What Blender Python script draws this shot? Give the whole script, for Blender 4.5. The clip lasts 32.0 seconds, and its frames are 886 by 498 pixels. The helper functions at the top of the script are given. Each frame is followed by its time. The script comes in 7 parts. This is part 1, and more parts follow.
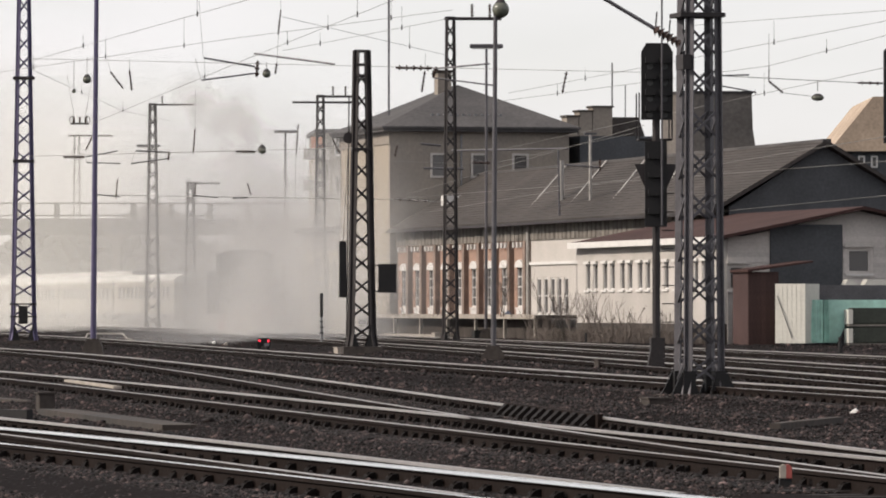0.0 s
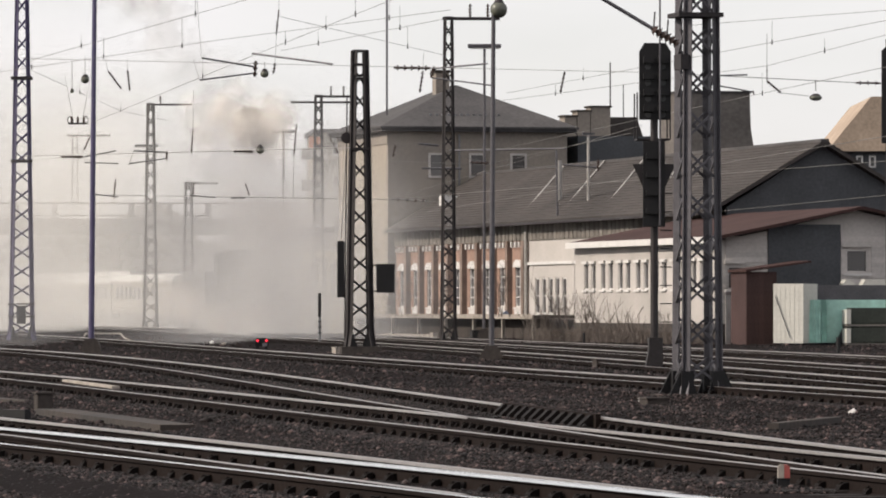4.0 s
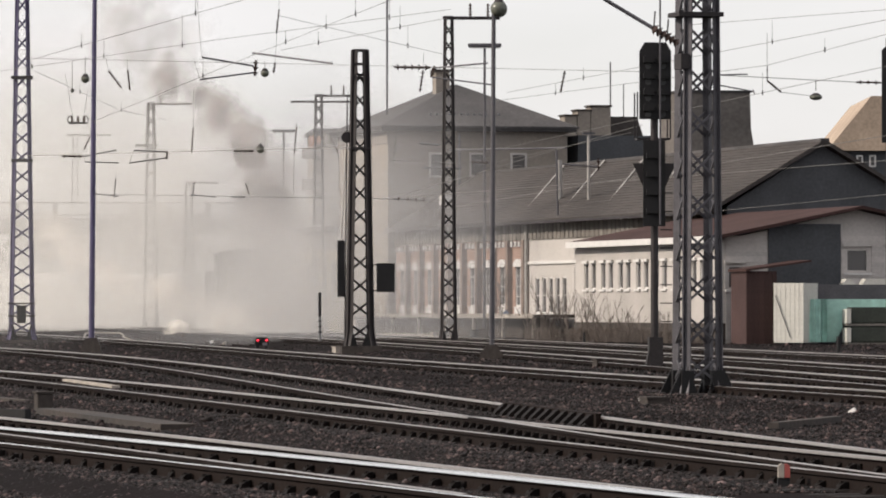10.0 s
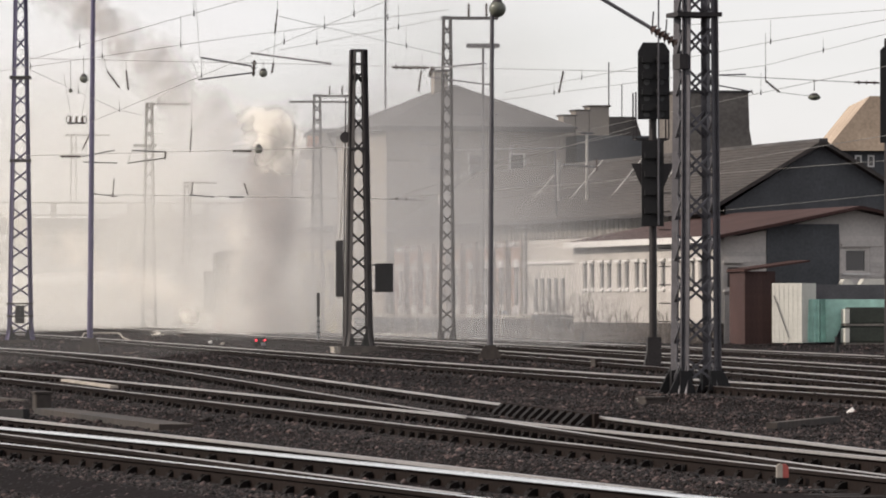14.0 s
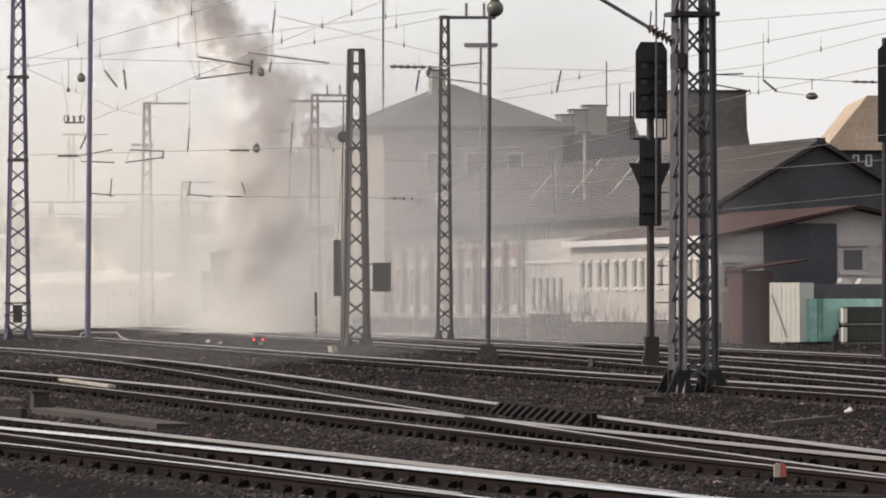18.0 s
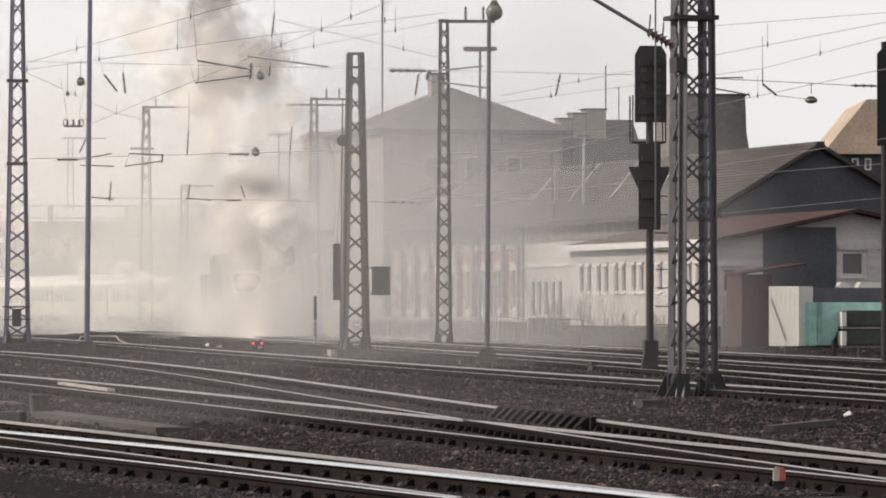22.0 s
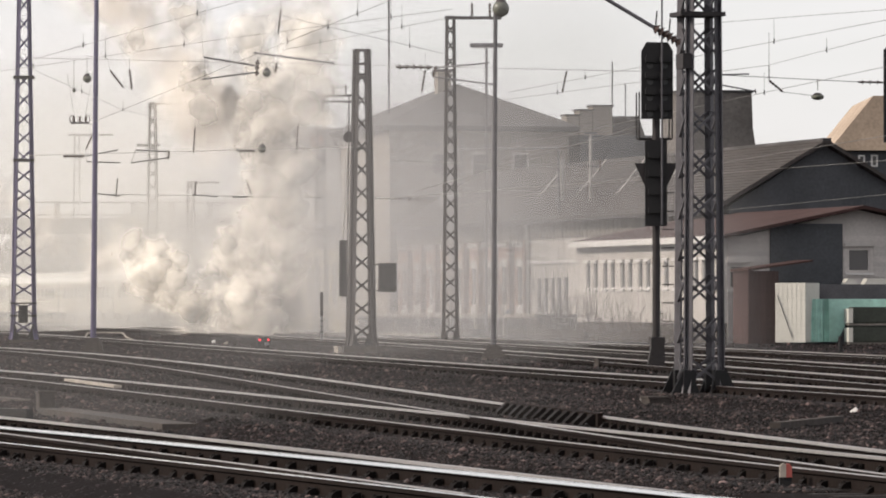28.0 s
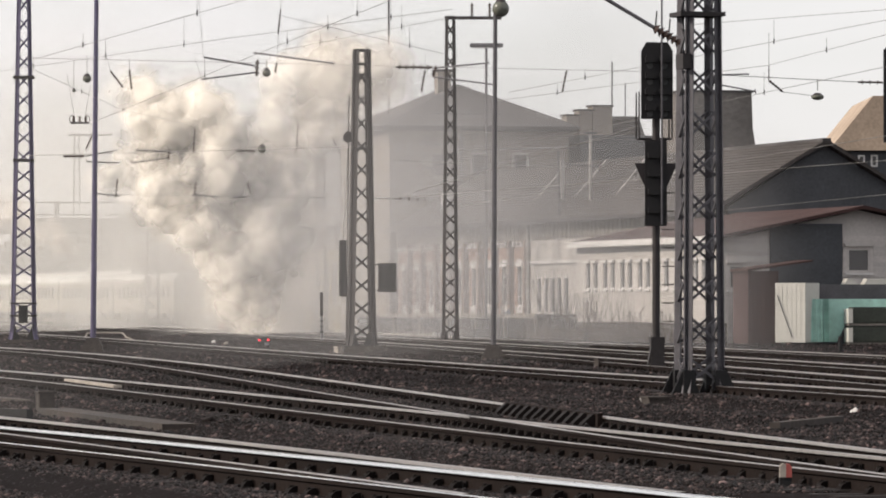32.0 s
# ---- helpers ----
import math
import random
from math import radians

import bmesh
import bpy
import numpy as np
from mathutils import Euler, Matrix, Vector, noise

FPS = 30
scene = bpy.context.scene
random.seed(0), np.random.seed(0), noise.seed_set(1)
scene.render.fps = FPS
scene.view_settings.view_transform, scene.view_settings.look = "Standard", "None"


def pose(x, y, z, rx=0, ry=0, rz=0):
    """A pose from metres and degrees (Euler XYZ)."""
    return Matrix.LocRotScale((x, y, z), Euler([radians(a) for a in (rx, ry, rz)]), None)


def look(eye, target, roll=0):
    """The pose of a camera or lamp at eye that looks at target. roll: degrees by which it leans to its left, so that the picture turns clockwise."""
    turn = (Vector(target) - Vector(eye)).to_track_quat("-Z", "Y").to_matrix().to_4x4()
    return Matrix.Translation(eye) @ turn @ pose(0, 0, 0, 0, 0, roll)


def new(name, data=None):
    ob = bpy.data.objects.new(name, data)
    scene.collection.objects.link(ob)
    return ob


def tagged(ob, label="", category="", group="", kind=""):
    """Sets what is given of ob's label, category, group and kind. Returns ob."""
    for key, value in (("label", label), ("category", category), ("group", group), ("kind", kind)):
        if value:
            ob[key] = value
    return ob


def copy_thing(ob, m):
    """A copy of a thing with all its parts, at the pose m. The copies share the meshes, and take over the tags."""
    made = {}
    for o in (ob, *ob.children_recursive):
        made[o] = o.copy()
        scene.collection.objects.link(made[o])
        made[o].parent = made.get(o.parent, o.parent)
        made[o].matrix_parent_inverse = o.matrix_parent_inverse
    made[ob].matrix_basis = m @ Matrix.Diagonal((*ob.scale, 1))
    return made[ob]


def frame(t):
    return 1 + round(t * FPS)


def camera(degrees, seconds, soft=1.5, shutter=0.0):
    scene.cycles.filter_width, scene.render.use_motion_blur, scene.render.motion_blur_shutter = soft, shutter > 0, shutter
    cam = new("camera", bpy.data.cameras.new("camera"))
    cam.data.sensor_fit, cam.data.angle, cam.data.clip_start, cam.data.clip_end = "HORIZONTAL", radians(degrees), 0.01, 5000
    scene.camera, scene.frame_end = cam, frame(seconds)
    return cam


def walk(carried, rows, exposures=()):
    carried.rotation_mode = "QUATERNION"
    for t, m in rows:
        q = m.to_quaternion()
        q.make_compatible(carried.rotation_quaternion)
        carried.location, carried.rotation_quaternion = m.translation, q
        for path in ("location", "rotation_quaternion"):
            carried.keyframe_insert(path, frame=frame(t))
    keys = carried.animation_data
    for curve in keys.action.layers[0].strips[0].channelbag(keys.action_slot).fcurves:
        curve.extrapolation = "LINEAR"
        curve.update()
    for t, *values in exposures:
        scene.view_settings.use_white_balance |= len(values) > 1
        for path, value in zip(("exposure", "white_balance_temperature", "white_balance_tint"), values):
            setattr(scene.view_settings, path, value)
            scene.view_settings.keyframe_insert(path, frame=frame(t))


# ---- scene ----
cam = camera(9.0, 32.0, soft=1.9)
EYE_HEIGHT = 1.4
LEVEL = 90.604        # tilt of the lens, a little above the level
# seconds, turn to the left and tilt upwards in thousandths of a degree
SHAKE = """0,0.0,0.0 0.5,-7.5,0.0 1,-3.5,0.0 1.5,5.8,0.0 2,9.8,0.0 2.5,1.2,-5.8 3,-1.7,-0.6 3.5,-11.5,-0.6 5.5,-35.1,0.0 6,-43.1,0.0 6.5,-46.0,-0.6 7,-35.7,0.0 7.5,-24.2,0.0 8,-27.6,-2.3 8.5,-32.8,-5.8 9,-39.1,-8.6 9.5,-30.5,-8.6 10,-17.8,-6.3 10.5,-17.8,-1.2 11,-17.8,-6.3 11.5,-17.8,0.0 12,-26.5,-1.2 12.5,-41.4,-7.5 13,-43.7,-0.6 13.5,-36.8,-4.0 14,-33.9,-5.2 14.5,-32.8,-2.9 16.5,-35.7,-8.6 17,-52.3,0.0 17.5,-60.4,-22.4 18,-57.5,-11.5 18.5,-59.8,-21.3 19,-53.5,-25.3 19.5,-57.5,-17.3 20,-62.1,-17.8 20.5,-63.3,-20.7 21,-65.6,-16.1 21.5,-63.3,-1.2 22,-65.0,26.5 22.5,-73.6,17.8 23,-66.1,3.5 23.5,-61.5,0.0 24,-57.5,0.0 24.5,-58.1,-8.6 25,-51.8,-6.3 25.5,-40.3,-9.8 27.5,0.0,-9.2 28,0.6,-8.6 28.5,1.2,-17.8 29,1.2,-26.5 29.5,-8.6,-27.0 30,-0.6,-17.8 30.5,-5.8,-8.6 31,-8.6,-5.8 31.5,-8.1,-6.3 32,-0.6,-8.1"""
rows = []
for item in SHAKE.split():
    t, turn, tilt = (float(v) for v in item.split(","))
    rows.append((t, pose(0, 0, EYE_HEIGHT, LEVEL + tilt / 1000, 0, turn / 1000)))
walk(cam, rows)

# ---- world, sun, exposure ----
SUN_FROM = Vector((-0.84, -0.17, 0.56)).normalized()
world = bpy.data.worlds.new("sky")
scene.world = world
world.use_nodes = True
wn = world.node_tree
sky = wn.nodes.new("ShaderNodeTexSky")
sky.sky_type, sky.sun_disc = "NISHITA", False
sky.sun_elevation = math.asin(SUN_FROM.z)
sky.sun_rotation = math.atan2(SUN_FROM.x, SUN_FROM.y) % (2 * math.pi)
sky.air_density, sky.dust_density, sky.ozone_density = 1.0, 1.2, 1.0
# thin bright cloud over the sky, in soft uneven drifts
cloud_at = wn.nodes.new("ShaderNodeTexCoord")
stretch = wn.nodes.new("ShaderNodeMapping")
stretch.inputs["Scale"].default_value = (5.0, 5.0, 16.0)
drifts = wn.nodes.new("ShaderNodeTexNoise")
drifts.inputs["Scale"].default_value, drifts.inputs["Detail"].default_value = 2.2, 6
cover = wn.nodes.new("ShaderNodeMapRange")
cover.inputs[1].default_value, cover.inputs[2].default_value = 0.3, 0.7
cover.inputs[3].default_value, cover.inputs[4].default_value = 0.72, 0.97
veil = wn.nodes.new("ShaderNodeMix")
veil.data_type = "RGBA"
veil.inputs["B"].default_value = (7.4, 7.2, 7.25, 1)
wn.links.new(cloud_at.outputs["Generated"], stretch.inputs["Vector"])
wn.links.new(stretch.outputs[0], drifts.inputs["Vector"])
wn.links.new(drifts.outputs[0], cover.inputs[0])
wn.links.new(cover.outputs[0], veil.inputs["Factor"])
wn.links.new(sky.outputs[0], veil.inputs["A"])
wn.links.new(veil.outputs["Result"], wn.nodes["Background"].inputs[0])
wn.nodes["Background"].inputs[1].default_value = 0.12
sun_data = bpy.data.lights.new("sun", "SUN")
sun_data.energy, sun_data.angle, sun_data.color = 4.2, radians(0.8), (1.0, 0.895, 0.78)
sun = new("sun", sun_data)
sun.matrix_world = look(SUN_FROM * 300, (0, 0, 0))
scene.view_settings.exposure = 0.1
scene.cycles.transparent_max_bounces = 64

# ---- materials ----
LINE = 13.4           # the yard's main direction, degrees to the left of straight ahead
ALONG = Vector((-math.sin(radians(LINE)), math.cos(radians(LINE)), 0))
ACROSS = Vector((math.cos(radians(LINE)), math.sin(radians(LINE)), 0))


def surface(name, color, rough=0.8, metal=0.0, var=0.3, big=0.6, fine=14.0, bump=0.25, second=None, each=0.0, glint=0.0, gloss=0.3):
    """A worn surface: base colour with stains (big) and grain (fine), both in noise per metre."""
    m = bpy.data.materials.new(name)
    m.use_nodes = True
    nt = m.node_tree
    b = nt.nodes["Principled BSDF"]
    b.inputs["Roughness"].default_value, b.inputs["Metallic"].default_value = rough, metal
    b.inputs["Specular IOR Level"].default_value = gloss
    co = nt.nodes.new("ShaderNodeTexCoord")
    n1, n2 = nt.nodes.new("ShaderNodeTexNoise"), nt.nodes.new("ShaderNodeTexNoise")
    n1.inputs["Scale"].default_value, n1.inputs["Detail"].default_value = big, 5
    n2.inputs["Scale"].default_value, n2.inputs["Detail"].default_value = fine, 4
    for n in (n1, n2):
        nt.links.new(co.outputs["Object"], n.inputs["Vector"])
    r = nt.nodes.new("ShaderNodeValToRGB")
    r.color_ramp.elements[0].position, r.color_ramp.elements[1].position = 0.35, 0.68
    other = second or tuple(c * (1 - var) for c in color)
    r.color_ramp.elements[0].color = (*other, 1)
    r.color_ramp.elements[1].color = (*color, 1)
    nt.links.new(n1.outputs[0], r.inputs[0])
    hs = nt.nodes.new("ShaderNodeHueSaturation")
    mp = nt.nodes.new("ShaderNodeMapRange")
    mp.inputs[1].default_value, mp.inputs[2].default_value = 0.25, 0.75
    mp.inputs[3].default_value, mp.inputs[4].default_value = 1 - var * 0.7, 1 + var * 0.7
    nt.links.new(n2.outputs[0], mp.inputs[0])
    value = mp.outputs[0]
    if each:
        info = nt.nodes.new("ShaderNodeObjectInfo")
        m2 = nt.nodes.new("ShaderNodeMapRange")
        m2.inputs[3].default_value, m2.inputs[4].default_value = 1 - each, 1 + each
        nt.links.new(info.outputs["Random"], m2.inputs[0])
        mu = nt.nodes.new("ShaderNodeMath")
        mu.operation = "MULTIPLY"
        nt.links.new(value, mu.inputs[0])
        nt.links.new(m2.outputs[0], mu.inputs[1])
        value = mu.outputs[0]
    # glints put into the colour: a few loose pieces come out far brighter
    if glint:
        geo = nt.nodes.new("ShaderNodeNewGeometry")
        m3 = nt.nodes.new("ShaderNodeMapRange")
        m3.inputs[3].default_value, m3.inputs[4].default_value = 0.6, 0.6 + glint
        few = nt.nodes.new("ShaderNodeMath")
        few.operation = "POWER"
        few.inputs[1].default_value = 7.0
        nt.links.new(geo.outputs["Random Per Island"], few.inputs[0])
        nt.links.new(few.outputs[0], m3.inputs[0])
        mv = nt.nodes.new("ShaderNodeMath")
        mv.operation = "MULTIPLY"
        nt.links.new(value, mv.inputs[0])
        nt.links.new(m3.outputs[0], mv.inputs[1])
        value = mv.outputs[0]
    nt.links.new(value, hs.inputs["Value"])
    nt.links.new(r.outputs[0], hs.inputs["Color"])
    nt.links.new(hs.outputs[0], b.inputs["Base Color"])
    if bump:
        bp = nt.nodes.new("ShaderNodeBump")
        bp.inputs["Strength"].default_value, bp.inputs["Distance"].default_value = bump, 0.02
        nt.links.new(n2.outputs[0], bp.inputs["Height"])
        nt.links.new(bp.outputs[0], b.inputs["Normal"])
    return m


def smoke_surface(name, color, density, lumps=2.0, ragged=1.3, edge=0.5, gaps=0.4, scatter=0.8, rim=0.62, relief=1.5):
    """Steam or smoke: a shell that thins out to a ragged rim, in the shell's own unit radius."""
    m = bpy.data.materials.new(name)
    m.use_nodes = True
    nt = m.node_tree
    nt.nodes.remove(nt.nodes["Principled BSDF"])
    out = nt.nodes["Material Output"]

    def node(kind, **values):
        n = nt.nodes.new("ShaderNode" + kind)
        for key, value in values.items():
            n.inputs[int(key[1:])].default_value = value
        return n

    def math_node(op, a, b, c=None):
        n = nt.nodes.new("ShaderNodeMath")
        n.operation = op
        for i, v in enumerate((a, b, c)):
            if isinstance(v, (int, float)):
                n.inputs[i].default_value = v
            elif v is not None:
                nt.links.new(v, n.inputs[i])
        return n.outputs[0]

    co, info = node("TexCoord"), node("ObjectInfo")
    flat = node("VectorMath", _1=(1, 0, 1))
    flat.operation = "MULTIPLY"
    nt.links.new(co.outputs["Object"], flat.inputs[0])
    ln = node("VectorMath")
    ln.operation = "LENGTH"
    nt.links.new(flat.outputs[0], ln.inputs[0])
    shift = node("VectorMath", _1=(1, 1, 1))
    shift.operation = "MULTIPLY_ADD"
    nt.links.new(co.outputs["Object"], shift.inputs[0])
    nt.links.new(math_node("MULTIPLY", info.outputs["Random"], 40.0), shift.inputs[2])
    # billows: the rim swells in and out in lumps
    n1 = nt.nodes.new("ShaderNodeTexNoise")
    n1.inputs["Scale"].default_value, n1.inputs["Detail"].default_value, n1.inputs["Roughness"].default_value = lumps, 5.0, 0.52
    nt.links.new(shift.outputs[0], n1.inputs["Vector"])
    swell = math_node("MULTIPLY_ADD", math_node("SUBTRACT", n1.outputs[0], 0.5), ragged, ln.outputs["Value"])
    fall = node("MapRange", _1=rim, _2=rim - edge, _3=0.0, _4=1.0)
    fall.interpolation_type = "SMOOTHERSTEP"
    nt.links.new(swell, fall.inputs[0])
    n2 = nt.nodes.new("ShaderNodeTexNoise")
    n2.inputs["Scale"].default_value, n2.inputs["Detail"].default_value = lumps * 0.7, 3.0
    nt.links.new(shift.outputs[0], n2.inputs["Vector"])
    hole = node("MapRange", _1=0.32, _2=0.62, _3=gaps, _4=1.0)
    hole.interpolation_type = "SMOOTHSTEP"
    nt.links.new(n2.outputs[0], hole.inputs[0])
    cover = math_node("MULTIPLY", math_node("MULTIPLY", fall.outputs[0], hole.outputs[0]), density)
    clear = node("BsdfTransparent")
    dif, tra = node("BsdfDiffuse", _0=(*color, 1)), node("BsdfTranslucent", _0=(*color, 1))
    # steam scatters light from every side: its surface answers to the open sky as well as to its own slope
    bump = nt.nodes.new("ShaderNodeBump")
    bump.inputs["Strength"].default_value, bump.inputs["Distance"].default_value = 1.0 if relief else 0.0, relief
    nt.links.new(math_node("SUBTRACT", 1.0, n1.outputs[0]), bump.inputs["Height"])
    lift = node("VectorMath", _1=(-0.55 * scatter, -0.2 * scatter, 0.75 * scatter))
    lift.operation = "ADD"
    even = node("VectorMath")
    even.operation = "NORMALIZE"
    nt.links.new(bump.outputs[0], lift.inputs[0])
    nt.links.new(lift.outputs[0], even.inputs[0])
    nt.links.new(even.outputs[0], dif.inputs["Normal"])
    nt.links.new(even.outputs[0], tra.inputs["Normal"])
    body = node("MixShader", _0=0.06)
    nt.links.new(dif.outputs[0], body.inputs[1])
    nt.links.new(tra.outputs[0], body.inputs[2])
    mix = node("MixShader")
    nt.links.new(cover, mix.inputs[0])
    nt.links.new(clear.outputs[0], mix.inputs[1])
    nt.links.new(body.outputs[0], mix.inputs[2])
    nt.links.new(mix.outputs[0], out.inputs["Surface"])
    return m


def glow(name, color, strength):
    m = bpy.data.materials.new(name)
    m.use_nodes = True
    b = m.node_tree.nodes["Principled BSDF"]
    b.inputs["Base Color"].default_value = (*color, 1)
    b.inputs["Emission Color"].default_value = (*color, 1)
    b.inputs["Emission Strength"].default_value = strength
    return m


def glass(name, color, rough=0.1):
    m = bpy.data.materials.new(name)
    m.use_nodes = True
    b = m.node_tree.nodes["Principled BSDF"]
    b.inputs["Base Color"].default_value = (*color, 1)
    b.inputs["Roughness"].default_value = rough
    b.inputs["Specular IOR Level"].default_value = 0.8
    return m


GROUND = surface("dark_gravel", (0.0102, 0.0066, 0.0065), 0.95, var=0.45, big=0.25, fine=9, bump=0.8, second=(0.0066, 0.0044, 0.0043), gloss=0.05)
# bright glints on scattered stones are painted in, not reflected
STONE = surface("ballast_stone", (0.0160, 0.0112, 0.0106), 0.6, var=0.4, big=1.2, fine=7, bump=0.0, second=(0.0085, 0.0060, 0.0057), glint=10.0, gloss=0.16)
EARTH = surface("trodden_earth", (0.056, 0.045, 0.039), 0.95, var=0.4, big=0.4, fine=8, bump=0.7, second=(0.04, 0.036, 0.034))
RUST = surface("rusty_rail_steel", (0.014, 0.0092, 0.0078), 0.85, 0.0, var=0.35, big=0.5, fine=20, bump=0.2, gloss=0.1)
RAILTOP = surface("polished_rail_head", (0.82, 0.81, 0.80), 0.14, 1.0, var=0.08, big=0.4, fine=5, bump=0.02)
WORNTOP = surface("dull_rail_head", (0.34, 0.285, 0.245), 0.30, 0.9, var=0.3, big=0.3, fine=6, bump=0.05)
SLEEPER = surface("tarred_sleeper_wood", (0.018, 0.0132, 0.0120), 0.9, var=0.4, big=1.5, fine=18, bump=0.5, each=0.3)
PLATE = surface("greasy_rail_chair", (0.0105, 0.0080, 0.0074), 0.75, 0.0, var=0.3, gloss=0.1)
MASTDARK = surface("dark_mast_paint", (0.034, 0.029, 0.030), 0.6, 0.1, var=0.3, big=1.5, fine=12, bump=0.1)
MASTVIOLET = surface("violet_grey_mast_paint", (0.10, 0.088, 0.16), 0.5, 0.3, var=0.25, big=1.2, fine=12, bump=0.1)
MASTGREY = surface("grey_mast_paint", (0.105, 0.10, 0.11), 0.5, 0.4, var=0.25, big=1.2, fine=12, bump=0.1)
PALEPIPE = surface("pale_weathered_pipe", (0.36, 0.34, 0.32), 0.7, var=0.2, big=1, fine=8, bump=0.1)
GALV = surface("galvanised_steel", (0.22, 0.22, 0.23), 0.5, 0.6, var=0.2, big=2, fine=16, bump=0.1)
CONCRETE = surface("weathered_concrete", (0.36, 0.32, 0.28), 0.9, var=0.3, big=1.2, fine=10, bump=0.4)
CONCDARK = surface("sooty_concrete", (0.060, 0.050, 0.045), 0.9, var=0.35, big=0.8, fine=9, bump=0.5)
BLACK = surface("matt_black_paint", (0.013, 0.012, 0.013), 0.6, var=0.3, big=2, fine=15, bump=0.05)
SIGNALGLASS = glass("dark_signal_lens", (0.015, 0.015, 0.016), 0.6)
BRICK = surface("old_orange_brick", (0.31, 0.20, 0.155), 0.9, var=0.2, big=0.8, fine=9, bump=0.4, second=(0.26, 0.175, 0.14))
PILASTER = surface("dark_brick_pilaster", (0.24, 0.18, 0.15), 0.9, var=0.3, big=0.9, fine=9, bump=0.4)
# the hall's sunlit wall is coloured lighter, its shaded walls darker
PLASTER = surface("sunlit_cream_plaster", (0.32, 0.275, 0.225), 0.9, var=0.12, big=0.35, fine=6, bump=0.15, second=(0.30, 0.26, 0.21))
GREYWALL = surface("grey_brown_and_shaded_plaster", (0.27, 0.235, 0.20), 0.9, var=0.2, big=0.3, fine=6, bump=0.15, second=(0.21, 0.185, 0.165))
WHITEWALL = surface("white_painted_boards", (0.47, 0.435, 0.41), 0.8, var=0.10, big=0.5, fine=8, bump=0.1, second=(0.40, 0.375, 0.35))
WHITE = surface("white_window_paint", (0.60, 0.58, 0.56), 0.6, var=0.1, big=2, fine=15, bump=0.05)
PANE = glass("dark_window_pane", (0.07, 0.065, 0.065), 0.2)
SLATE = surface("dark_roof_slate", (0.085, 0.08, 0.08), 0.75, var=0.3, big=0.3, fine=5, bump=0.4, second=(0.06, 0.057, 0.058), each=0.15, gloss=0.1)
TILEGREY = surface("weathered_roof_tile", (0.070, 0.062, 0.059), 0.85, var=0.3, big=0.25, fine=4, bump=0.5, second=(0.050, 0.045, 0.043), each=0.12, gloss=0.1)
SHINGLE = surface("brown_grey_shingle", (0.15, 0.135, 0.125), 0.85, var=0.3, big=0.4, fine=5, bump=0.4, gloss=0.1)
TILETAN = surface("tan_roof_tile", (0.36, 0.28, 0.215), 0.85, var=0.3, big=0.5, fine=6, bump=0.4, each=0.15)
REDROOF = surface("red_brown_sheet_roof", (0.064, 0.038, 0.035), 0.9, var=0.25, big=0.4, fine=6, bump=0.15, gloss=0.08)
REDWALL = surface("dark_red_boards", (0.058, 0.032, 0.030), 0.8, var=0.25, big=0.6, fine=8, bump=0.15, each=0.15)
# dark cladding; also carries the painted shade of the shed's near gable
DARKWALL = surface("dark_cladding_and_gable_shade", (0.080, 0.084, 0.092), 0.8, var=0.25, big=0.5, fine=8, bump=0.15)
GREYBOARD = surface("shaded_grey_boards", (0.49, 0.455, 0.43), 0.85, var=0.15, big=0.6, fine=8, bump=0.15, each=0.08)
BOARDTIMBER = surface("grey_timber_boarding", (0.20, 0.18, 0.16), 0.85, var=0.3, big=0.8, fine=10, bump=0.3, each=0.25)
TEAL = surface("teal_tarpaulin", (0.40, 0.64, 0.56), 0.55, var=0.25, big=0.8, fine=3, bump=0.5)
CONTAINER = surface("white_container_steel", (0.54, 0.525, 0.48), 0.6, var=0.12, big=0.8, fine=8, bump=0.1)
GREENBOX = surface("dark_green_paint", (0.046, 0.052, 0.042), 0.6, var=0.3, big=0.8, fine=8, bump=0.2)
TWIG = surface("bare_brown_twig", (0.15, 0.125, 0.11), 0.9, var=0.3, big=1, fine=10, bump=0.2)
BRIDGE = surface("grey_bridge_steel", (0.19, 0.19, 0.19), 0.7, 0.2, var=0.2, big=0.2, fine=3, bump=0.1)
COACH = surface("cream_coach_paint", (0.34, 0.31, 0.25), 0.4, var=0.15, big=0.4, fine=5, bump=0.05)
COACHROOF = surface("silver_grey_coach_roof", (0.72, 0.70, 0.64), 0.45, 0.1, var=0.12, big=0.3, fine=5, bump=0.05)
LOCO = surface("black_engine_paint", (0.018, 0.018, 0.019), 0.45, 0.1, var=0.3, big=0.8, fine=8, bump=0.05)
ENGINERED = surface("engine_wheel_red", (0.22, 0.02, 0.015), 0.6, var=0.3)
PORCELAIN = surface("brown_porcelain", (0.05, 0.03, 0.025), 0.25, var=0.2, big=3, fine=20, bump=0.02)
GLOBE = surface("dusty_lamp_globe", (0.13, 0.135, 0.11), 0.25, var=0.35, big=2.5, fine=9, bump=0.05)
WIRE = surface("weathered_copper_wire", (0.22, 0.21, 0.20), 0.6, 0.3, var=0.2, big=1, fine=10, bump=0.0)
REDPAINT = surface("faded_red_paint", (0.34, 0.08, 0.07), 0.6, var=0.25, big=3, fine=15, bump=0.1)
REDLAMP = glow("red_signal_lamp", (1.0, 0.03, 0.06), 1.6)
STEAM = smoke_surface("cream_white_steam", (1.0, 0.935, 0.84), 0.46, 1.8, 1.4, 0.60, 0.65, 2.6, 0.64, 0.25)
CREAM = smoke_surface("thinning_cream_steam", (0.97, 0.90, 0.82), 0.24, 1.5, 1.3, 0.60, 0.5, 2.2, 0.64, 0.3)
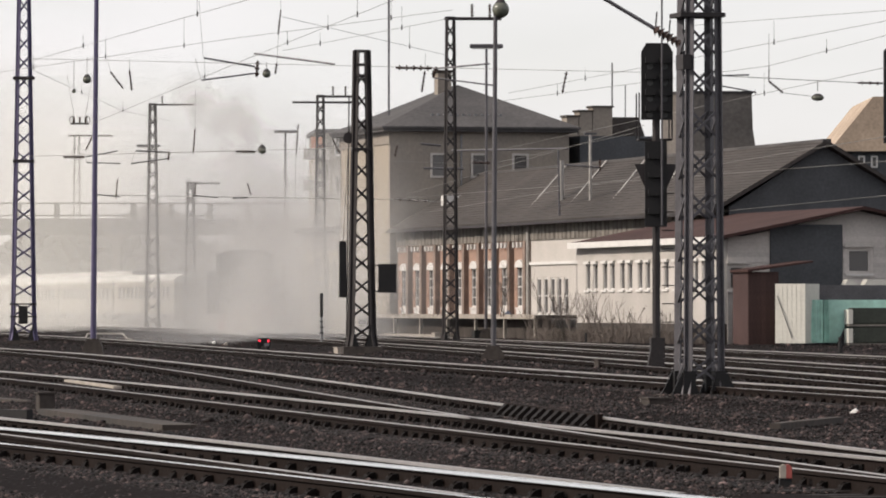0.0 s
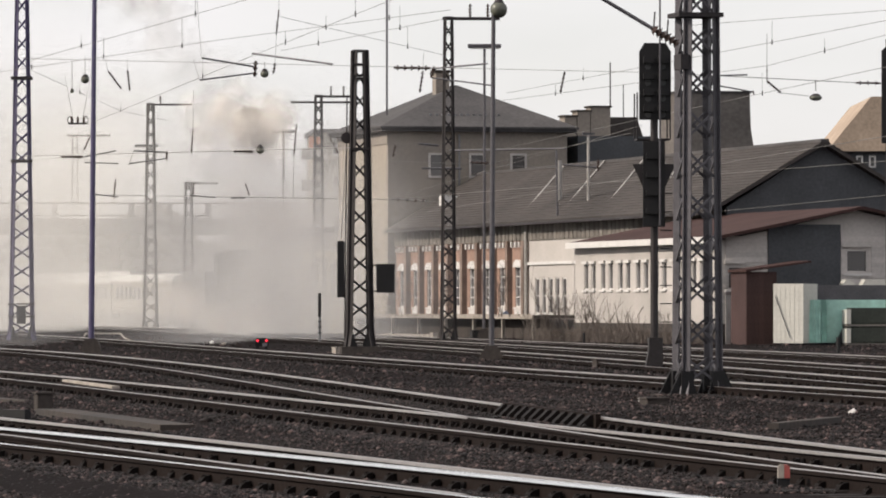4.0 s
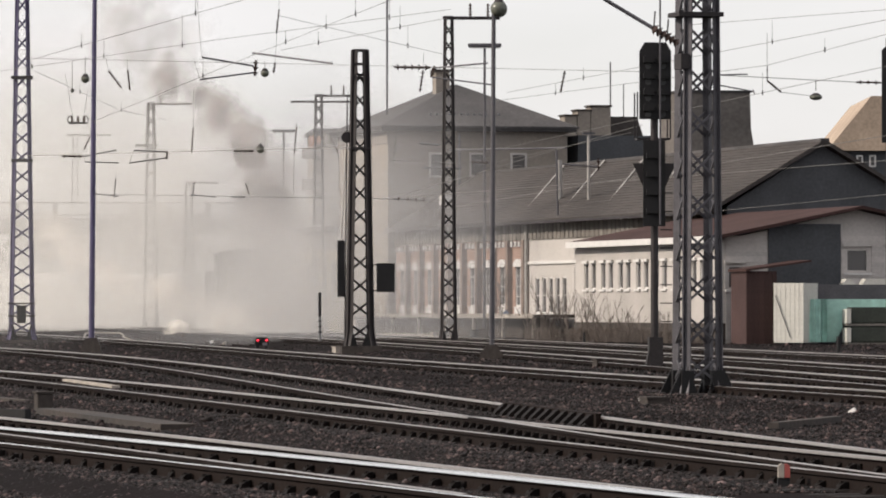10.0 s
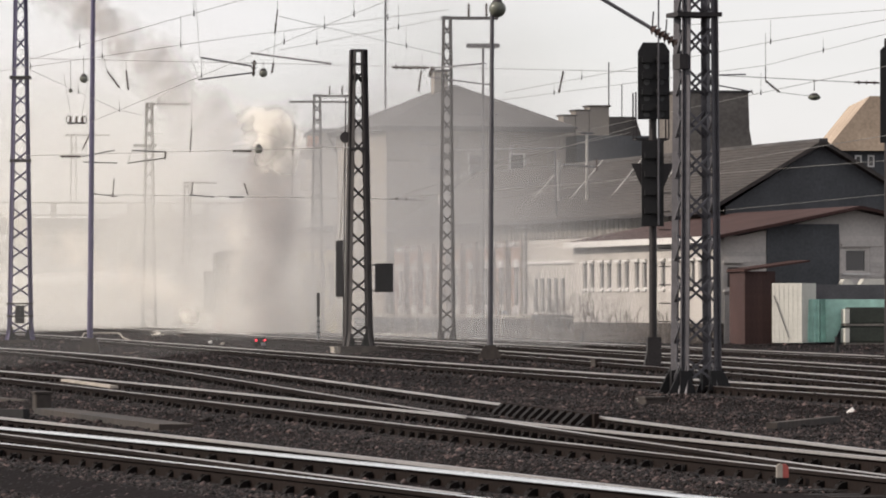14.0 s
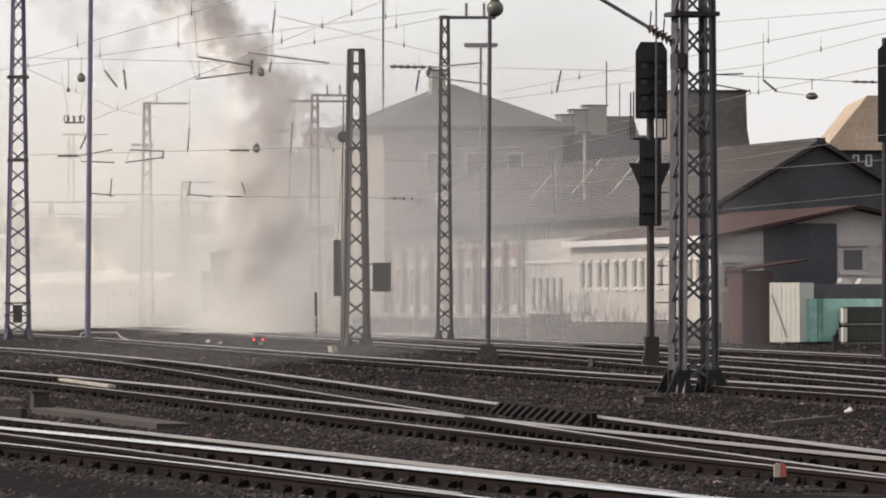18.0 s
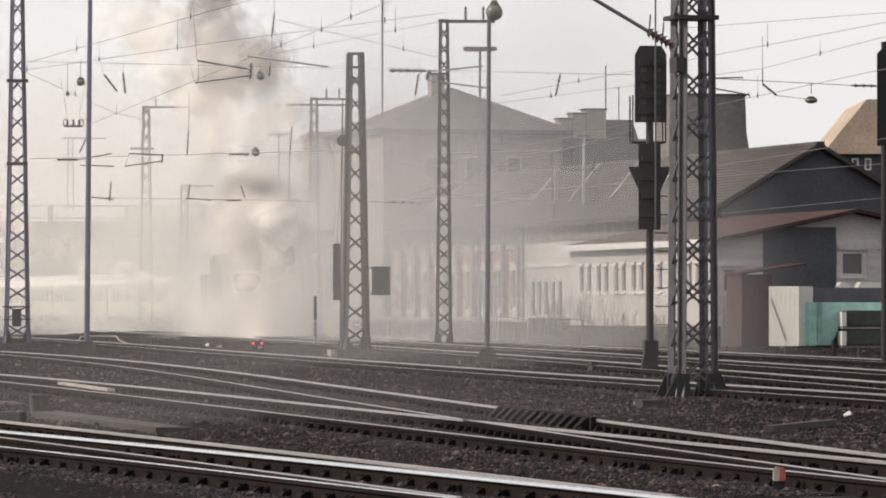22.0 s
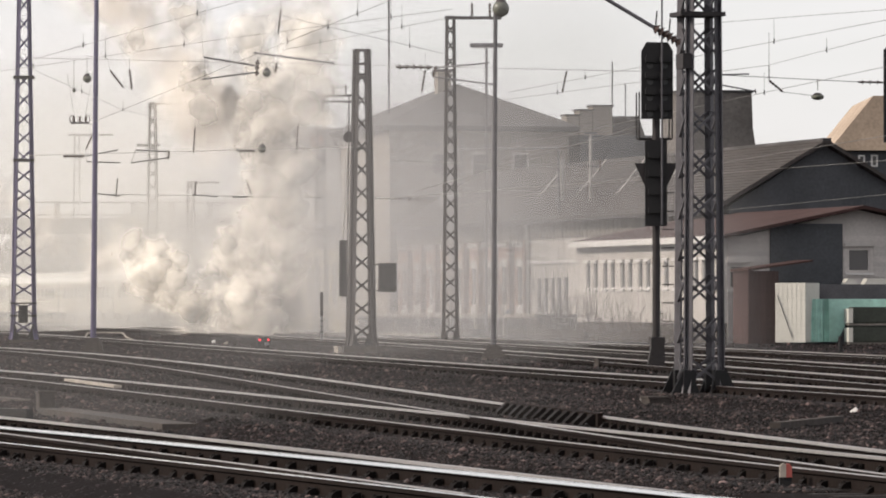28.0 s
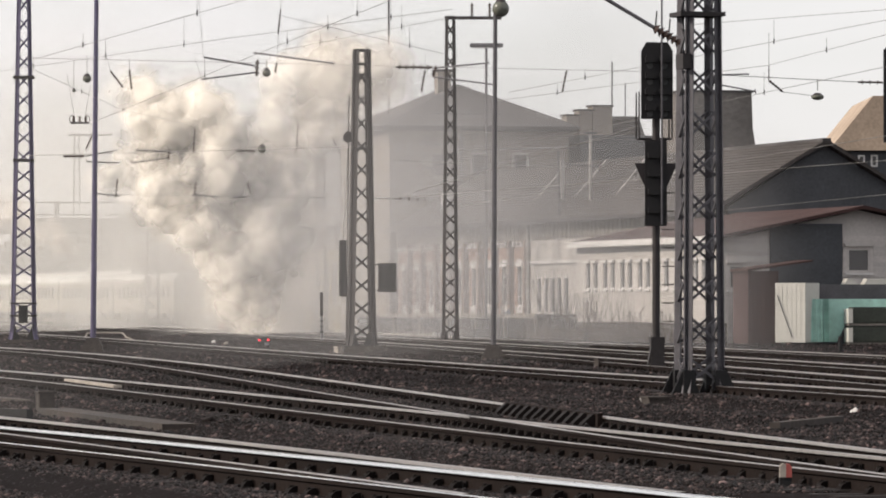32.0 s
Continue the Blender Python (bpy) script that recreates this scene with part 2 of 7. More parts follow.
SMOKE = smoke_surface("grey_coal_smoke", (0.40, 0.355, 0.33), 0.33, 1.8, 1.6, 0.55, 0.4, 1.0, 0.62, 0.8)
THIN = smoke_surface("thin_drifting_smoke", (0.56, 0.525, 0.50), 0.13, 1.6, 1.5, 0.6, 0.35, 0.8, 0.62, 0.6)
HAZE = smoke_surface("thin_steam_haze", (0.695, 0.677, 0.645), 0.20, 1.0, 0.35, 0.72, 0.7, 0.7, 0.80, 0.0)
VEIL = smoke_surface("faint_steam_veil", (0.43, 0.425, 0.43), 0.18, 0.9, 0.35, 0.72, 0.75, 0.4, 0.80, 0.0)
MIST = smoke_surface("light_steam_mist", (0.56, 0.545, 0.54), 0.055, 0.9, 0.3, 0.72, 0.75, 0.4, 0.80, 0.0)
FILM = smoke_surface("barely_visible_steam", (0.90, 0.87, 0.85), 0.023, 0.8, 0.0, 0.72, 0.7, 0.4, 0.80, 0.0)


# ---- mesh helpers ----
def box(bm, x0, x1, y0, y1, z0, z1):
    v = [bm.verts.new(c) for c in ((x0, y0, z0), (x1, y0, z0), (x1, y1, z0), (x0, y1, z0), (x0, y0, z1), (x1, y0, z1), (x1, y1, z1), (x0, y1, z1))]
    for f in ((3, 2, 1, 0), (4, 5, 6, 7), (0, 1, 5, 4), (1, 2, 6, 5), (2, 3, 7, 6), (3, 0, 4, 7)):
        bm.faces.new([v[i] for i in f])


def tube(bm, a, b, ra, rb=None, n=8):
    """A capped, tapered round bar from a to b."""
    a, b = Vector(a), Vector(b)
    rb = ra if rb is None else rb
    q = (b - a).to_track_quat("Z", "Y")
    rings = []
    for c, r in ((a, ra), (b, rb)):
        rings.append([bm.verts.new(c + q @ Vector((r * math.cos(2 * math.pi * k / n), r * math.sin(2 * math.pi * k / n), 0))) for k in range(n)])
    for k in range(n):
        bm.faces.new((rings[0][k], rings[0][(k + 1) % n], rings[1][(k + 1) % n], rings[1][k]))
    bm.faces.new(rings[0][::-1])
    bm.faces.new(rings[1])


def beam(bm, a, b, w, h):
    """A square-edged bar from a to b, w across and h the other way."""
    a, b = Vector(a), Vector(b)
    q = (b - a).to_track_quat("Z", "Y")
    ring = []
    for c in (a, b):
        ring.append([bm.verts.new(c + q @ Vector((sx * w / 2, sy * h / 2, 0))) for sx, sy in ((-1, -1), (1, -1), (1, 1), (-1, 1))])
    for k in range(4):
        bm.faces.new((ring[0][k], ring[0][(k + 1) % 4], ring[1][(k + 1) % 4], ring[1][k]))
    bm.faces.new(ring[0][::-1])
    bm.faces.new(ring[1])


def prism(bm, outline, axis, lo, hi):
    """An outline of 2D points drawn out along an axis: 'x' takes (y, z), 'y' takes (x, z), 'z' takes (x, y)."""
    def at(p, w):
        return {"x": (w, p[0], p[1]), "y": (p[0], w, p[1]), "z": (p[0], p[1], w)}[axis]
    a = [bm.verts.new(at(p, lo)) for p in outline]
    b = [bm.verts.new(at(p, hi)) for p in outline]
    n = len(a)
    bm.faces.new(a)
    bm.faces.new(b[::-1])
    for k in range(n):
        bm.faces.new((a[k], b[k], b[(k + 1) % n], a[(k + 1) % n]))


def ball(bm, c, r, u=12, v=8, squash=1.0):
    rings = []
    for i in range(1, v):
        a = math.pi * i / v
        rings.append([bm.verts.new((c[0] + r * math.sin(a) * math.cos(2 * math.pi * k / u), c[1] + r * math.sin(a) * math.sin(2 * math.pi * k / u), c[2] + squash * r * math.cos(a))) for k in range(u)])
    top, low = bm.verts.new((c[0], c[1], c[2] + squash * r)), bm.verts.new((c[0], c[1], c[2] - squash * r))
    for k in range(u):
        j = (k + 1) % u
        bm.faces.new((top, rings[0][k], rings[0][j]))
        bm.faces.new((low, rings[-1][j], rings[-1][k]))
        for a, b in zip(rings, rings[1:]):
            bm.faces.new((a[k], b[k], b[j], a[j]))


def mesh_of(name, bm, material, smooth=False):
    bmesh.ops.recalc_face_normals(bm, faces=bm.faces)
    me = bpy.data.meshes.new(name)
    bm.to_mesh(me)
    bm.free()
    me.materials.append(material)
    if smooth:
        me.shade_smooth()
    return me


def part(name, bm, material, parent, label="", smooth=False):
    ob = new(name, mesh_of(name, bm, material, smooth))
    ob.parent = parent
    if label:
        ob["label"] = label
    return ob


def piece(name, me, parent, m):
    """A further part on a mesh that exists already."""
    ob = new(name, me)
    ob.parent = parent
    ob.matrix_basis = m
    return ob


def thing(name, m, label, category, group="", kind=""):
    ob = new(name)
    ob.empty_display_size = 0.2
    ob.matrix_basis = m
    return tagged(ob, label, category, group, kind)


def whole(name, bm, material, m, label, category, group="", kind="", smooth=False):
    ob = new(name, mesh_of(name, bm, material, smooth))
    ob.matrix_basis = m
    return tagged(ob, label, category, group, kind)


def boxpart(name, dims, material, parent, label=""):
    bm = bmesh.new()
    box(bm, *dims)
    return part(name, bm, material, parent, label)


def tubepart(name, a, b, r, material, parent, label="", rb=None, n=10):
    bm = bmesh.new()
    tube(bm, a, b, r, rb, n)
    return part(name, bm, material, parent, label, smooth=False)


def barpart(name, a, b, w, h, material, parent, label=""):
    bm = bmesh.new()
    beam(bm, a, b, w, h)
    return part(name, bm, material, parent, label)


# ---- ground ----
def build_ground():
    xs = sorted({*np.linspace(-20, 20, 81).tolist(), *np.linspace(-90, 90, 61).tolist(), -2500, -1200, -500, -200, 200, 500, 1200, 2500})
    ys = sorted({*np.linspace(30, 130, 201).tolist(), *np.linspace(130, 420, 146).tolist(), *np.linspace(-60, 30, 19).tolist(), 500, 700, 1000, 1600, 2600, 4200, -300, -1500})
    verts, faces = [], []
    for y in ys:
        for x in xs:
            near = max(0.0, 1 - abs(x) / 80) if -60 < y < 430 else 0
            z = -0.10 + near * (0.035 * noise.noise((x * 0.35, y * 0.12, 3.1)) + 0.02 * noise.noise((x * 1.3, y * 0.7, 7.7)))
            verts.append((x, y, z))
    n = len(xs)
    for j in range(len(ys) - 1):
        for i in range(n - 1):
            faces.append((j * n + i, j * n + i + 1, (j + 1) * n + i + 1, (j + 1) * n + i))
    me = bpy.data.meshes.new("ground")
    me.from_pydata(verts, [], faces)
    me.materials.append(GROUND)
    me.shade_smooth()
    tagged(new("ground", me), "dark sooty gravel ground of the rail yard", "ground", kind="structure")


build_ground()

# Each track's middle line: its x in metres as a polynomial of the distance y, from near to far.
TRACKS = {
    "near": ((10.66, -0.23754, -0.00057454), 26, 78),
    "branch": ((9.2036, -0.19972, -0.00051575), 44, 80),
    "middle": ((14.085, -0.29494, 0.001565, -7.2337e-06), 42, 128),
    "joining": ((11.482, -0.21421, 0.0010972, -4.0817e-06), 45, 205),
    "quiet": ((22.366, -0.23444, 0.00057173, -1.0862e-06), 62, 285),
    "bright": ((14.65, -0.065465, -0.00010354), 70, 350),
    "far": ((17.564, -0.061055, -0.00010865), 85, 390),
    "yard": ((24.3, -0.0745, -0.00012), 110, 420),
}


def line_x(track, y):
    c, lo, hi = TRACKS[track]
    k = min(max(y, lo), hi)
    x = sum(a * k ** i for i, a in enumerate(c))
    slope = sum(i * a * k ** (i - 1) for i, a in enumerate(c) if i)
    return x + slope * (y - k)


def line_pose(track, y):
    e = 0.5
    dx = line_x(track, y + e) - line_x(track, y - e)
    return pose(line_x(track, y), y, 0, 0, 0, math.degrees(math.atan2(-dx, 2 * e)))


RAIL_SHAPE = ((-0.065, 0.0), (0.065, 0.0), (0.065, 0.012), (0.012, 0.03), (0.012, 0.108), (0.035, 0.118), (0.035, 0.148), (-0.035, 0.148), (-0.035, 0.118), (-0.012, 0.108), (-0.012, 0.03), (-0.065, 0.012))


def sweep(bm, shape, points, closed_ends=True):
    rings = []
    for i, p in enumerate(points):
        d = (points[min(i + 1, len(points) - 1)] - points[max(i - 1, 0)]).normalized()
        side = d.cross(Vector((0, 0, 1))).normalized()
        rings.append([bm.verts.new(p + side * a + Vector((0, 0, b))) for a, b in shape])
    n = len(shape)
    for r0, r1 in zip(rings, rings[1:]):
        for k in range(n):
            bm.faces.new((r0[k], r0[(k + 1) % n], r1[(k + 1) % n], r1[k]))
    if closed_ends:
        bm.faces.new(rings[0])
        bm.faces.new(rings[-1][::-1])


def rail_points(track, side, lo, hi, step=1.5):
    pts = []
    n = max(2, int((hi - lo) / step) + 1)
    for i in range(n):
        m = line_pose(track, lo + (hi - lo) * i / (n - 1))
        pts.append(m @ Vector((side, 0, 0)))
    return pts


def sleeper_mesh():
    bm = bmesh.new()
    box(bm, -1.28, 1.28, -0.125, 0.125, -0.10, 0.030)
    bmesh.ops.bevel(bm, geom=[e for e in bm.edges if e.calc_length() > 1], offset=0.015, segments=1, affect="EDGES")
    return mesh_of("sleeper", bm, SLEEPER)


def chair_mesh():
    bm = bmesh.new()
    box(bm, -0.10, 0.10, -0.065, 0.065, 0.026, 0.038)
    for s in (-1, 1):
        prism(bm, ((s * 0.014, 0.035), (s * 0.09, 0.035), (s * 0.085, 0.056), (s * 0.055, 0.080), (s * 0.014, 0.088)), "y", -0.055, 0.055)
        tube(bm, (s * 0.058, 0, 0.05), (s * 0.058, 0, 0.09), 0.026, 0.018, n=6)
    return mesh_of("rail_chair", bm, PLATE)


SLEEPER_ME, CHAIR_ME = sleeper_mesh(), chair_mesh()


def build_track(track, label, near_part, top, rails=(-0.7535, 0.7535), spacing=0.62, skip=None, run_in=10.0):
    c, lo, hi = TRACKS[track]
    lo -= run_in
    root = thing("railway_track", Matrix.Identity(4), label, "railway track", kind="structure")
    for side in rails:
        bm = bmesh.new()
        pts = rail_points(track, side, lo, hi)
        sweep(bm, RAIL_SHAPE, pts)
        r = part("rail", bm, RUST, root)
        bm = bmesh.new()
        q = -1 if side > 0 else 1         # worn bright on top and on the gauge side
        sweep(bm, ((0.0, 0.1475), (-q * 0.0355, 0.1475), (-q * 0.026, 0.151), (q * 0.029, 0.151), (q * 0.0355, 0.147), (q * 0.0405, 0.127), (q * 0.0345, 0.127)), pts)
        part("running_surface", bm, top, r, "bright worn rail head")
    bm = bmesh.new()
    top_z = 0.024 - 0.004 * list(TRACKS).index(track)
    sweep(bm, ((-2.6, -0.16), (2.6, -0.16), (1.6, top_z), (-1.6, top_z)), rail_points(track, 0.0, lo, hi, 2.0))
    part("ballast_bed", bm, GROUND, root, "dark ballast bed")
    y, rest = lo, []
    while y < hi:
        m = line_pose(track, y)
        if not (skip and skip[0] < y < skip[1]):
            m = m @ pose(random.uniform(-0.05, 0.05), 0, random.uniform(-0.012, 0.006), 0, 0, random.uniform(-0.8, 0.8))
            if near_part[0] < y < near_part[1]:
                s = piece("sleeper", SLEEPER_ME, root, m)
                for side in rails:
                    piece("rail_chair", CHAIR_ME, s, pose(side, 0, 0))
            else:
                rest.append(m)
        elif y > 38:
            for side in rails:
                piece("rail_chair", CHAIR_ME, root, m @ pose(side, 0, 0))
        y += spacing * random.uniform(0.97, 1.03)
    if rest:
        bm = bmesh.new()
        for m in rest:
            k = len(bm.verts)
            box(bm, -1.28, 1.28, -0.125, 0.125, -0.10, 0.030)
            for side in rails:
                box(bm, side - 0.095, side + 0.095, -0.05, 0.05, 0.030, 0.08)
            bm.verts.ensure_lookup_table()
            for v in bm.verts[k:]:
                v.co = m @ v.co
        ob = part("sleepers", bm, SLEEPER, root)
        ob["kind"] = "stuff"
    return root


build_track("near", "nearest railway track with polished rails on tarred sleepers", (34, 66), RAILTOP)
build_track("middle", "railway track with brownish rails through a set of points", (30, 92), WORNTOP)
build_track("joining", "curving railway track that joins its neighbour at the points", (72, 140), WORNTOP, skip=(20, 70))
build_track("branch", "switch rails branching from the nearest track", (79, 79.5), WORNTOP, skip=(20, 79), run_in=6.0)
build_track("quiet", "little used rusty railway track on gravel", (80, 150), WORNTOP)
build_track("bright", "railway track with bright rails across the yard", (95, 160), WORNTOP)
build_track("far", "railway track farther across the yard", (0, 0), WORNTOP)
build_track("yard", "farthest yard track beside the sheds", (0, 0), WORNTOP)


# ---- masts ----
def lattice_mast(m, label, height, low, high, panel, leg, paint, foot=1.1, block=(1.0, 0.9, 0.25), split=True, brace=0.038):
    """A four-legged lattice mast: low and high are its widths, panel the height of one crossing."""
    root = thing("lattice_mast", m, label, "catenary mast", "overhead line masts")
    z0 = block[2]

    def corner(sx, sy, z):
        k = (z - z0) / (height - z0)
        w = (low + (high - low) * k) / 2 - leg / 2
        if z < z0 + foot:
            w += (1 - (z - z0) / foot) ** 1.6 * 0.08 * low
        return Vector((sx * w, sy * w, z))
    boxpart("foundation", (-block[0], block[0], -block[1], block[1], -0.3, z0), CONCDARK, root, "sooty concrete foundation block")
    for sx in (-1, 1):
        for sy in (-1, 1):
            bm = bmesh.new()
            zs = [z0, z0 + foot * 0.33, z0 + foot * 0.66, z0 + foot, height]
            for a, b in zip(zs, zs[1:]):
                pa, pb = corner(sx, sy, a), corner(sx, sy, b)
                # an angle bar: two flat flanges
                beam(bm, pa + Vector((0, sy * leg * 0.4, 0)), pb + Vector((0, sy * leg * 0.4, 0)), leg, leg * 0.2)
                beam(bm, pa + Vector((sx * leg * 0.4, 0, 0)), pb + Vector((sx * leg * 0.4, 0, 0)), leg * 0.2, leg)
            part("leg", bm, paint, root)
    for side in range(4):
        joined = bmesh.new()
        z = z0 + foot * 0.35
        while z < height - panel * 0.6:
            top = min(z + panel * 0.64, height - 0.1)
            for k in (0, 1):
                pa = corner(*face_corner(side, k), z)
                pb = corner(*face_corner(side, 1 - k), top)
                out = Vector((*face_normal(side), 0)) * (leg * (0.42 - 0.2 * k))
                if split:
                    barpart("brace", pa + out, pb + out, 0.02, brace, paint, root)
                else:
                    beam(joined, pa + out, pb + out, 0.02, brace)
            z += panel
        if len(joined.verts):
            part("bracing", joined, paint, root)
        else:
            joined.free()
    bm = bmesh.new()
    w = high / 2
    box(bm, -w, w, -w, w, height - 0.06, height + 0.02)
    part("cap", bm, paint, root)
    for sx in (-1, 1):
        for sy in (-1, 1):
            bm = bmesh.new()
            a, b = corner(sx, sy, z0), corner(sx, sy, z0 + foot)
            prism(bm, ((a.x, a.z), (a.x - sx * 0.36 * low, a.z), (b.x, b.z)), "y", a.y - 0.02, a.y + 0.02)
            part("gusset", bm, BLACK, root)
    return root


def face_corner(side, k):
    ring = ((-1, -1), (1, -1), (1, 1), (-1, 1))
    return ring[(side + k) % 4]


def face_normal(side):
    return ((0, -1), (1, 0), (0, 1), (-1, 0))[side]


def tower(x, y, *args, turn=LINE, size=1.0, **kw):
    return lattice_mast(pose(x, y, -0.1, 0, 0, turn) @ Matrix.Scale(size, 4), *args, **kw)


MAST_NEAR = tower(4.10, 90.04, "tall dark lattice mast on a low concrete base", 10.5, 0.62, 0.47, 0.66, 0.112, MASTGREY, foot=0.45, block=(0.62, 0.55, 0.12))
MAST_BOARD = tower(-2.60, 180.07, "dark lattice mast carrying a black board", 9.75, 0.80, 0.46, 0.74, 0.155, MASTDARK, foot=0.6, block=(0.62, 0.6, 0.28), turn=5)
MAST_WEST = tower(-17.67, 237.22, "tall violet-grey lattice mast beside a track", 19.0, 1.0, 0.34, 0.8, 0.13, MASTVIOLET, brace=0.055, foot=0.7, block=(0.6, 0.6, 0.15), turn=2)
MAST_SHED = tower(0.29, 222.00, "tall slender lattice mast before the brick shed", 16.7, 0.76, 0.42, 0.8, 0.12, MASTDARK, brace=0.07, foot=0.7, block=(0.9, 0.8, 0.3), turn=3, size=0.778)
MAST_MID = tower(-6.972, 320.0, "tall lattice mast with a cross arm in the haze", 17.2, 0.95, 0.5, 0.9, 0.15, MASTDARK, brace=0.10, foot=1.0, turn=2, size=0.7923)
MAST_HAZE = tower(-19.30, 374.00, "tall lattice mast fading into steam", 18.9, 1.2, 0.55, 1.1, 0.2, MASTDARK, foot=0.8, turn=2, size=0.80, brace=0.10)
MAST_LOW = tower(-16.69, 372.00, "short lattice mast fading into steam", 12.3, 1.1, 0.55, 1.1, 0.2, MASTDARK, foot=0.8, turn=2, size=0.80, brace=0.10)
MAST_FAR = tower(-43.26, 665.00, "distant lattice mast with a cross arm on top", 22.0, 1.1, 0.6, 1.3, 0.13, MASTDARK, foot=0.8, turn=2)

for sx in (-1, 1):
    for sy in (-1, 1):
        boxpart("leg_boot", (sx * 0.26 - 0.1, sx * 0.26 + 0.1, sy * 0.26 - 0.1, sy * 0.26 + 0.1, 0.12, 0.5), BLACK, MAST_NEAR, "black bitumen-coated foot" if sx + sy < 0 else "")


for sx in (-1, 1):
    for sy in (-0.3, 0.3):
        bm = bmesh.new()
        prism(bm, ((sx * 0.34, 0.12), (sx * 0.55, 0.12), (sx * 0.34, 0.55)), "y", sy - 0.02, sy + 0.02)
        part("foot_gusset", bm, BLACK, MAST_NEAR)


def lamp_post(x, y, height, r, label, lean=0.35, ball_r=0.0, cross=0.0, paint=MASTGREY):
    root = thing("yard_lamp_post", pose(x, y, -0.1, 0, lean, 0), label, "lamp post", "yard lamp posts")
    bm = bmesh.new()
    w = 0.33
    prism(bm, ((-w, 0.0), (w, 0.0), (w * 0.95, 0.22), (r * 2.2, 0.5), (-r * 2.2, 0.5), (-w * 0.95, 0.22)), "y", -w, w)
    part("foundation", bm, CONCDARK, root, "sloping concrete foot")
    tubepart("pole", (0, 0, 0.4), (0, 0, height), r * 1.15, paint, root, rb=r * 0.85)
    if ball_r:
        bm = bmesh.new()
        ball(bm, (0.14, 0, height + ball_r * 0.3), ball_r, 16, 10)
        part("globe", bm, GLOBE, root, "dusty glass lamp globe", smooth=True)
        bm = bmesh.new()
        tube(bm, (0.14, 0, height + ball_r * 0.9), (0.14, 0, height + ball_r * 1.7), ball_r * 0.75, ball_r * 0.25, 12)
        part("cap", bm, MASTDARK, root)
    if cross:
        bm = bmesh.new()
        box(bm, -cross / 2, cross / 2, -0.14, 0.14, height, height + 0.2)
        bmesh.ops.bevel(bm, geom=bm.edges[:], offset=0.04, segments=1, affect="EDGES")
        part("lamp_head", bm, MASTGREY, root, "long flat lamp head")
        boxpart("diffuser", (-cross / 2 + 0.1, cross / 2 - 0.1, -0.1, 0.1, height - 0.04, height), WHITE, root)
    return root


lamp_post(1.35, 150.97, 9.45, 0.065, "grey lamp post with a dusty glass globe", ball_r=0.23)
lamp_post(-11.61, 186.82, 13.5, 0.085, "tall violet-grey lamp post on a concrete foot", lean=0.5, paint=MASTVIOLET)
lamp_post(2.11, 276.76, 14.3, 0.07, "tall thin lamp post with a flat cross lamp", lean=0.1, cross=1.65)
lamp_post(-11.76, 420.00, 14.6, 0.09, "hazy lamp post with a flat cross lamp", lean=0, cross=1.7)
lamp_post(-23.54, 450.00, 14.4, 0.08, "far lamp post with a flat cross lamp", lean=0, cross=1.9)


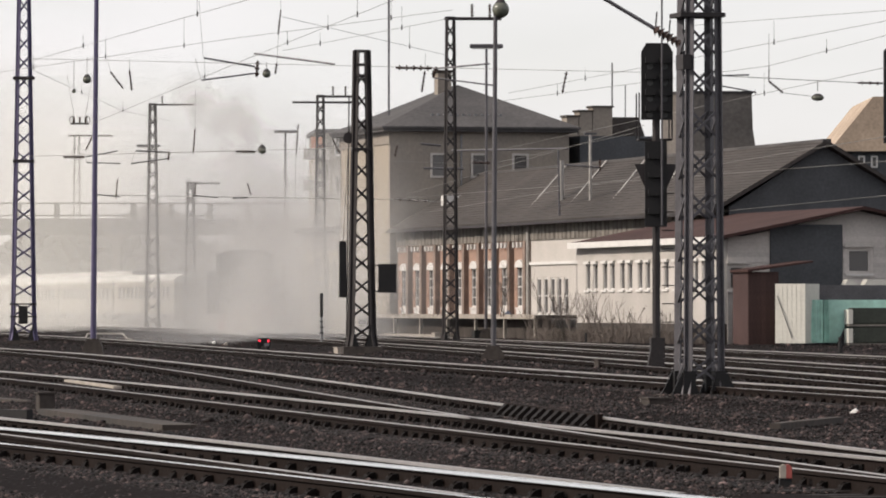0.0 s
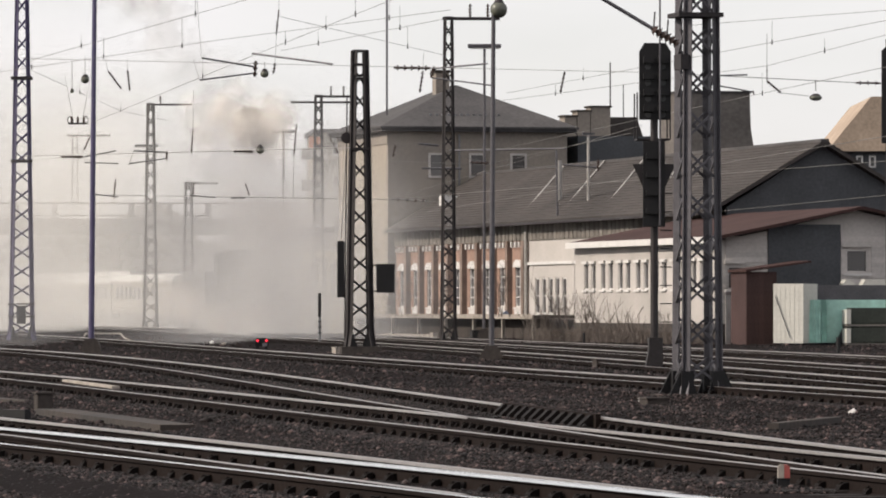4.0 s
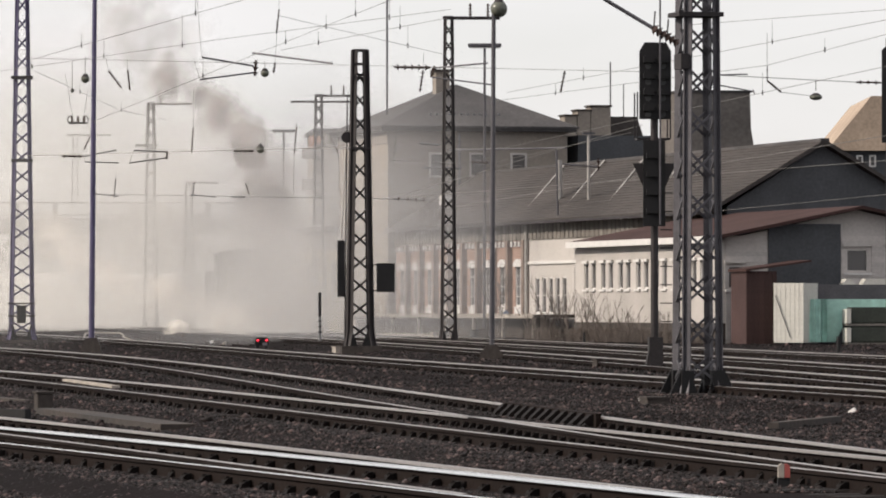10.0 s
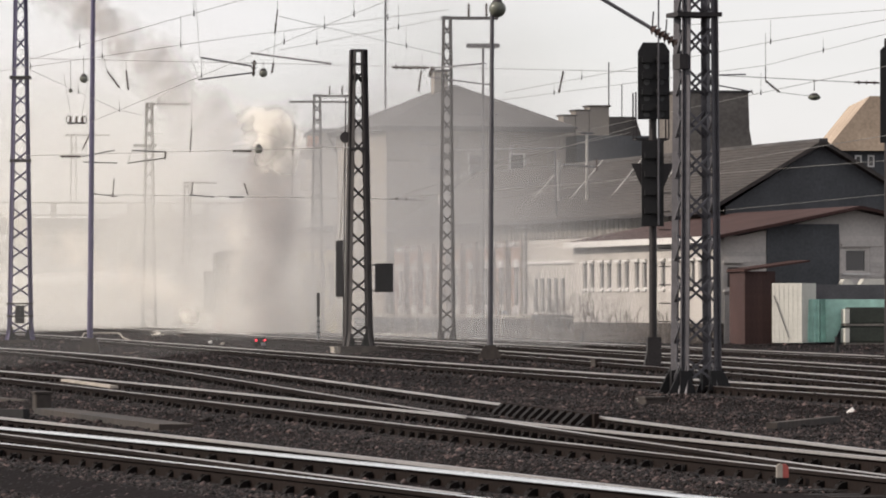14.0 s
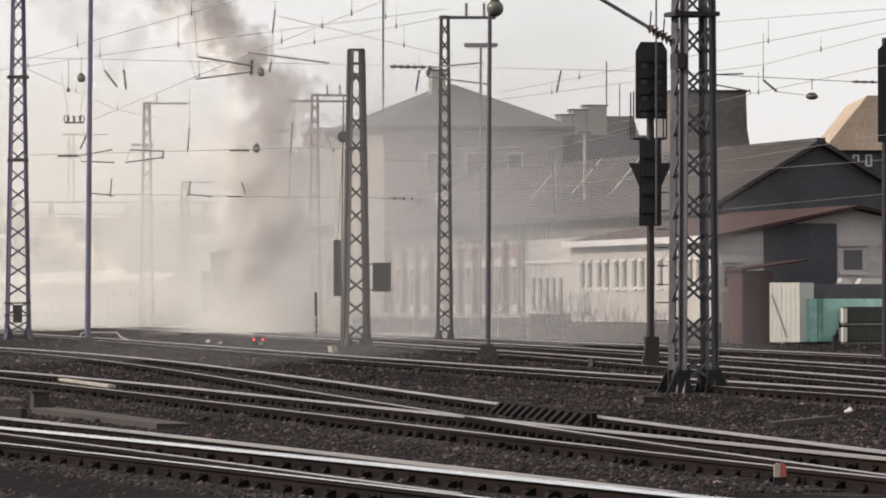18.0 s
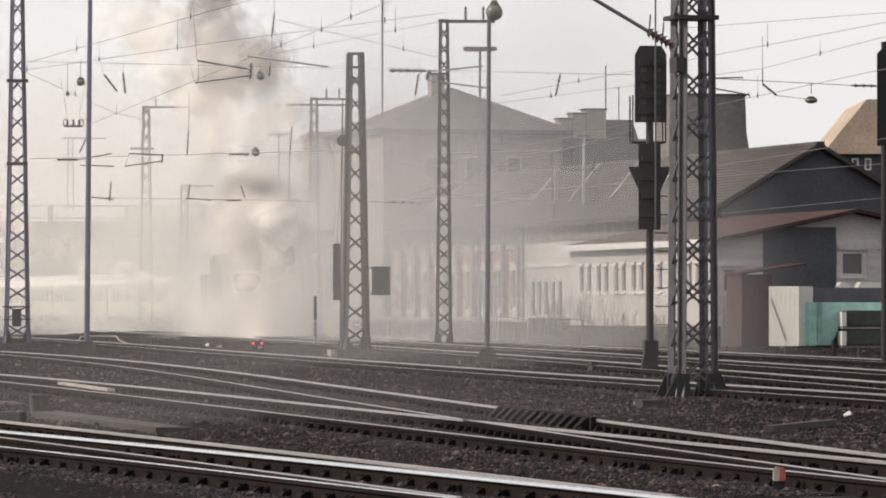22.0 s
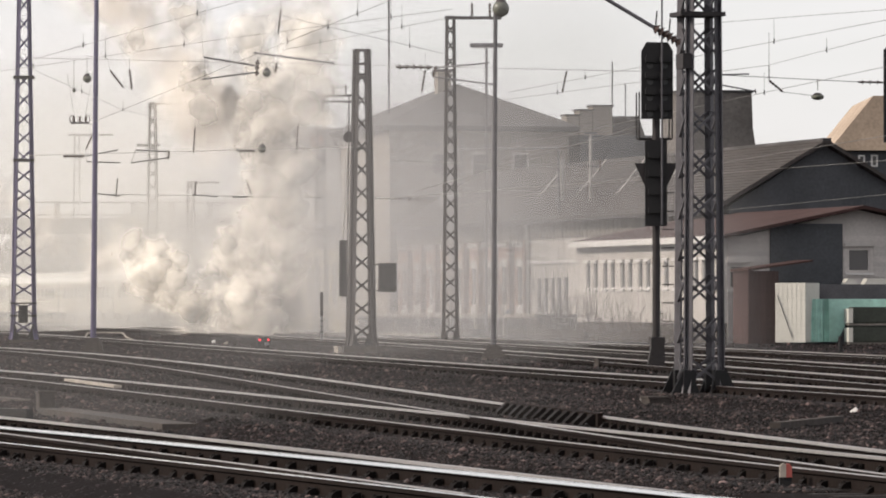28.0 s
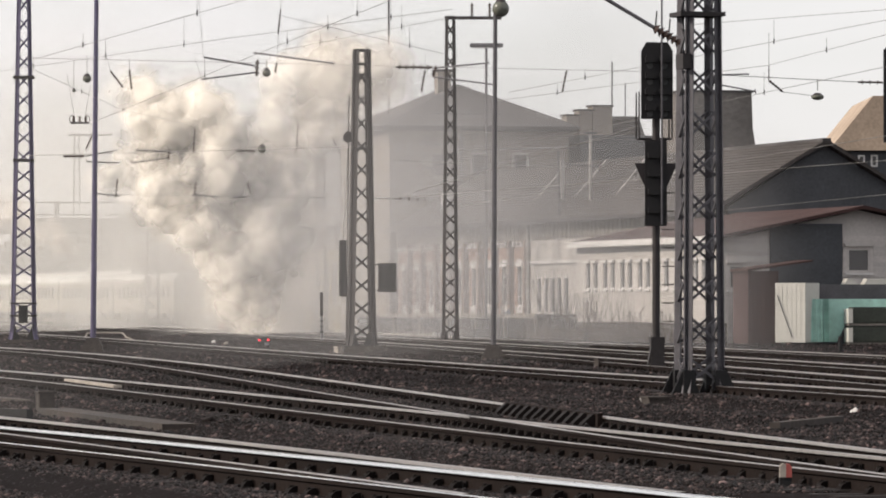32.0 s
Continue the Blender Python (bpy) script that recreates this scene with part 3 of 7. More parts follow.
# ---- signal ----
def build_signal():
    root = thing("light_signal", pose(4.64, 122.51, -0.1, 0, 0, 4), "black railway light signal with two heads on a post", "railway signal")
    boxpart("cabinet", (-0.13, 0.17, -0.18, 0.18, 0, 0.86), MASTDARK, root, "grey-brown relay cabinet at the foot")
    prismbm = bmesh.new()
    prism(prismbm, ((-0.24, 0.0), (-0.13, 0.0), (-0.13, 0.6)), "y", -0.15, 0.15)
    part("stay_plate", prismbm, MASTDARK, root)
    tubepart("post", (0.0, 0, 0.8), (0.0, 0, 7.2), 0.085, MASTDARK, root)
    tubepart("cable_conduit", (0.09, -0.33, 3.3), (0.09, -0.33, 9.5), 0.02, MASTGREY, root)
    up = bmesh.new()
    prism(up, ((-0.34, 5.6), (0.35, 5.6), (0.35, 7.08), (0.24, 7.27), (-0.23, 7.27), (-0.34, 7.08)), "y", -0.16, -0.1)
    head = part("signal_head", up, BLACK, root, "black octagonal signal screen")
    for cx in (-0.15, 0.17):
        for cz in (6.85, 6.5, 6.15, 5.8):
            bm = bmesh.new()
            prism(bm, ((cx - 0.11, cz - 0.02), (cx + 0.11, cz - 0.02), (cx + 0.11, cz + 0.1), (cx + 0.07, cz + 0.13), (cx - 0.07, cz + 0.13), (cx - 0.11, cz + 0.1)), "y", -0.3, -0.163)
            part("lamp_hood", bm, BLACK, head)
            bm = bmesh.new()
            tube(bm, (cx, -0.163, cz - 0.09), (cx, -0.175, cz - 0.09), 0.07, n=12)
            part("lens", bm, SIGNALGLASS, head)
    low = bmesh.new()
    prism(low, ((-0.26, 3.27), (0.22, 3.27), (0.22, 5.14), (-0.26, 5.14)), "y", -0.16, -0.1)
    second = part("lower_head", low, BLACK, root, "black lower signal screen")
    for cz in (4.75, 4.35, 3.95, 3.55):
        bm = bmesh.new()
        prism(bm, ((-0.2, cz), (0.16, cz), (0.16, cz + 0.12), (-0.2, cz + 0.12)), "y", -0.26, -0.163)
        part("lamp_hood", bm, BLACK, second)
    bm = bmesh.new()
    prism(bm, ((-0.48, 4.64), (0.46, 4.64), (0.22, 4.1), (-0.24, 4.1)), "y", -0.08, -0.04)
    part("back_plate", bm, MASTDARK, root)
    bm = bmesh.new()
    box(bm, -0.36, 0.36, 0.1, 0.7, 5.16, 5.2)
    for x in (-0.36, 0.36):
        beam(bm, (x, 0.1, 5.18), (x, 0.1, 6.2), 0.03, 0.03)
        beam(bm, (x, 0.7, 5.18), (x, 0.7, 6.2), 0.03, 0.03)
    part("service_cage", bm, MASTDARK, root, "small service platform with rails")
    for k in range(9):
        bm = bmesh.new()
        beam(bm, (0.14, 0.12, 1.2 + k * 0.4), (0.4, 0.12, 1.2 + k * 0.4), 0.025, 0.025)
        part("rung", bm, MASTDARK, root)


build_signal()


# ---- sheds and houses beside the tracks ----
SHED = pose(12.47, 253.00, -0.1, 0, 0, LINE)
SHED_LONG, SHED_WIDE, EAVE, RIDGE = 64.7, 9.7, 6.05, 8.9


def wall_with_holes(bm, axis, at, thick, span, z0, z1, holes):
    """A wall in the plane axis=at, from span[0] to span[1], with rectangular holes (a, b, za, zb) right through."""
    cuts = sorted({span[0], span[1], *[h[0] for h in holes], *[h[1] for h in holes]})
    for a, b in zip(cuts, cuts[1:]):
        mid = (a + b) / 2
        levels = [(z0, z1)]
        for h in holes:
            if h[0] < mid < h[1]:
                nxt = []
                for lo, hi in levels:
                    if h[2] > lo:
                        nxt.append((lo, min(hi, h[2])))
                    if h[3] < hi:
                        nxt.append((max(lo, h[3]), hi))
                levels = nxt
        for lo, hi in levels:
            if hi - lo > 1e-4:
                if axis == "x":
                    box(bm, at, at + thick, a, b, lo, hi)
                else:
                    box(bm, a, b, at, at + thick, lo, hi)


def window(parent, axis, at, a, b, za, zb, mullions=1, bars=2, frame_w=0.09, sill=True, depth=0.12, paint=None):
    """A window set in a wall whose outer face is axis=at, looking towards minus axis."""
    paint = paint or WHITE
    root = new("window")
    root.parent = parent

    def put(bm, u0, u1, d0, d1, z0, z1):
        if axis == "x":
            box(bm, at + d0, at + d1, u0, u1, z0, z1)
        else:
            box(bm, u0, u1, at + d0, at + d1, z0, z1)
    bm = bmesh.new()
    for u in (a, b - frame_w):
        put(bm, u, u + frame_w, depth - 0.08, depth, za, zb)
    for z in (za, zb - frame_w):
        put(bm, a + frame_w, b - frame_w, depth - 0.08, depth, z, z + frame_w)
    for k in range(mullions):
        u = a + (b - a) * (k + 1) / (mullions + 1)
        put(bm, u - 0.035, u + 0.035, depth - 0.07, depth - 0.005, za + frame_w, zb - frame_w)
    for k in range(bars):
        z = za + (zb - za) * (k + 1) / (bars + 1)
        put(bm, a + frame_w, b - frame_w, depth - 0.06, depth - 0.012, z - 0.025, z + 0.025)
    part("frame", bm, paint, root)
    bm = bmesh.new()
    put(bm, a + 0.02, b - 0.02, depth, depth + 0.02, za + 0.02, zb - 0.02)
    part("pane", bm, PANE, root)
    if sill:
        bm = bmesh.new()
        put(bm, a - 0.08, b + 0.08, -0.1, depth - 0.02, za - 0.09, za - 0.005)
        part("sill", bm, WHITE, root)
    return root


def build_shed():
    root = thing("engine_shed", SHED, "long old brick shed with a weathered tiled roof", "shed")
    bays, holes, pilasters = [], [], []
    bay = 3.3
    y = 34.9
    while y + bay < SHED_LONG + 0.2:
        bays.append(y)
        holes.append((y + 0.95, y + 2.45, 1.55, 3.65))
        y += bay
    bm = bmesh.new()
    wall_with_holes(bm, "x", 0.0, 0.4, (34.5, SHED_LONG), 0.0, 4.95, holes)
    part("wall", bm, BRICK, root, "orange brick long wall")
    for b in bays:
        # pilaster between the bays
        boxpart("pilaster", (-0.28, 0.0, b - 0.24, b + 0.24, 0.0, 4.95), PILASTER, root)
        window(root, "x", 0.0, b + 0.95, b + 2.45, 1.55, 3.65, 1, 3)
        bm = bmesh.new()
        prism(bm, [(b + 1.7 + 0.85 * math.cos(math.pi * k / 10), 3.6 + 0.4 * math.sin(math.pi * k / 10)) for k in range(11)], "x", -0.12, -0.003)
        part("window_hood", bm, WHITE, root, "white arched window hood")
        boxpart("apron", (-0.05, -0.003, b + 0.9, b + 2.5, 1.2, 1.45), WHITE, root)
        for k in range(3):
            yy = b + 0.9 + k * 0.8
            boxpart("corbel", (-0.22, -0.003, yy - 0.12, yy + 0.12, 4.62, 4.9), WHITE, root)
    # timber boarding under the eaves
    k, yy = 0, 0.0
    board = bmesh.new()
    box(board, -0.03, 0.03, -0.2, 0.2, 0, 1.08)
    board = mesh_of("board", board, BOARDTIMBER)
    while yy < SHED_LONG:
        piece("board", board, root, pose(-0.02 - 0.03 * (k % 2), yy + 0.2, 4.955))
        yy += 0.405
        k += 1
    # the cream plastered stretch towards the white house
    cream_holes = [(27.0 + 1.35 * i, 27.85 + 1.35 * i, 1.2, 3.05) for i in range(5)]
    bm = bmesh.new()
    wall_with_holes(bm, "x", 0.0, 0.4, (0.0, 34.5), 0.0, 4.95, cream_holes)
    part("plaster_wall", bm, WHITEWALL, root, "cream plastered wall stretch")
    for h in cream_holes:
        window(root, "x", 0.0, *h, mullions=0, bars=1)
    boxpart("string_course", (-0.1, 0.0, 0.0, 34.5, 3.7, 3.85), WHITE, root)
    # gable end and far end; the near gable's shade is put into its dark colour
    for y0, mat in ((0.0, DARKWALL), (SHED_LONG - 0.4, GREYWALL)):
        bm = bmesh.new()
        prism(bm, ((0.4, 0), (SHED_WIDE, 0), (SHED_WIDE, EAVE), (SHED_WIDE / 2, RIDGE - 0.06), (0.4, EAVE)), "y", y0, y0 + 0.4)
        part("gable_wall", bm, mat, root)
    boxpart("back_wall", (SHED_WIDE - 0.4, SHED_WIDE, 0.4, SHED_LONG - 0.4, 0, EAVE), GREYWALL, root)
    # roof, two slopes with courses of tiles
    for s in (0, 1):
        x0, x1 = (-0.55, SHED_WIDE / 2) if s == 0 else (SHED_WIDE + 0.55, SHED_WIDE / 2)
        bm = bmesh.new()
        z0 = EAVE - 0.3
        slope = (RIDGE - z0) / (SHED_WIDE / 2 + 0.55)
        prism(bm, ((x0, z0), (x1, RIDGE), (x1, RIDGE + 0.16), (x0, z0 + 0.16)), "y", -0.5, SHED_LONG - 0.01)
        roof = part("roof_slope", bm, TILEGREY, root, "weathered grey-brown roof tiles")
        rows_bm = bmesh.new()
        n = 22
        for i in range(n):
            xa = x0 + (x1 - x0) * i / n
            xb = x0 + (x1 - x0) * (i + 1) / n
            za, zb = z0 + 0.165 + abs(xa - x0) * slope, z0 + 0.165 + abs(xb - x0) * slope
            prism(rows_bm, ((xa, za), (xb, zb - 0.0), (xb, zb + 0.015), (xa, za + 0.05)), "y", -0.5, SHED_LONG - 0.012)
        part("tile_course", rows_bm, TILEGREY, roof)["kind"] = "stuff"
    boxpart("ridge_cap", (SHED_WIDE / 2 - 0.2, SHED_WIDE / 2 + 0.2, -0.5, SHED_LONG - 0.01, RIDGE + 0.1, RIDGE + 0.24), SLATE, root)
    boxpart("gutter", (-0.72, -0.56, -0.5, SHED_LONG, EAVE - 0.34, EAVE - 0.2), MASTDARK, root)
    # vent pipes and roof lights
    tubepart("vent_pipe", (1.2, 33.0, 6.7), (1.2, 33.0, 9.0), 0.16, PALEPIPE, root, "pale metal vent pipe")
    tubepart("vent_pipe", (1.0, 26.5, 6.6), (1.0, 26.5, 10.1), 0.075, PALEPIPE, root)
    boxpart("pipe_cap", (0.7, 1.3, 26.4, 26.6, 10.1, 10.2), MASTGREY, root)
    boxpart("roof_light", (1.6, 2.6, 60.0, 61.0, 7.2, 7.75), WHITE, root, "small white roof light")
    for y0 in (12, 20, 28, 36):
        barpart("lightning_strip", (-0.2, y0, 6.05), (SHED_WIDE / 2 - 0.2, y0 + 9, RIDGE + 0.22), 0.07, 0.04, PALEPIPE, root)
    tubepart("downpipe", (-0.14, 34.55, 0.2), (-0.14, 34.55, 5.7), 0.1, PALEPIPE, root, "pale grey downpipe")


build_shed()


def build_ramp():
    root = thing("loading_ramp", SHED, "low loading ramp with pale posts along the shed", "loading ramp")
    boxpart("deck", (-3.2, -0.3, 21.0, 63.5, 1.0, 1.16), CONCDARK, root)
    boxpart("edge_beam", (-3.28, -3.2, 21.0, 63.5, 0.98, 1.2), CONCRETE, root)
    boxpart("back_wall", (-2.6, -2.4, 21.0, 63.5, 0, 1.0), CONCDARK, root)
    y = 21.3
    while y < 63.5:
        boxpart("post", (-3.2, -3.05, y - 0.08, y + 0.08, 0, 1.0), CONCRETE, root)
        y += 6.1
    boxpart("kerb", (-3.7, -3.45, 40.0, 63.5, 0, 0.15), CONCRETE, root)


build_ramp()


def build_hall():
    m = SHED @ pose(-0.35, 65.2, 0)
    root = thing("tall_hall", m, "tall plastered hall with a hipped slate roof", "hall")
    w, d, h, top, back = 10.4, 13.0, 11.45, 14.3, 5.2
    # front, right and back: the shade is put into the darker plaster colour
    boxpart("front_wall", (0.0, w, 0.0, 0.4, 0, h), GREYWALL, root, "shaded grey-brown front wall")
    holes = [(y, y + 1.3, z, z + 2.2) for y in (9.0,) for z in (2.2, 6.6)]
    bm = bmesh.new()
    wall_with_holes(bm, "x", 0.0, 0.4, (0.4, d - 0.4), 0, h, holes)
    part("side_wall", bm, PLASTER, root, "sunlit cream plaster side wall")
    for a in holes:
        window(root, "x", 0.0, *a, mullions=1, bars=3)
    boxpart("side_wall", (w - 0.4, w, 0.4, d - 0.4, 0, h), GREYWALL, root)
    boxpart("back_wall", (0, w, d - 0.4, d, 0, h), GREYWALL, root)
    for x in (2.8, 5.15, 7.55):
        window(root, "y", -0.14, x - 0.48, x + 0.48, 8.85, 10.25, 0, 0, frame_w=0.12, sill=False, paint=GREYBOARD)
    for x in (4.1,):
        tubepart("downpipe", (x, -0.1, 6.5), (x, -0.1, 11.3), 0.06, GALV, root)
    boxpart("frieze", (-0.06, -0.003, 0.0, d, 10.75, h), GREYWALL, root, "grey frieze under the eaves")
    boxpart("cornice", (-0.45, w + 0.45, -0.45, d + 0.45, h, h + 0.28), SLATE, root, "dark eaves cornice")
    o, z = 0.55, h + 0.284
    cx = w / 2
    ridge_a, ridge_b = (cx, back, top), (cx, d - back, top)
    c = [(-o, -o, z), (w + o, -o, z), (w + o, d + o, z), (-o, d + o, z)]
    for face, name in (((c[0], c[1], ridge_a), "hip_slope"), ((c[1], c[2], ridge_b, ridge_a), "roof_slope"), ((c[2], c[3], ridge_b), "hip_slope"), ((c[3], c[0], ridge_a, ridge_b), "roof_slope")):
        bm = bmesh.new()
        vs = [bm.verts.new(p) for p in face]
        f = bm.faces.new(vs)
        f.normal_update()
        low = [bm.verts.new(Vector(p) - Vector((0, 0, 0.12))) for p in face]
        bm.faces.new(low[::-1])
        n = len(vs)
        for k in range(n):
            bm.faces.new((vs[k], low[k], low[(k + 1) % n], vs[(k + 1) % n]))
        part(name, bm, SLATE, root, "dark slate roof")
    boxpart("chimney", (3.95, 4.75, 5.0, 5.9, 13.0, 15.0), GREYWALL, root, "square plastered chimney")
    boxpart("chimney_cap", (3.85, 4.85, 4.9, 6.0, 15.0, 15.15), CONCDARK, root)
    tubepart("flagpole", (1.3, 6.0, 11.9), (1.3, 6.0, 22.0), 0.06, MASTGREY, root)
    bm = bmesh.new()
    for k in range(12):
        box(bm, 2.6 + k * 0.36, 2.72 + k * 0.36, 0.9, 1.05, 12.35, 12.5)
    part("snow_guard", bm, GALV, root)["kind"] = "stuff"


build_hall()


YELLOWWALL = surface("dull_yellow_plaster", (0.38, 0.33, 0.22), 0.9, var=0.15, big=0.4, fine=6, bump=0.15)
ORANGEWALL = surface("faded_orange_panel", (0.55, 0.24, 0.15), 0.85, var=0.15, big=0.5, fine=6, bump=0.1)


def build_side_house():
    root = thing("yellow_side_house", SHED @ pose(-0.2, 78.6, 0), "low dull-yellow house beyond the tall hall", "house")
    holes = [(1.2 + k * 2.4, 2.5 + k * 2.4, 1.6, 4.2) for k in range(4)]
    bm = bmesh.new()
    wall_with_holes(bm, "x", 0.0, 0.4, (0.0, 11.0), 0, 4.9, holes)
    part("side_wall", bm, YELLOWWALL, root)
    for a in holes:
        window(root, "x", 0.0, *a, mullions=1, bars=2, paint=GREYBOARD)
    for k in range(19):
        boxpart("slat", (-0.05, 0.02, 0.1 + k * 0.58, 0.36 + k * 0.58, 4.9, 6.0), GREYBOARD, root)
    boxpart("slat_backing", (0.05, 0.3, 0.0, 11.0, 4.9, 6.0), DARKWALL, root)
    boxpart("end_wall", (0.4, 8.0, 0.0, 0.4, 0, 6.0), GREYWALL, root)
    boxpart("back_wall", (0.4, 8.0, 10.6, 11.0, 0, 6.0), GREYWALL, root)
    boxpart("roof", (-0.4, 8.2, -0.3, 11.4, 6.0, 6.3), SLATE, root)


build_side_house()


def build_balcony_block():
    root = thing("apartment_block", pose(-9.6, 430, -0.1, 0, 0, 4), "pale apartment block with balconies behind the hall", "apartment block")
    holes = [(1.3, 2.6, 3.0 * k + 1.2, 3.0 * k + 2.6) for k in range(5)]
    bm = bmesh.new()
    wall_with_holes(bm, "y", 0.0, 0.4, (0.0, 12.0), 0, 14.9, holes)
    part("wall", bm, CONCRETE, root)
    for h in holes:
        window(root, "y", 0.0, *h, mullions=1, bars=0)
    boxpart("end_wall", (0.0, 0.4, 0.4, 14.0, 0, 14.9), CONCRETE, root)
    boxpart("roof", (-0.2, 12.2, -0.2, 14.2, 14.9, 15.2), MASTGREY, root)
    boxpart("orange_panel", (-0.5, 0.5, -0.12, -0.003, 13.2, 14.6), ORANGEWALL, root, "faded orange wall panel")
    for z in (7.6, 10.6, 13.0):
        b = boxpart("balcony", (-1.1, 0.9, -0.9, -0.003, z - 0.15, z), CONCRETE, root, "projecting concrete balcony")
        boxpart("parapet", (-1.1, 0.9, -0.98, -0.9, z - 0.15, z + 0.7), GREYBOARD, b)


build_balcony_block()


def build_back_block():
    root = thing("back_building", SHED @ pose(10.9, 66.0, 0), "dark building with clustered chimneys behind the shed", "building")
    boxpart("wall", (0, 4.4, 0, 12, 0, 11.3), DARKWALL, root)
    for x, w, z in ((-0.25, 0.7, 12.45), (0.5, 0.75, 12.75), (1.3, 1.15, 13.0)):
        c = boxpart("chimney", (x, x + w, 2.0, 3.2, 11.3, z), GREYWALL, root, "broad grey chimney block")
        boxpart("chimney_cap", (x - 0.08, x + w + 0.08, 1.92, 3.28, z, z + 0.1), CONCDARK, c)
    bm = bmesh.new()
    prism(bm, ((-0.2, 11.3), (4.8, 11.3), (4.4, 12.5), (1.5, 12.5)), "y", 3.4, 9.0)
    part("roof", bm, TILEGREY, root)
    tubepart("aerial", (2.6, 2.6, 13.0), (2.6, 2.6, 15.6), 0.04, MASTDARK, root)
    tubepart("aerial", (3.9, 4.5, 12.0), (3.9, 4.5, 14.4), 0.03, MASTDARK, root)


build_back_block()


def build_curved_tower():
    x, y = 14.09, 300.00
    root = thing("bell_roof_tower", pose(x, y, -0.1, 0, 0, LINE), "grey-brown tower with a concave flared roof", "tower")
    bm = bmesh.new()
    prof = [(2.75, 8.0), (2.4, 8.8), (2.1, 9.8), (1.95, 11.0), (1.9, 12.9)]
    rings = [[bm.verts.new((sx * r, sy * r, z)) for sx, sy in ((-1, -1), (1, -1), (1, 1), (-1, 1))] for r, z in prof]
    for a, b in zip(rings, rings[1:]):
        for k in range(4):
            bm.faces.new((a[k], a[(k + 1) % 4], b[(k + 1) % 4], b[k]))
    bm.faces.new(rings[-1])
    bm.faces.new(rings[0][::-1])
    part("roof", bm, SHINGLE, root, "flared concave shingled roof")
    boxpart("wall", (-2.5, 2.5, -2.5, 2.5, 0, 8.0), GREYWALL, root)
    boxpart("roof_edge", (-1.98, 1.98, -1.98, 1.98, 12.9, 13.02), SLATE, root)


build_curved_tower()


def build_tan_house():
    x, y = 22.99, 330.00
    root = thing("tan_roof_house", pose(x, y, -0.1, 0, 0, 0), "house with a steep tan tiled roof", "house")
    boxpart("wall", (0, 12, 0, 16, 0, 11.0), DARKWALL, root)
    bm = bmesh.new()
    prism(bm, ((-0.4, 10.7), (12.6, 10.7), (10.0, 13.9), (2.2, 13.9)), "y", -0.5, 16.5)
    part("roof", bm, TILETAN, root, "steep tan tiled roof")
    for k in range(3):
        window(root, "y", -0.15, 0.6 + k * 0.75, 1.0 + k * 0.75, 9.75, 10.45, 0, 0, sill=False)


build_tan_house()


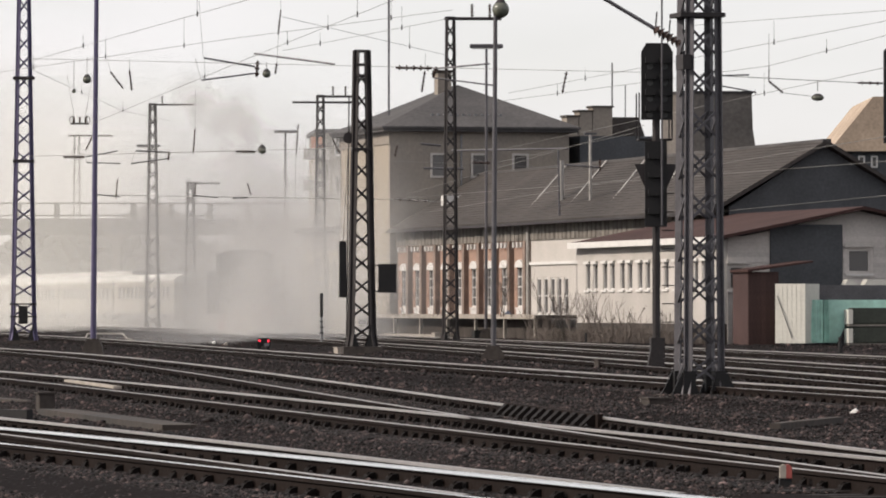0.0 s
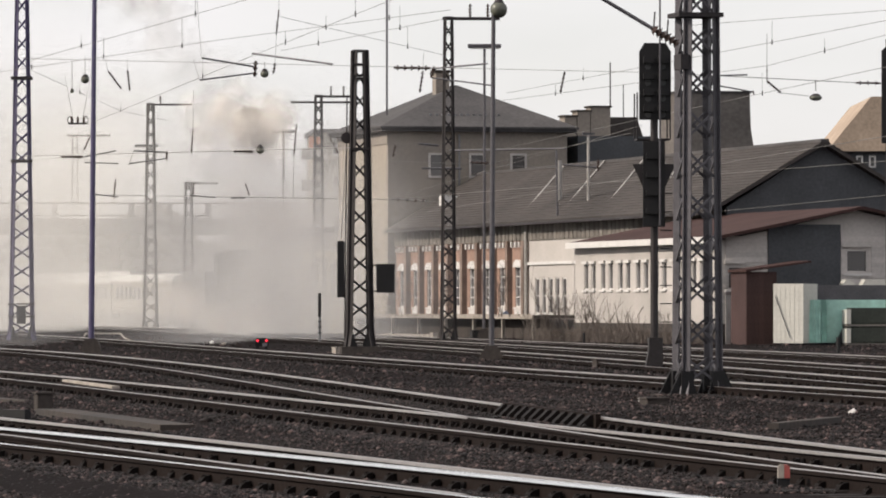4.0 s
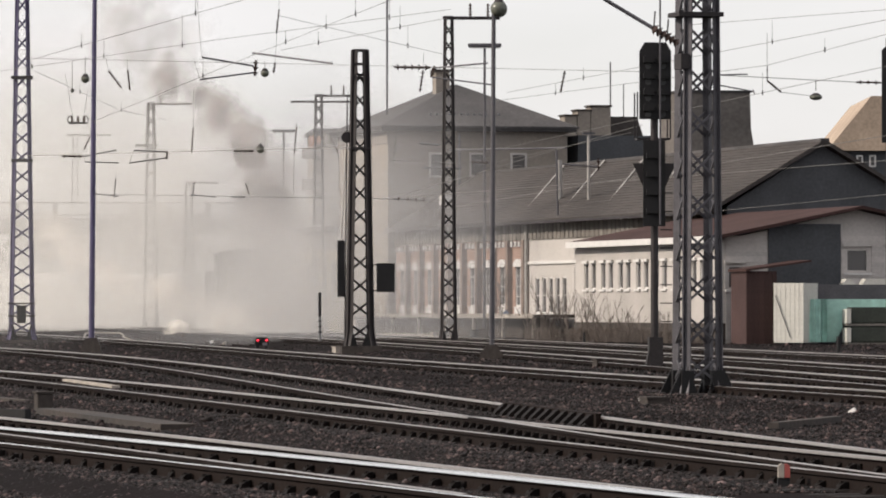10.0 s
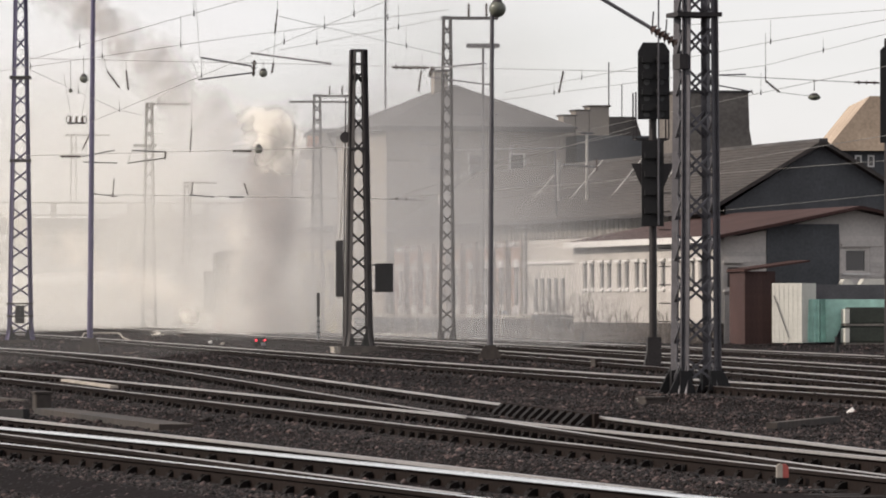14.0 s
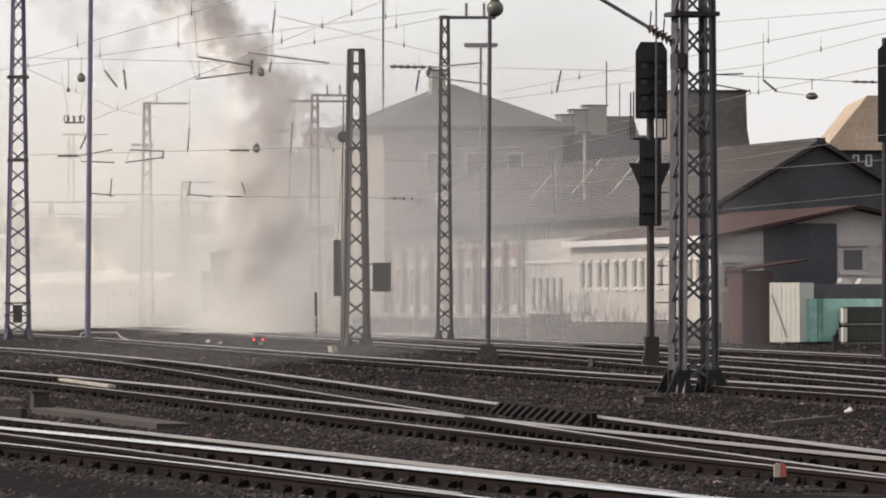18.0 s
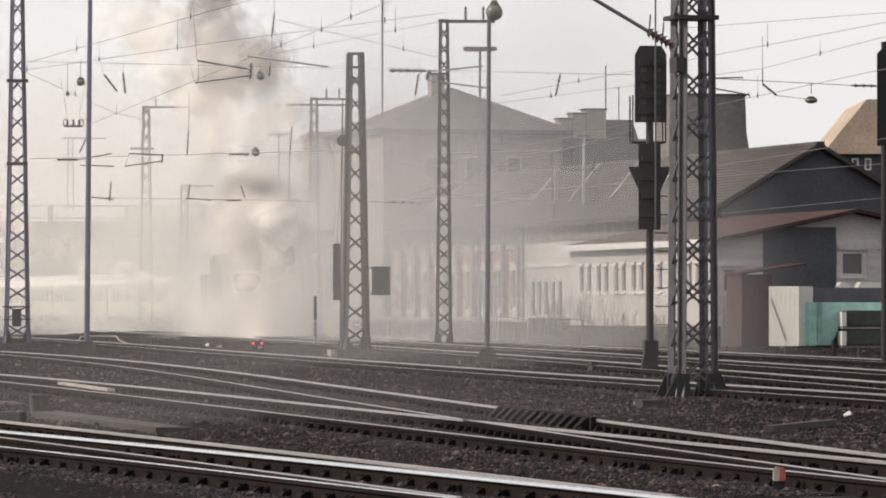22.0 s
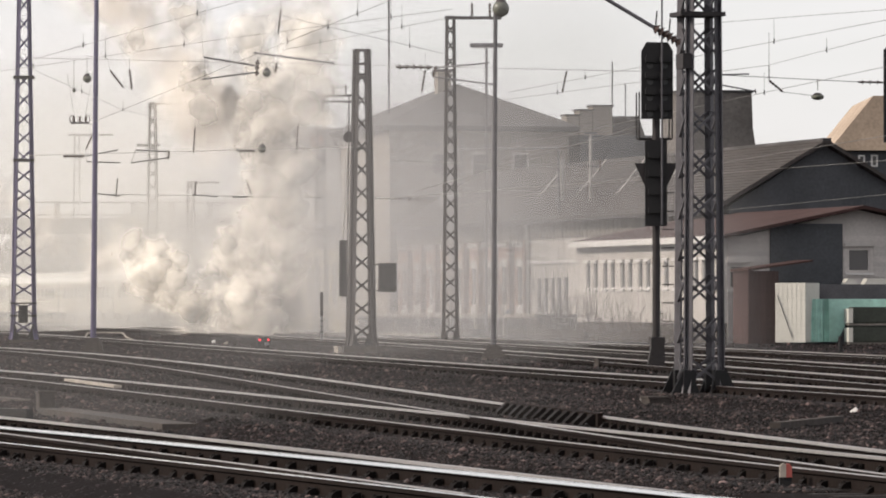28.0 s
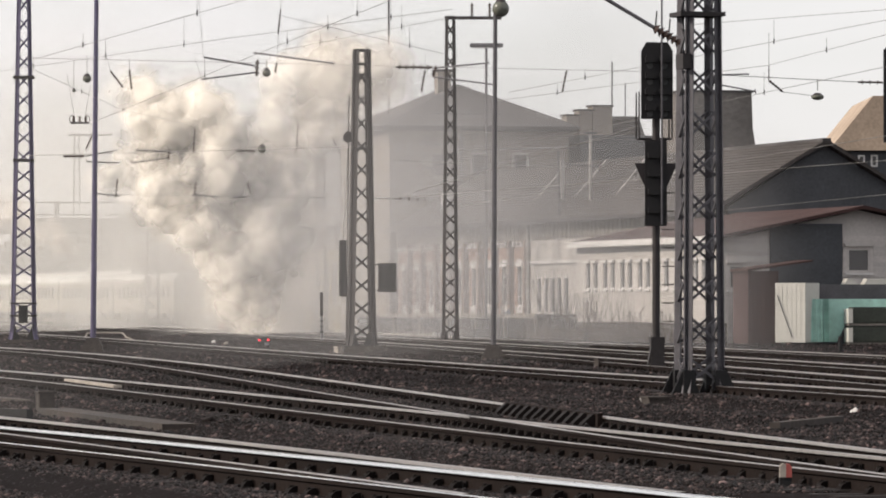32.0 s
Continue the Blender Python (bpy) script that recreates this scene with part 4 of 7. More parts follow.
def build_white_house():
    m = pose(11.53, 234.00, -0.1, 0, 0, LINE)
    root = thing("white_depot_building", m, "low white boarded depot building with a red-brown roof", "depot building")
    long, half, eave, top = 23.3, 6.03, 4.35, 5.62
    holes = []
    for k in range(7):
        mid = 20.75 - 2.95 * k
        holes += [(mid - 1.0, mid - 0.28, 2.32, 3.5), (mid + 0.28, mid + 1.0, 2.32, 3.5)]
    bm = bmesh.new()
    wall_with_holes(bm, "x", 0.0, 0.3, (0.0, long), 0.85, eave, holes)
    part("wall", bm, WHITEWALL, root, "sunlit white wall")
    boxpart("plinth", (-0.06, 0.3, 0.0, long, 0.0, 0.85), CONCDARK, root)
    for h in holes:
        window(root, "x", 0.0, *h, mullions=0, bars=0, frame_w=0.07)
        boxpart("window_head", (-0.12, -0.003, h[0] - 0.1, h[1] + 0.1, 3.5, 3.62), WHITE, root)
    for k in range(18):
        boxpart("siding_board", (-0.025, -0.003, 0.0, long, 0.9 + k * 0.075, 0.965 + k * 0.075), WHITEWALL, root)
    for k in range(9):
        boxpart("siding_board", (-0.025, -0.003, 0.0, long, 3.66 + k * 0.075, 3.725 + k * 0.075), WHITEWALL, root)
    # the shaded gable end of horizontal boards with its windows
    gh = [(0.35, 1.05, 2.25, 3.3), (5.5, 6.55, 2.95, 4.0), (7.3, 8.3, 2.95, 4.0)]
    bm = bmesh.new()
    wall_with_holes(bm, "y", 0.0, 0.3, (0.3, 12.0), 0.0, eave, gh)
    part("gable_wall", bm, GREYBOARD, root, "shaded grey-white boarded end wall")
    bm = bmesh.new()
    prism(bm, ((0.3, eave), (11.8, eave), (half, top - 0.05)), "y", 0.0, 0.3)
    part("gable_top", bm, GREYBOARD, root)
    for h in gh:
        w = window(root, "y", -0.02, *h, mullions=0, bars=0, frame_w=0.11, paint=GREYBOARD)
        boxpart("window_head", (h[0] - 0.12, h[1] + 0.12, -0.14, -0.04, h[3] + 0.06, h[3] + 0.18), GREYBOARD, root)
    z = 0.12
    while z < eave:
        for a, b in ((0.3, 2.1), (5.32, 12.0)):
            cuts = [a] + [v for h in gh if h[2] - 0.1 < z < h[3] + 0.05 and a < h[0] < b for v in (h[0] - 0.1, h[1] + 0.1)] + [b]
            for u, v in zip(cuts[::2], cuts[1::2]):
                boxpart("weatherboard", (u, v, -0.035, -0.003, z, z + 0.2), GREYBOARD, root)
        z += 0.22
    boxpart("dark_panel", (2.14, 5.28, -0.1, -0.004, 0.0, 5.0), DARKWALL, root, "large dark sliding door panel")
    for s in (0, 1):
        x0 = -0.4 if s == 0 else 12.4
        bm = bmesh.new()
        prism(bm, ((x0, eave - 0.02), (half, top), (half, top + 0.14), (x0, eave + 0.12)), "y", -0.8, long + 0.1)
        part("roof_slope", bm, REDROOF, root)
    boxpart("fascia", (-0.46, -0.4, -0.8, long + 0.1, eave - 0.14, eave + 0.13), WHITE, root, "white fascia board")
    boxpart("back_wall", (11.7, 12.0, 0.3, long, 0, eave), GREYBOARD, root)
    boxpart("far_wall", (0.3, 11.7, long - 0.3, long, 0, eave), GREYBOARD, root)


build_white_house()


def build_annexe():
    m = pose(12.49, 230.50, -0.1, 0, 0, LINE)
    root = thing("red_lean_to", m, "dark red boarded lean-to with a sloping roof", "lean-to")
    bd = bmesh.new()
    box(bd, -0.09, 0.09, -0.03, 0.0, 0, 3.0)
    bd = mesh_of("board", bd, REDWALL)
    boxpart("body", (0, 1.3, 0.0, 2.2, 0, 3.0), REDWALL, root)
    for k in range(7):
        piece("board", bd, root, pose(0.1 + k * 0.184, -0.003, 0))
    bm = bmesh.new()
    prism(bm, ((-0.1, 2.98), (2.7, 3.38), (2.7, 3.46), (-0.1, 3.08)), "y", -0.3, 2.3)
    part("roof", bm, REDROOF, root)


build_annexe()


def build_yard_clutter():
    x, y = 13.52, 229.00
    root = thing("white_container", pose(x, y, -0.1, 0, 0, -25), "white corrugated steel container standing by the depot", "container")
    boxpart("body", (0, 1.3, 0, 1.6, 0.08, 2.5), CONTAINER, root)
    for k in range(6):
        boxpart("rib", (0.04 + k * 0.2, 0.12 + k * 0.2, -0.012, -0.002, 0.12, 2.46), CONTAINER, root)
    barpart("door_bar", (0.1, -0.05, 2.0), (0.75, -0.05, 0.3), 0.025, 0.025, MASTGREY, root)
    root = thing("flat_roof_store", pose(x, y, -0.1, 0, 0, 6), "low grey flat-roofed store behind the container", "store")
    boxpart("wall", (1.3, 9.0, 3.1, 6.0, 0, 2.1), DARKWALL, root)
    boxpart("roof", (1.24, 9.2, 1.0, 6.1, 1.85, 2.45), MASTGREY, root, "grey flat roof edge")
    root = thing("tarpaulin_cover", pose(x, y, -0.1, 0, 0, 6), "teal tarpaulin draped over stacked goods", "tarpaulin")
    for a, b, z in ((1.24, 1.95, 1.85), (1.97, 2.2, 1.85)):
        bm = bmesh.new()
        n = 10
        top = []
        for i in range(n + 1):
            xx = a + (b - a) * i / n
            top.append((xx, -0.1 + 0.06 * math.sin(i * 1.9), ))
        for (x0, y0), (x1, y1) in zip(top, top[1:]):
            v = [bm.verts.new(c) for c in ((x0, y0, 0.1), (x1, y1, 0.1), (x1, y1 + 0.05, z), (x0, y0 + 0.05, z), (x0, y0 + 0.3, 0.1), (x1, y1 + 0.3, 0.1), (x1, y1 + 0.35, z), (x0, y0 + 0.35, z))]
            for f in ((0, 1, 2, 3), (7, 6, 5, 4), (3, 2, 6, 7), (0, 4, 5, 1)):
                bm.faces.new([v[i] for i in f])
        bmesh.ops.remove_doubles(bm, verts=bm.verts[:], dist=0.001)
        part("sheet", bm, TEAL, root)
    bm = bmesh.new()
    prism(bm, ((2.22, 1.85), (9.0, 1.85), (9.0, 1.5), (4.2, 1.35), (3.0, 0.9), (2.6, 0.1), (2.22, 0.1)), "y", 0.3, 0.55)
    part("sheet", bm, TEAL, root, "sagging teal sheet")
    for k in range(2):
        root = thing("covered_pallet", pose(x + 2.95, y - 0.6, -0.1 + k * 0.77, 0, 0, 6), "dark green wrapped pallet with a pale edge", "pallet", "stacked pallets")
        bm = bmesh.new()
        box(bm, 0.12, 2.4, 0, 1.1, 0.08, 0.75)
        bmesh.ops.bevel(bm, geom=bm.edges[:], offset=0.06, segments=2, affect="EDGES")
        part("load", bm, GREENBOX, root)
        boxpart("pale_wrap", (-0.02, 0.16, -0.02, 1.0, 0.1, 0.68), CONTAINER, root)
        boxpart("pallet_base", (0.0, 2.4, 0.0, 1.1, 0.0, 0.08), BOARDTIMBER, root)


build_yard_clutter()


def roof_sheets(x, y, z, w, label):
    root = thing("sheet_bundle", pose(x, y, z, 0, 0, 6), label, "sheet bundle", "bundles on the store roof")
    for k in range(3):
        boxpart("sheet", (0.05 * k, w - 0.08 * k, 0.0, 0.9, 0.08 * k, 0.07 + 0.08 * k), CONTAINER, root)


roof_sheets(16.5, 231.0, 2.352, 0.5, "small bundle of pale sheets on the store roof")
roof_sheets(17.3, 231.0, 2.352, 1.3, "pale stacked sheets lying on the store roof")


# ---- road bridge across the yard ----
def build_bridge():
    root = thing("road_bridge", pose(-60, 545, 0, 0, 0, 2), "grey steel road bridge with panelled railings across the tracks", "bridge")
    boxpart("deck", (-60, 54, 0, 9, 8.9, 10.0), BRIDGE, root, "grey bridge deck edge")
    boxpart("walkway", (-60, 54, -0.9, 0, 9.8, 10.0), BRIDGE, root)
    boxpart("kerb_beam", (-60, 54, -0.98, -0.9, 9.72, 10.1), MASTGREY, root)
    for k in range(31):
        x = -59.0 + k * 3.7
        boxpart("railing_post", (x - 0.09, x + 0.09, -0.85, -0.7, 10.0, 11.6), MASTDARK, root)
        boxpart("railing_panel", (x + 0.09, x + 0.5, -0.8, -0.75, 10.1, 11.5), MASTGREY, root, "thin grey railing panel")
        for j in range(10):
            boxpart("baluster", (x + 0.75 + j * 0.28, x + 0.79 + j * 0.28, -0.8, -0.76, 10.36, 11.5), MASTDARK, root)
    for z in (10.3, 11.5):
        boxpart("handrail", (-60, 54, -0.86, -0.69, z, z + 0.15), MASTDARK, root)
    for x in (-38.5, -16.3, 5.9, 28.3, 43.4):
        p = boxpart("pier", (x - 0.42, x + 0.42, 1, 8, -0.1, 8.6), CONCRETE, root, "slender concrete bridge pier")
        for s in (-1, 1):
            bm = bmesh.new()
            prism(bm, [(x + s * 0.42, 8.9), (x + s * 0.42, 7.9), *[(x + s * (0.42 + 2.2 * k / 5), 7.9 + 0.9 * math.sin(math.pi * k / 10)) for k in range(1, 6)], (x + s * 2.62, 8.9)], "y", 1.4, 7.6)
            part("bracket", bm, CONCRETE, p)
    for x in [-52 + 12.2 * k for k in range(9)]:
        bm = bmesh.new()
        tube(bm, (x, -0.3, 8.75), (x, 9.3, 8.75), 0.42, n=14)
        part("cross_duct", bm, BRIDGE, root)
    for k in range(4):
        boxpart("girder", (-60, 54, 0.8 + k * 2.3, 1.2 + k * 2.3, 8.6, 9.3), BRIDGE, root)


build_bridge()


# ---- the waiting train ----
TRAIN_X, TRAIN_Y = -13.99, 405.00
TRAIN = pose(TRAIN_X, TRAIN_Y, 0, 0, 0, LINE)


def train_track():
    root = thing("railway_track", TRAIN, "railway track under the waiting train", "railway track", kind="structure")
    for side in (-0.7535, 0.7535):
        bm = bmesh.new()
        sweep(bm, RAIL_SHAPE, [Vector((side, y, 0)) for y in range(-260, 260, 10)])
        part("rail", bm, RUST, root)
    bm = bmesh.new()
    for k in range(-300, 240):
        box(bm, -1.28, 1.28, k * 0.62 - 0.12, k * 0.62 + 0.12, -0.14, -0.012)
    part("sleepers", bm, SLEEPER, root)["kind"] = "stuff"


train_track()


ENGINE_AT = line_pose("far", 291.5) @ pose(0, 0, 0, 0, 0, -1.0)


def build_engine():
    root = thing("steam_locomotive", ENGINE_AT, "black steam locomotive standing half hidden in its steam", "locomotive")
    bm = bmesh.new()
    tube(bm, (0, 1.0, 2.75), (0, 3.4, 2.75), 0.95, n=28)
    part("smokebox", bm, LOCO, root, smooth=False)
    bm = bmesh.new()
    tube(bm, (0, 0.85, 2.75), (0, 1.0, 2.75), 0.72, 0.9, n=28)
    part("smokebox_door", bm, LOCO, root)
    bm = bmesh.new()
    tube(bm, (0, 3.4, 2.8), (0, 10.2, 2.85), 0.9, n=28)
    part("boiler", bm, LOCO, root)
    bm = bmesh.new()
    tube(bm, (0, 2.2, 3.6), (0, 2.2, 4.45), 0.33, 0.38, n=18)
    part("chimney", bm, LOCO, root)
    for y in (5.2, 7.6):
        bm = bmesh.new()
        tube(bm, (0, y, 3.6), (0, y, 4.2), 0.42, 0.3, n=18)
        part("dome", bm, LOCO, root)
    boxpart("cab", (-1.45, 1.45, 10.2, 12.6, 1.3, 4.2), LOCO, root)
    bm = bmesh.new()
    prism(bm, [(1.55 * math.cos(math.pi * k / 8), 4.2 + 0.35 * math.sin(math.pi * k / 8)) for k in range(9)], "y", 10.0, 13.0)
    part("cab_roof", bm, LOCO, root)
    boxpart("running_board", (-1.45, 1.45, 0.6, 10.2, 1.55, 1.65), LOCO, root)
    boxpart("buffer_beam", (-1.45, 1.45, 0.2, 0.4, 0.85, 1.35), ENGINERED, root, "red buffer beam")
    for x in (-0.88, 0.88):
        bm = bmesh.new()
        tube(bm, (x, 0.2, 1.05), (x, -0.3, 1.05), 0.1, n=10)
        tube(bm, (x, -0.3, 1.05), (x, -0.36, 1.05), 0.24, n=16)
        part("buffer", bm, LOCO, root)
        bm = bmesh.new()
        tube(bm, (x, 0.35, 1.75), (x, 0.55, 1.75), 0.15, n=12)
        part("headlamp", bm, GALV, root)
        bm = bmesh.new()
        prism(bm, ((x * 1.6 - 0.02, 1.7), (x * 1.6 + 0.02, 1.7), (x * 1.55 + 0.02, 3.6), (x * 1.55 - 0.02, 3.6)), "y", 0.7, 2.9)
        part("smoke_deflector", bm, LOCO, root)
    boxpart("cylinder_block", (-1.4, 1.4, 1.2, 2.2, 0.55, 1.25), LOCO, root)
    boxpart("frame", (-0.6, 0.6, 0.4, 12.6, 0.7, 1.5), ENGINERED, root)
    for y in (3.6, 5.5, 7.4, 9.3):
        for x in (-0.75, 0.75):
            bm = bmesh.new()
            tube(bm, (x - 0.07, y, 0.85), (x + 0.07, y, 0.85), 0.7, n=24)
            part("driving_wheel", bm, ENGINERED, root)
    boxpart("tender", (-1.45, 1.45, 13.2, 20.5, 1.1, 3.4), LOCO, root)
    for y in (14.3, 16.2, 18.0, 19.6):
        for x in (-0.75, 0.75):
            bm = bmesh.new()
            tube(bm, (x - 0.07, y, 0.55), (x + 0.07, y, 0.55), 0.5, n=20)
            part("tender_wheel", bm, ENGINERED, root)
    return root


ENGINE = build_engine()


def build_coach():
    root = thing("passenger_coach", TRAIN, "cream passenger coach with a pale silvery roof", "coach", "coaches of the train")
    long = 26.0
    holes = [(1.9 + k * 1.9, 3.1 + k * 1.9, 2.15, 3.05) for k in range(12)]
    for side in (0, 1):
        bm = bmesh.new()
        wall_with_holes(bm, "x", -1.42 if side == 0 else 1.32, 0.1, (0.0, long), 1.0, 3.45, holes)
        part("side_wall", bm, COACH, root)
    for h in holes:
        bm = bmesh.new()
        box(bm, -1.38, -1.35, h[0], h[1], h[2], h[3])
        part("pane", bm, PANE, root)
    for y in (0.0, long - 0.12):
        boxpart("end_wall", (-1.32, 1.32, y, y + 0.12, 1.0, 3.45), COACH, root)
    bm = bmesh.new()
    prism(bm, [(1.45 * math.cos(math.pi * k / 12), 3.45 + 0.62 * math.sin(math.pi * k / 12)) for k in range(13)], "y", -0.05, long + 0.05)
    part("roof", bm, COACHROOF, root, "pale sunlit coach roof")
    boxpart("floor", (-1.32, 1.32, 0.12, long - 0.12, 0.95, 1.1), LOCO, root)
    boxpart("underframe", (-1.2, 1.2, 6.0, long - 6.0, 0.5, 0.95), LOCO, root)
    for y in (3.2, long - 3.2):
        bm = bmesh.new()
        box(bm, -1.1, 1.1, y - 1.7, y + 1.7, 0.55, 0.9)
        part("bogie", bm, LOCO, root)
        for dy in (-1.25, 1.25):
            for x in (-0.75, 0.75):
                bm = bmesh.new()
                tube(bm, (x - 0.06, y + dy, 0.62), (x + 0.06, y + dy, 0.62), 0.47, n=18)
                part("wheel", bm, LOCO, root)
    return root


first_coach = build_coach()
first_coach.matrix_basis = TRAIN @ pose(0, 21.3, 0)
for k in range(1, 5):
    copy_thing(first_coach, TRAIN @ pose(0, 21.3 + k * 26.6, 0))


# ---- steam and smoke ----
def puff_mesh(seed, rough):
    """A billowing closed shell of unit radius; rough: how lumpy."""
    bm = bmesh.new()
    bmesh.ops.create_icosphere(bm, subdivisions=4, radius=1.0)
    for v in bm.verts:
        d = v.co.normalized()
        o = Vector((seed * 7.3, seed * 3.1, seed * 1.7))
        big = noise.noise(d * 1.4 + o)
        lump = abs(noise.noise(d * 2.8 + o))
        small = abs(noise.noise(d * 6.0 + o))
        v.co = d * min(1.0, 0.86 + rough * (0.20 * big - 0.28 * (0.35 - lump) - 0.12 * (0.3 - small)))
    me = bpy.data.meshes.new("puff")
    bm.to_mesh(me)
    bm.free()
    me.shade_smooth()
    return me


PUFFS = {}
for mat in (STEAM, CREAM, SMOKE, THIN, HAZE, VEIL, MIST, FILM):
    PUFFS[mat.name] = []
    for s in range(3):
        me = puff_mesh(s + 1, 0.15 if mat in (HAZE, VEIL, MIST, FILM) else 0.30)
        me.materials.append(mat)
        PUFFS[mat.name].append(me)
MOVING = []
LABELS = {STEAM.name: ("steam_puff", "billowing cream-white puff of steam", "steam"), CREAM.name: ("steam_wisp", "thinning cream puff of drifting steam", "steam"), SMOKE.name: ("smoke_puff", "rolling grey puff of coal smoke", "smoke"),
          THIN.name: ("smoke_veil", "thin drifting veil of pale smoke", "smoke"), HAZE.name: ("steam_haze", "wide thin bank of drifting steam haze", "steam"),
          VEIL.name: ("steam_haze", "faint veil of steam drifting past the sheds", "steam"),
          MIST.name: ("steam_mist", "light mist of steam drifting between the masts", "steam"),
          FILM.name: ("steam_film", "barely visible film of steam over the tracks", "steam")}
dice = random.Random(5)


def puff(mat, size, path, spin=4.0, start=0.0):
    """One rigid puff; size: its radius or radii; path: rows of seconds, x, y, z; spin: degrees a second about the line of sight."""
    size = size if isinstance(size, tuple) else (size, size * 0.8, size)
    name, label, cat = LABELS[mat.name]
    ob = new(name, dice.choice(PUFFS[mat.name]))
    tagged(ob, label, cat, "steam and smoke over the train")
    ob.scale = size
    keys = []
    for t, x, y, z in path:
        keys.append((t, pose(x, y, z, 0, start + spin * t, 0)))
    MOVING.append((ob, keys))
    return ob


CHIMNEY = ENGINE_AT @ Vector((0, 2.2, 4.4))


def plume(t0, mat, size, path, depth=0.0, wander=0.0):
    """A puff that appears over the engine at t0; path: rows of age in seconds, metres aside of the chimney and height."""
    x0, y0 = CHIMNEY.x, CHIMNEY.y + depth
    off = dice.uniform(-1, 1) * wander
    far = path[-1]
    slope = ((far[1] - path[-2][1]) / (far[0] - path[-2][0]), (far[2] - path[-2][2]) / (far[0] - path[-2][0]))
    flight = [p for p in path] + [(far[0] + 8, far[1] + 8 * slope[0], far[2] + 8 * slope[1]), (far[0] + 40, far[1] + 40 * slope[0], far[2] + 40 * slope[1])]

    def at(age):
        for a, b in zip(flight, flight[1:]):
            if age <= b[0]:
                f = (age - a[0]) / (b[0] - a[0])
                grow = min(1.0, max(0.0, age / 3.0))
                return (x0 + a[1] + f * (b[1] - a[1]) + off * (0.35 + 0.65 * grow), y0, a[2] + f * (b[2] - a[2]))
        return (x0 + flight[-1][1], y0, flight[-1][2])

    rows = []
    hidden = (x0 + path[0][1], y0, -size - 1.0)
    if t0 > 1.2:
        rows += [(0.0, *hidden), (t0 - 1.1, *hidden)]
    elif t0 > 0:
        rows.append((0.0, *hidden))
    else:
        rows.append((0.0, *at(-t0)))
    for a in [p[0] for p in flight[:-1]]:
        if 0 < t0 + a < 32 and t0 + a > rows[-1][0] + 0.05:
            rows.append((t0 + a, *at(a)))
    rows.append((32.0, *at(32 - t0)))
    puff(mat, size * 1.2, rows, spin=dice.uniform(-7, 7), start=dice.uniform(0, 360))


def spread_steps(start, stop, step):
    t = start
    while t < stop:
        yield t + dice.uniform(-0.3, 0.3) * step
        t += step


def batch(mat, start, stop, step, small, large, path, wander, near=-2.5, far=1.5):
    for t in spread_steps(start, stop, step):
        plume(t, mat, dice.uniform(small, large), path, dice.uniform(near, far), wander)


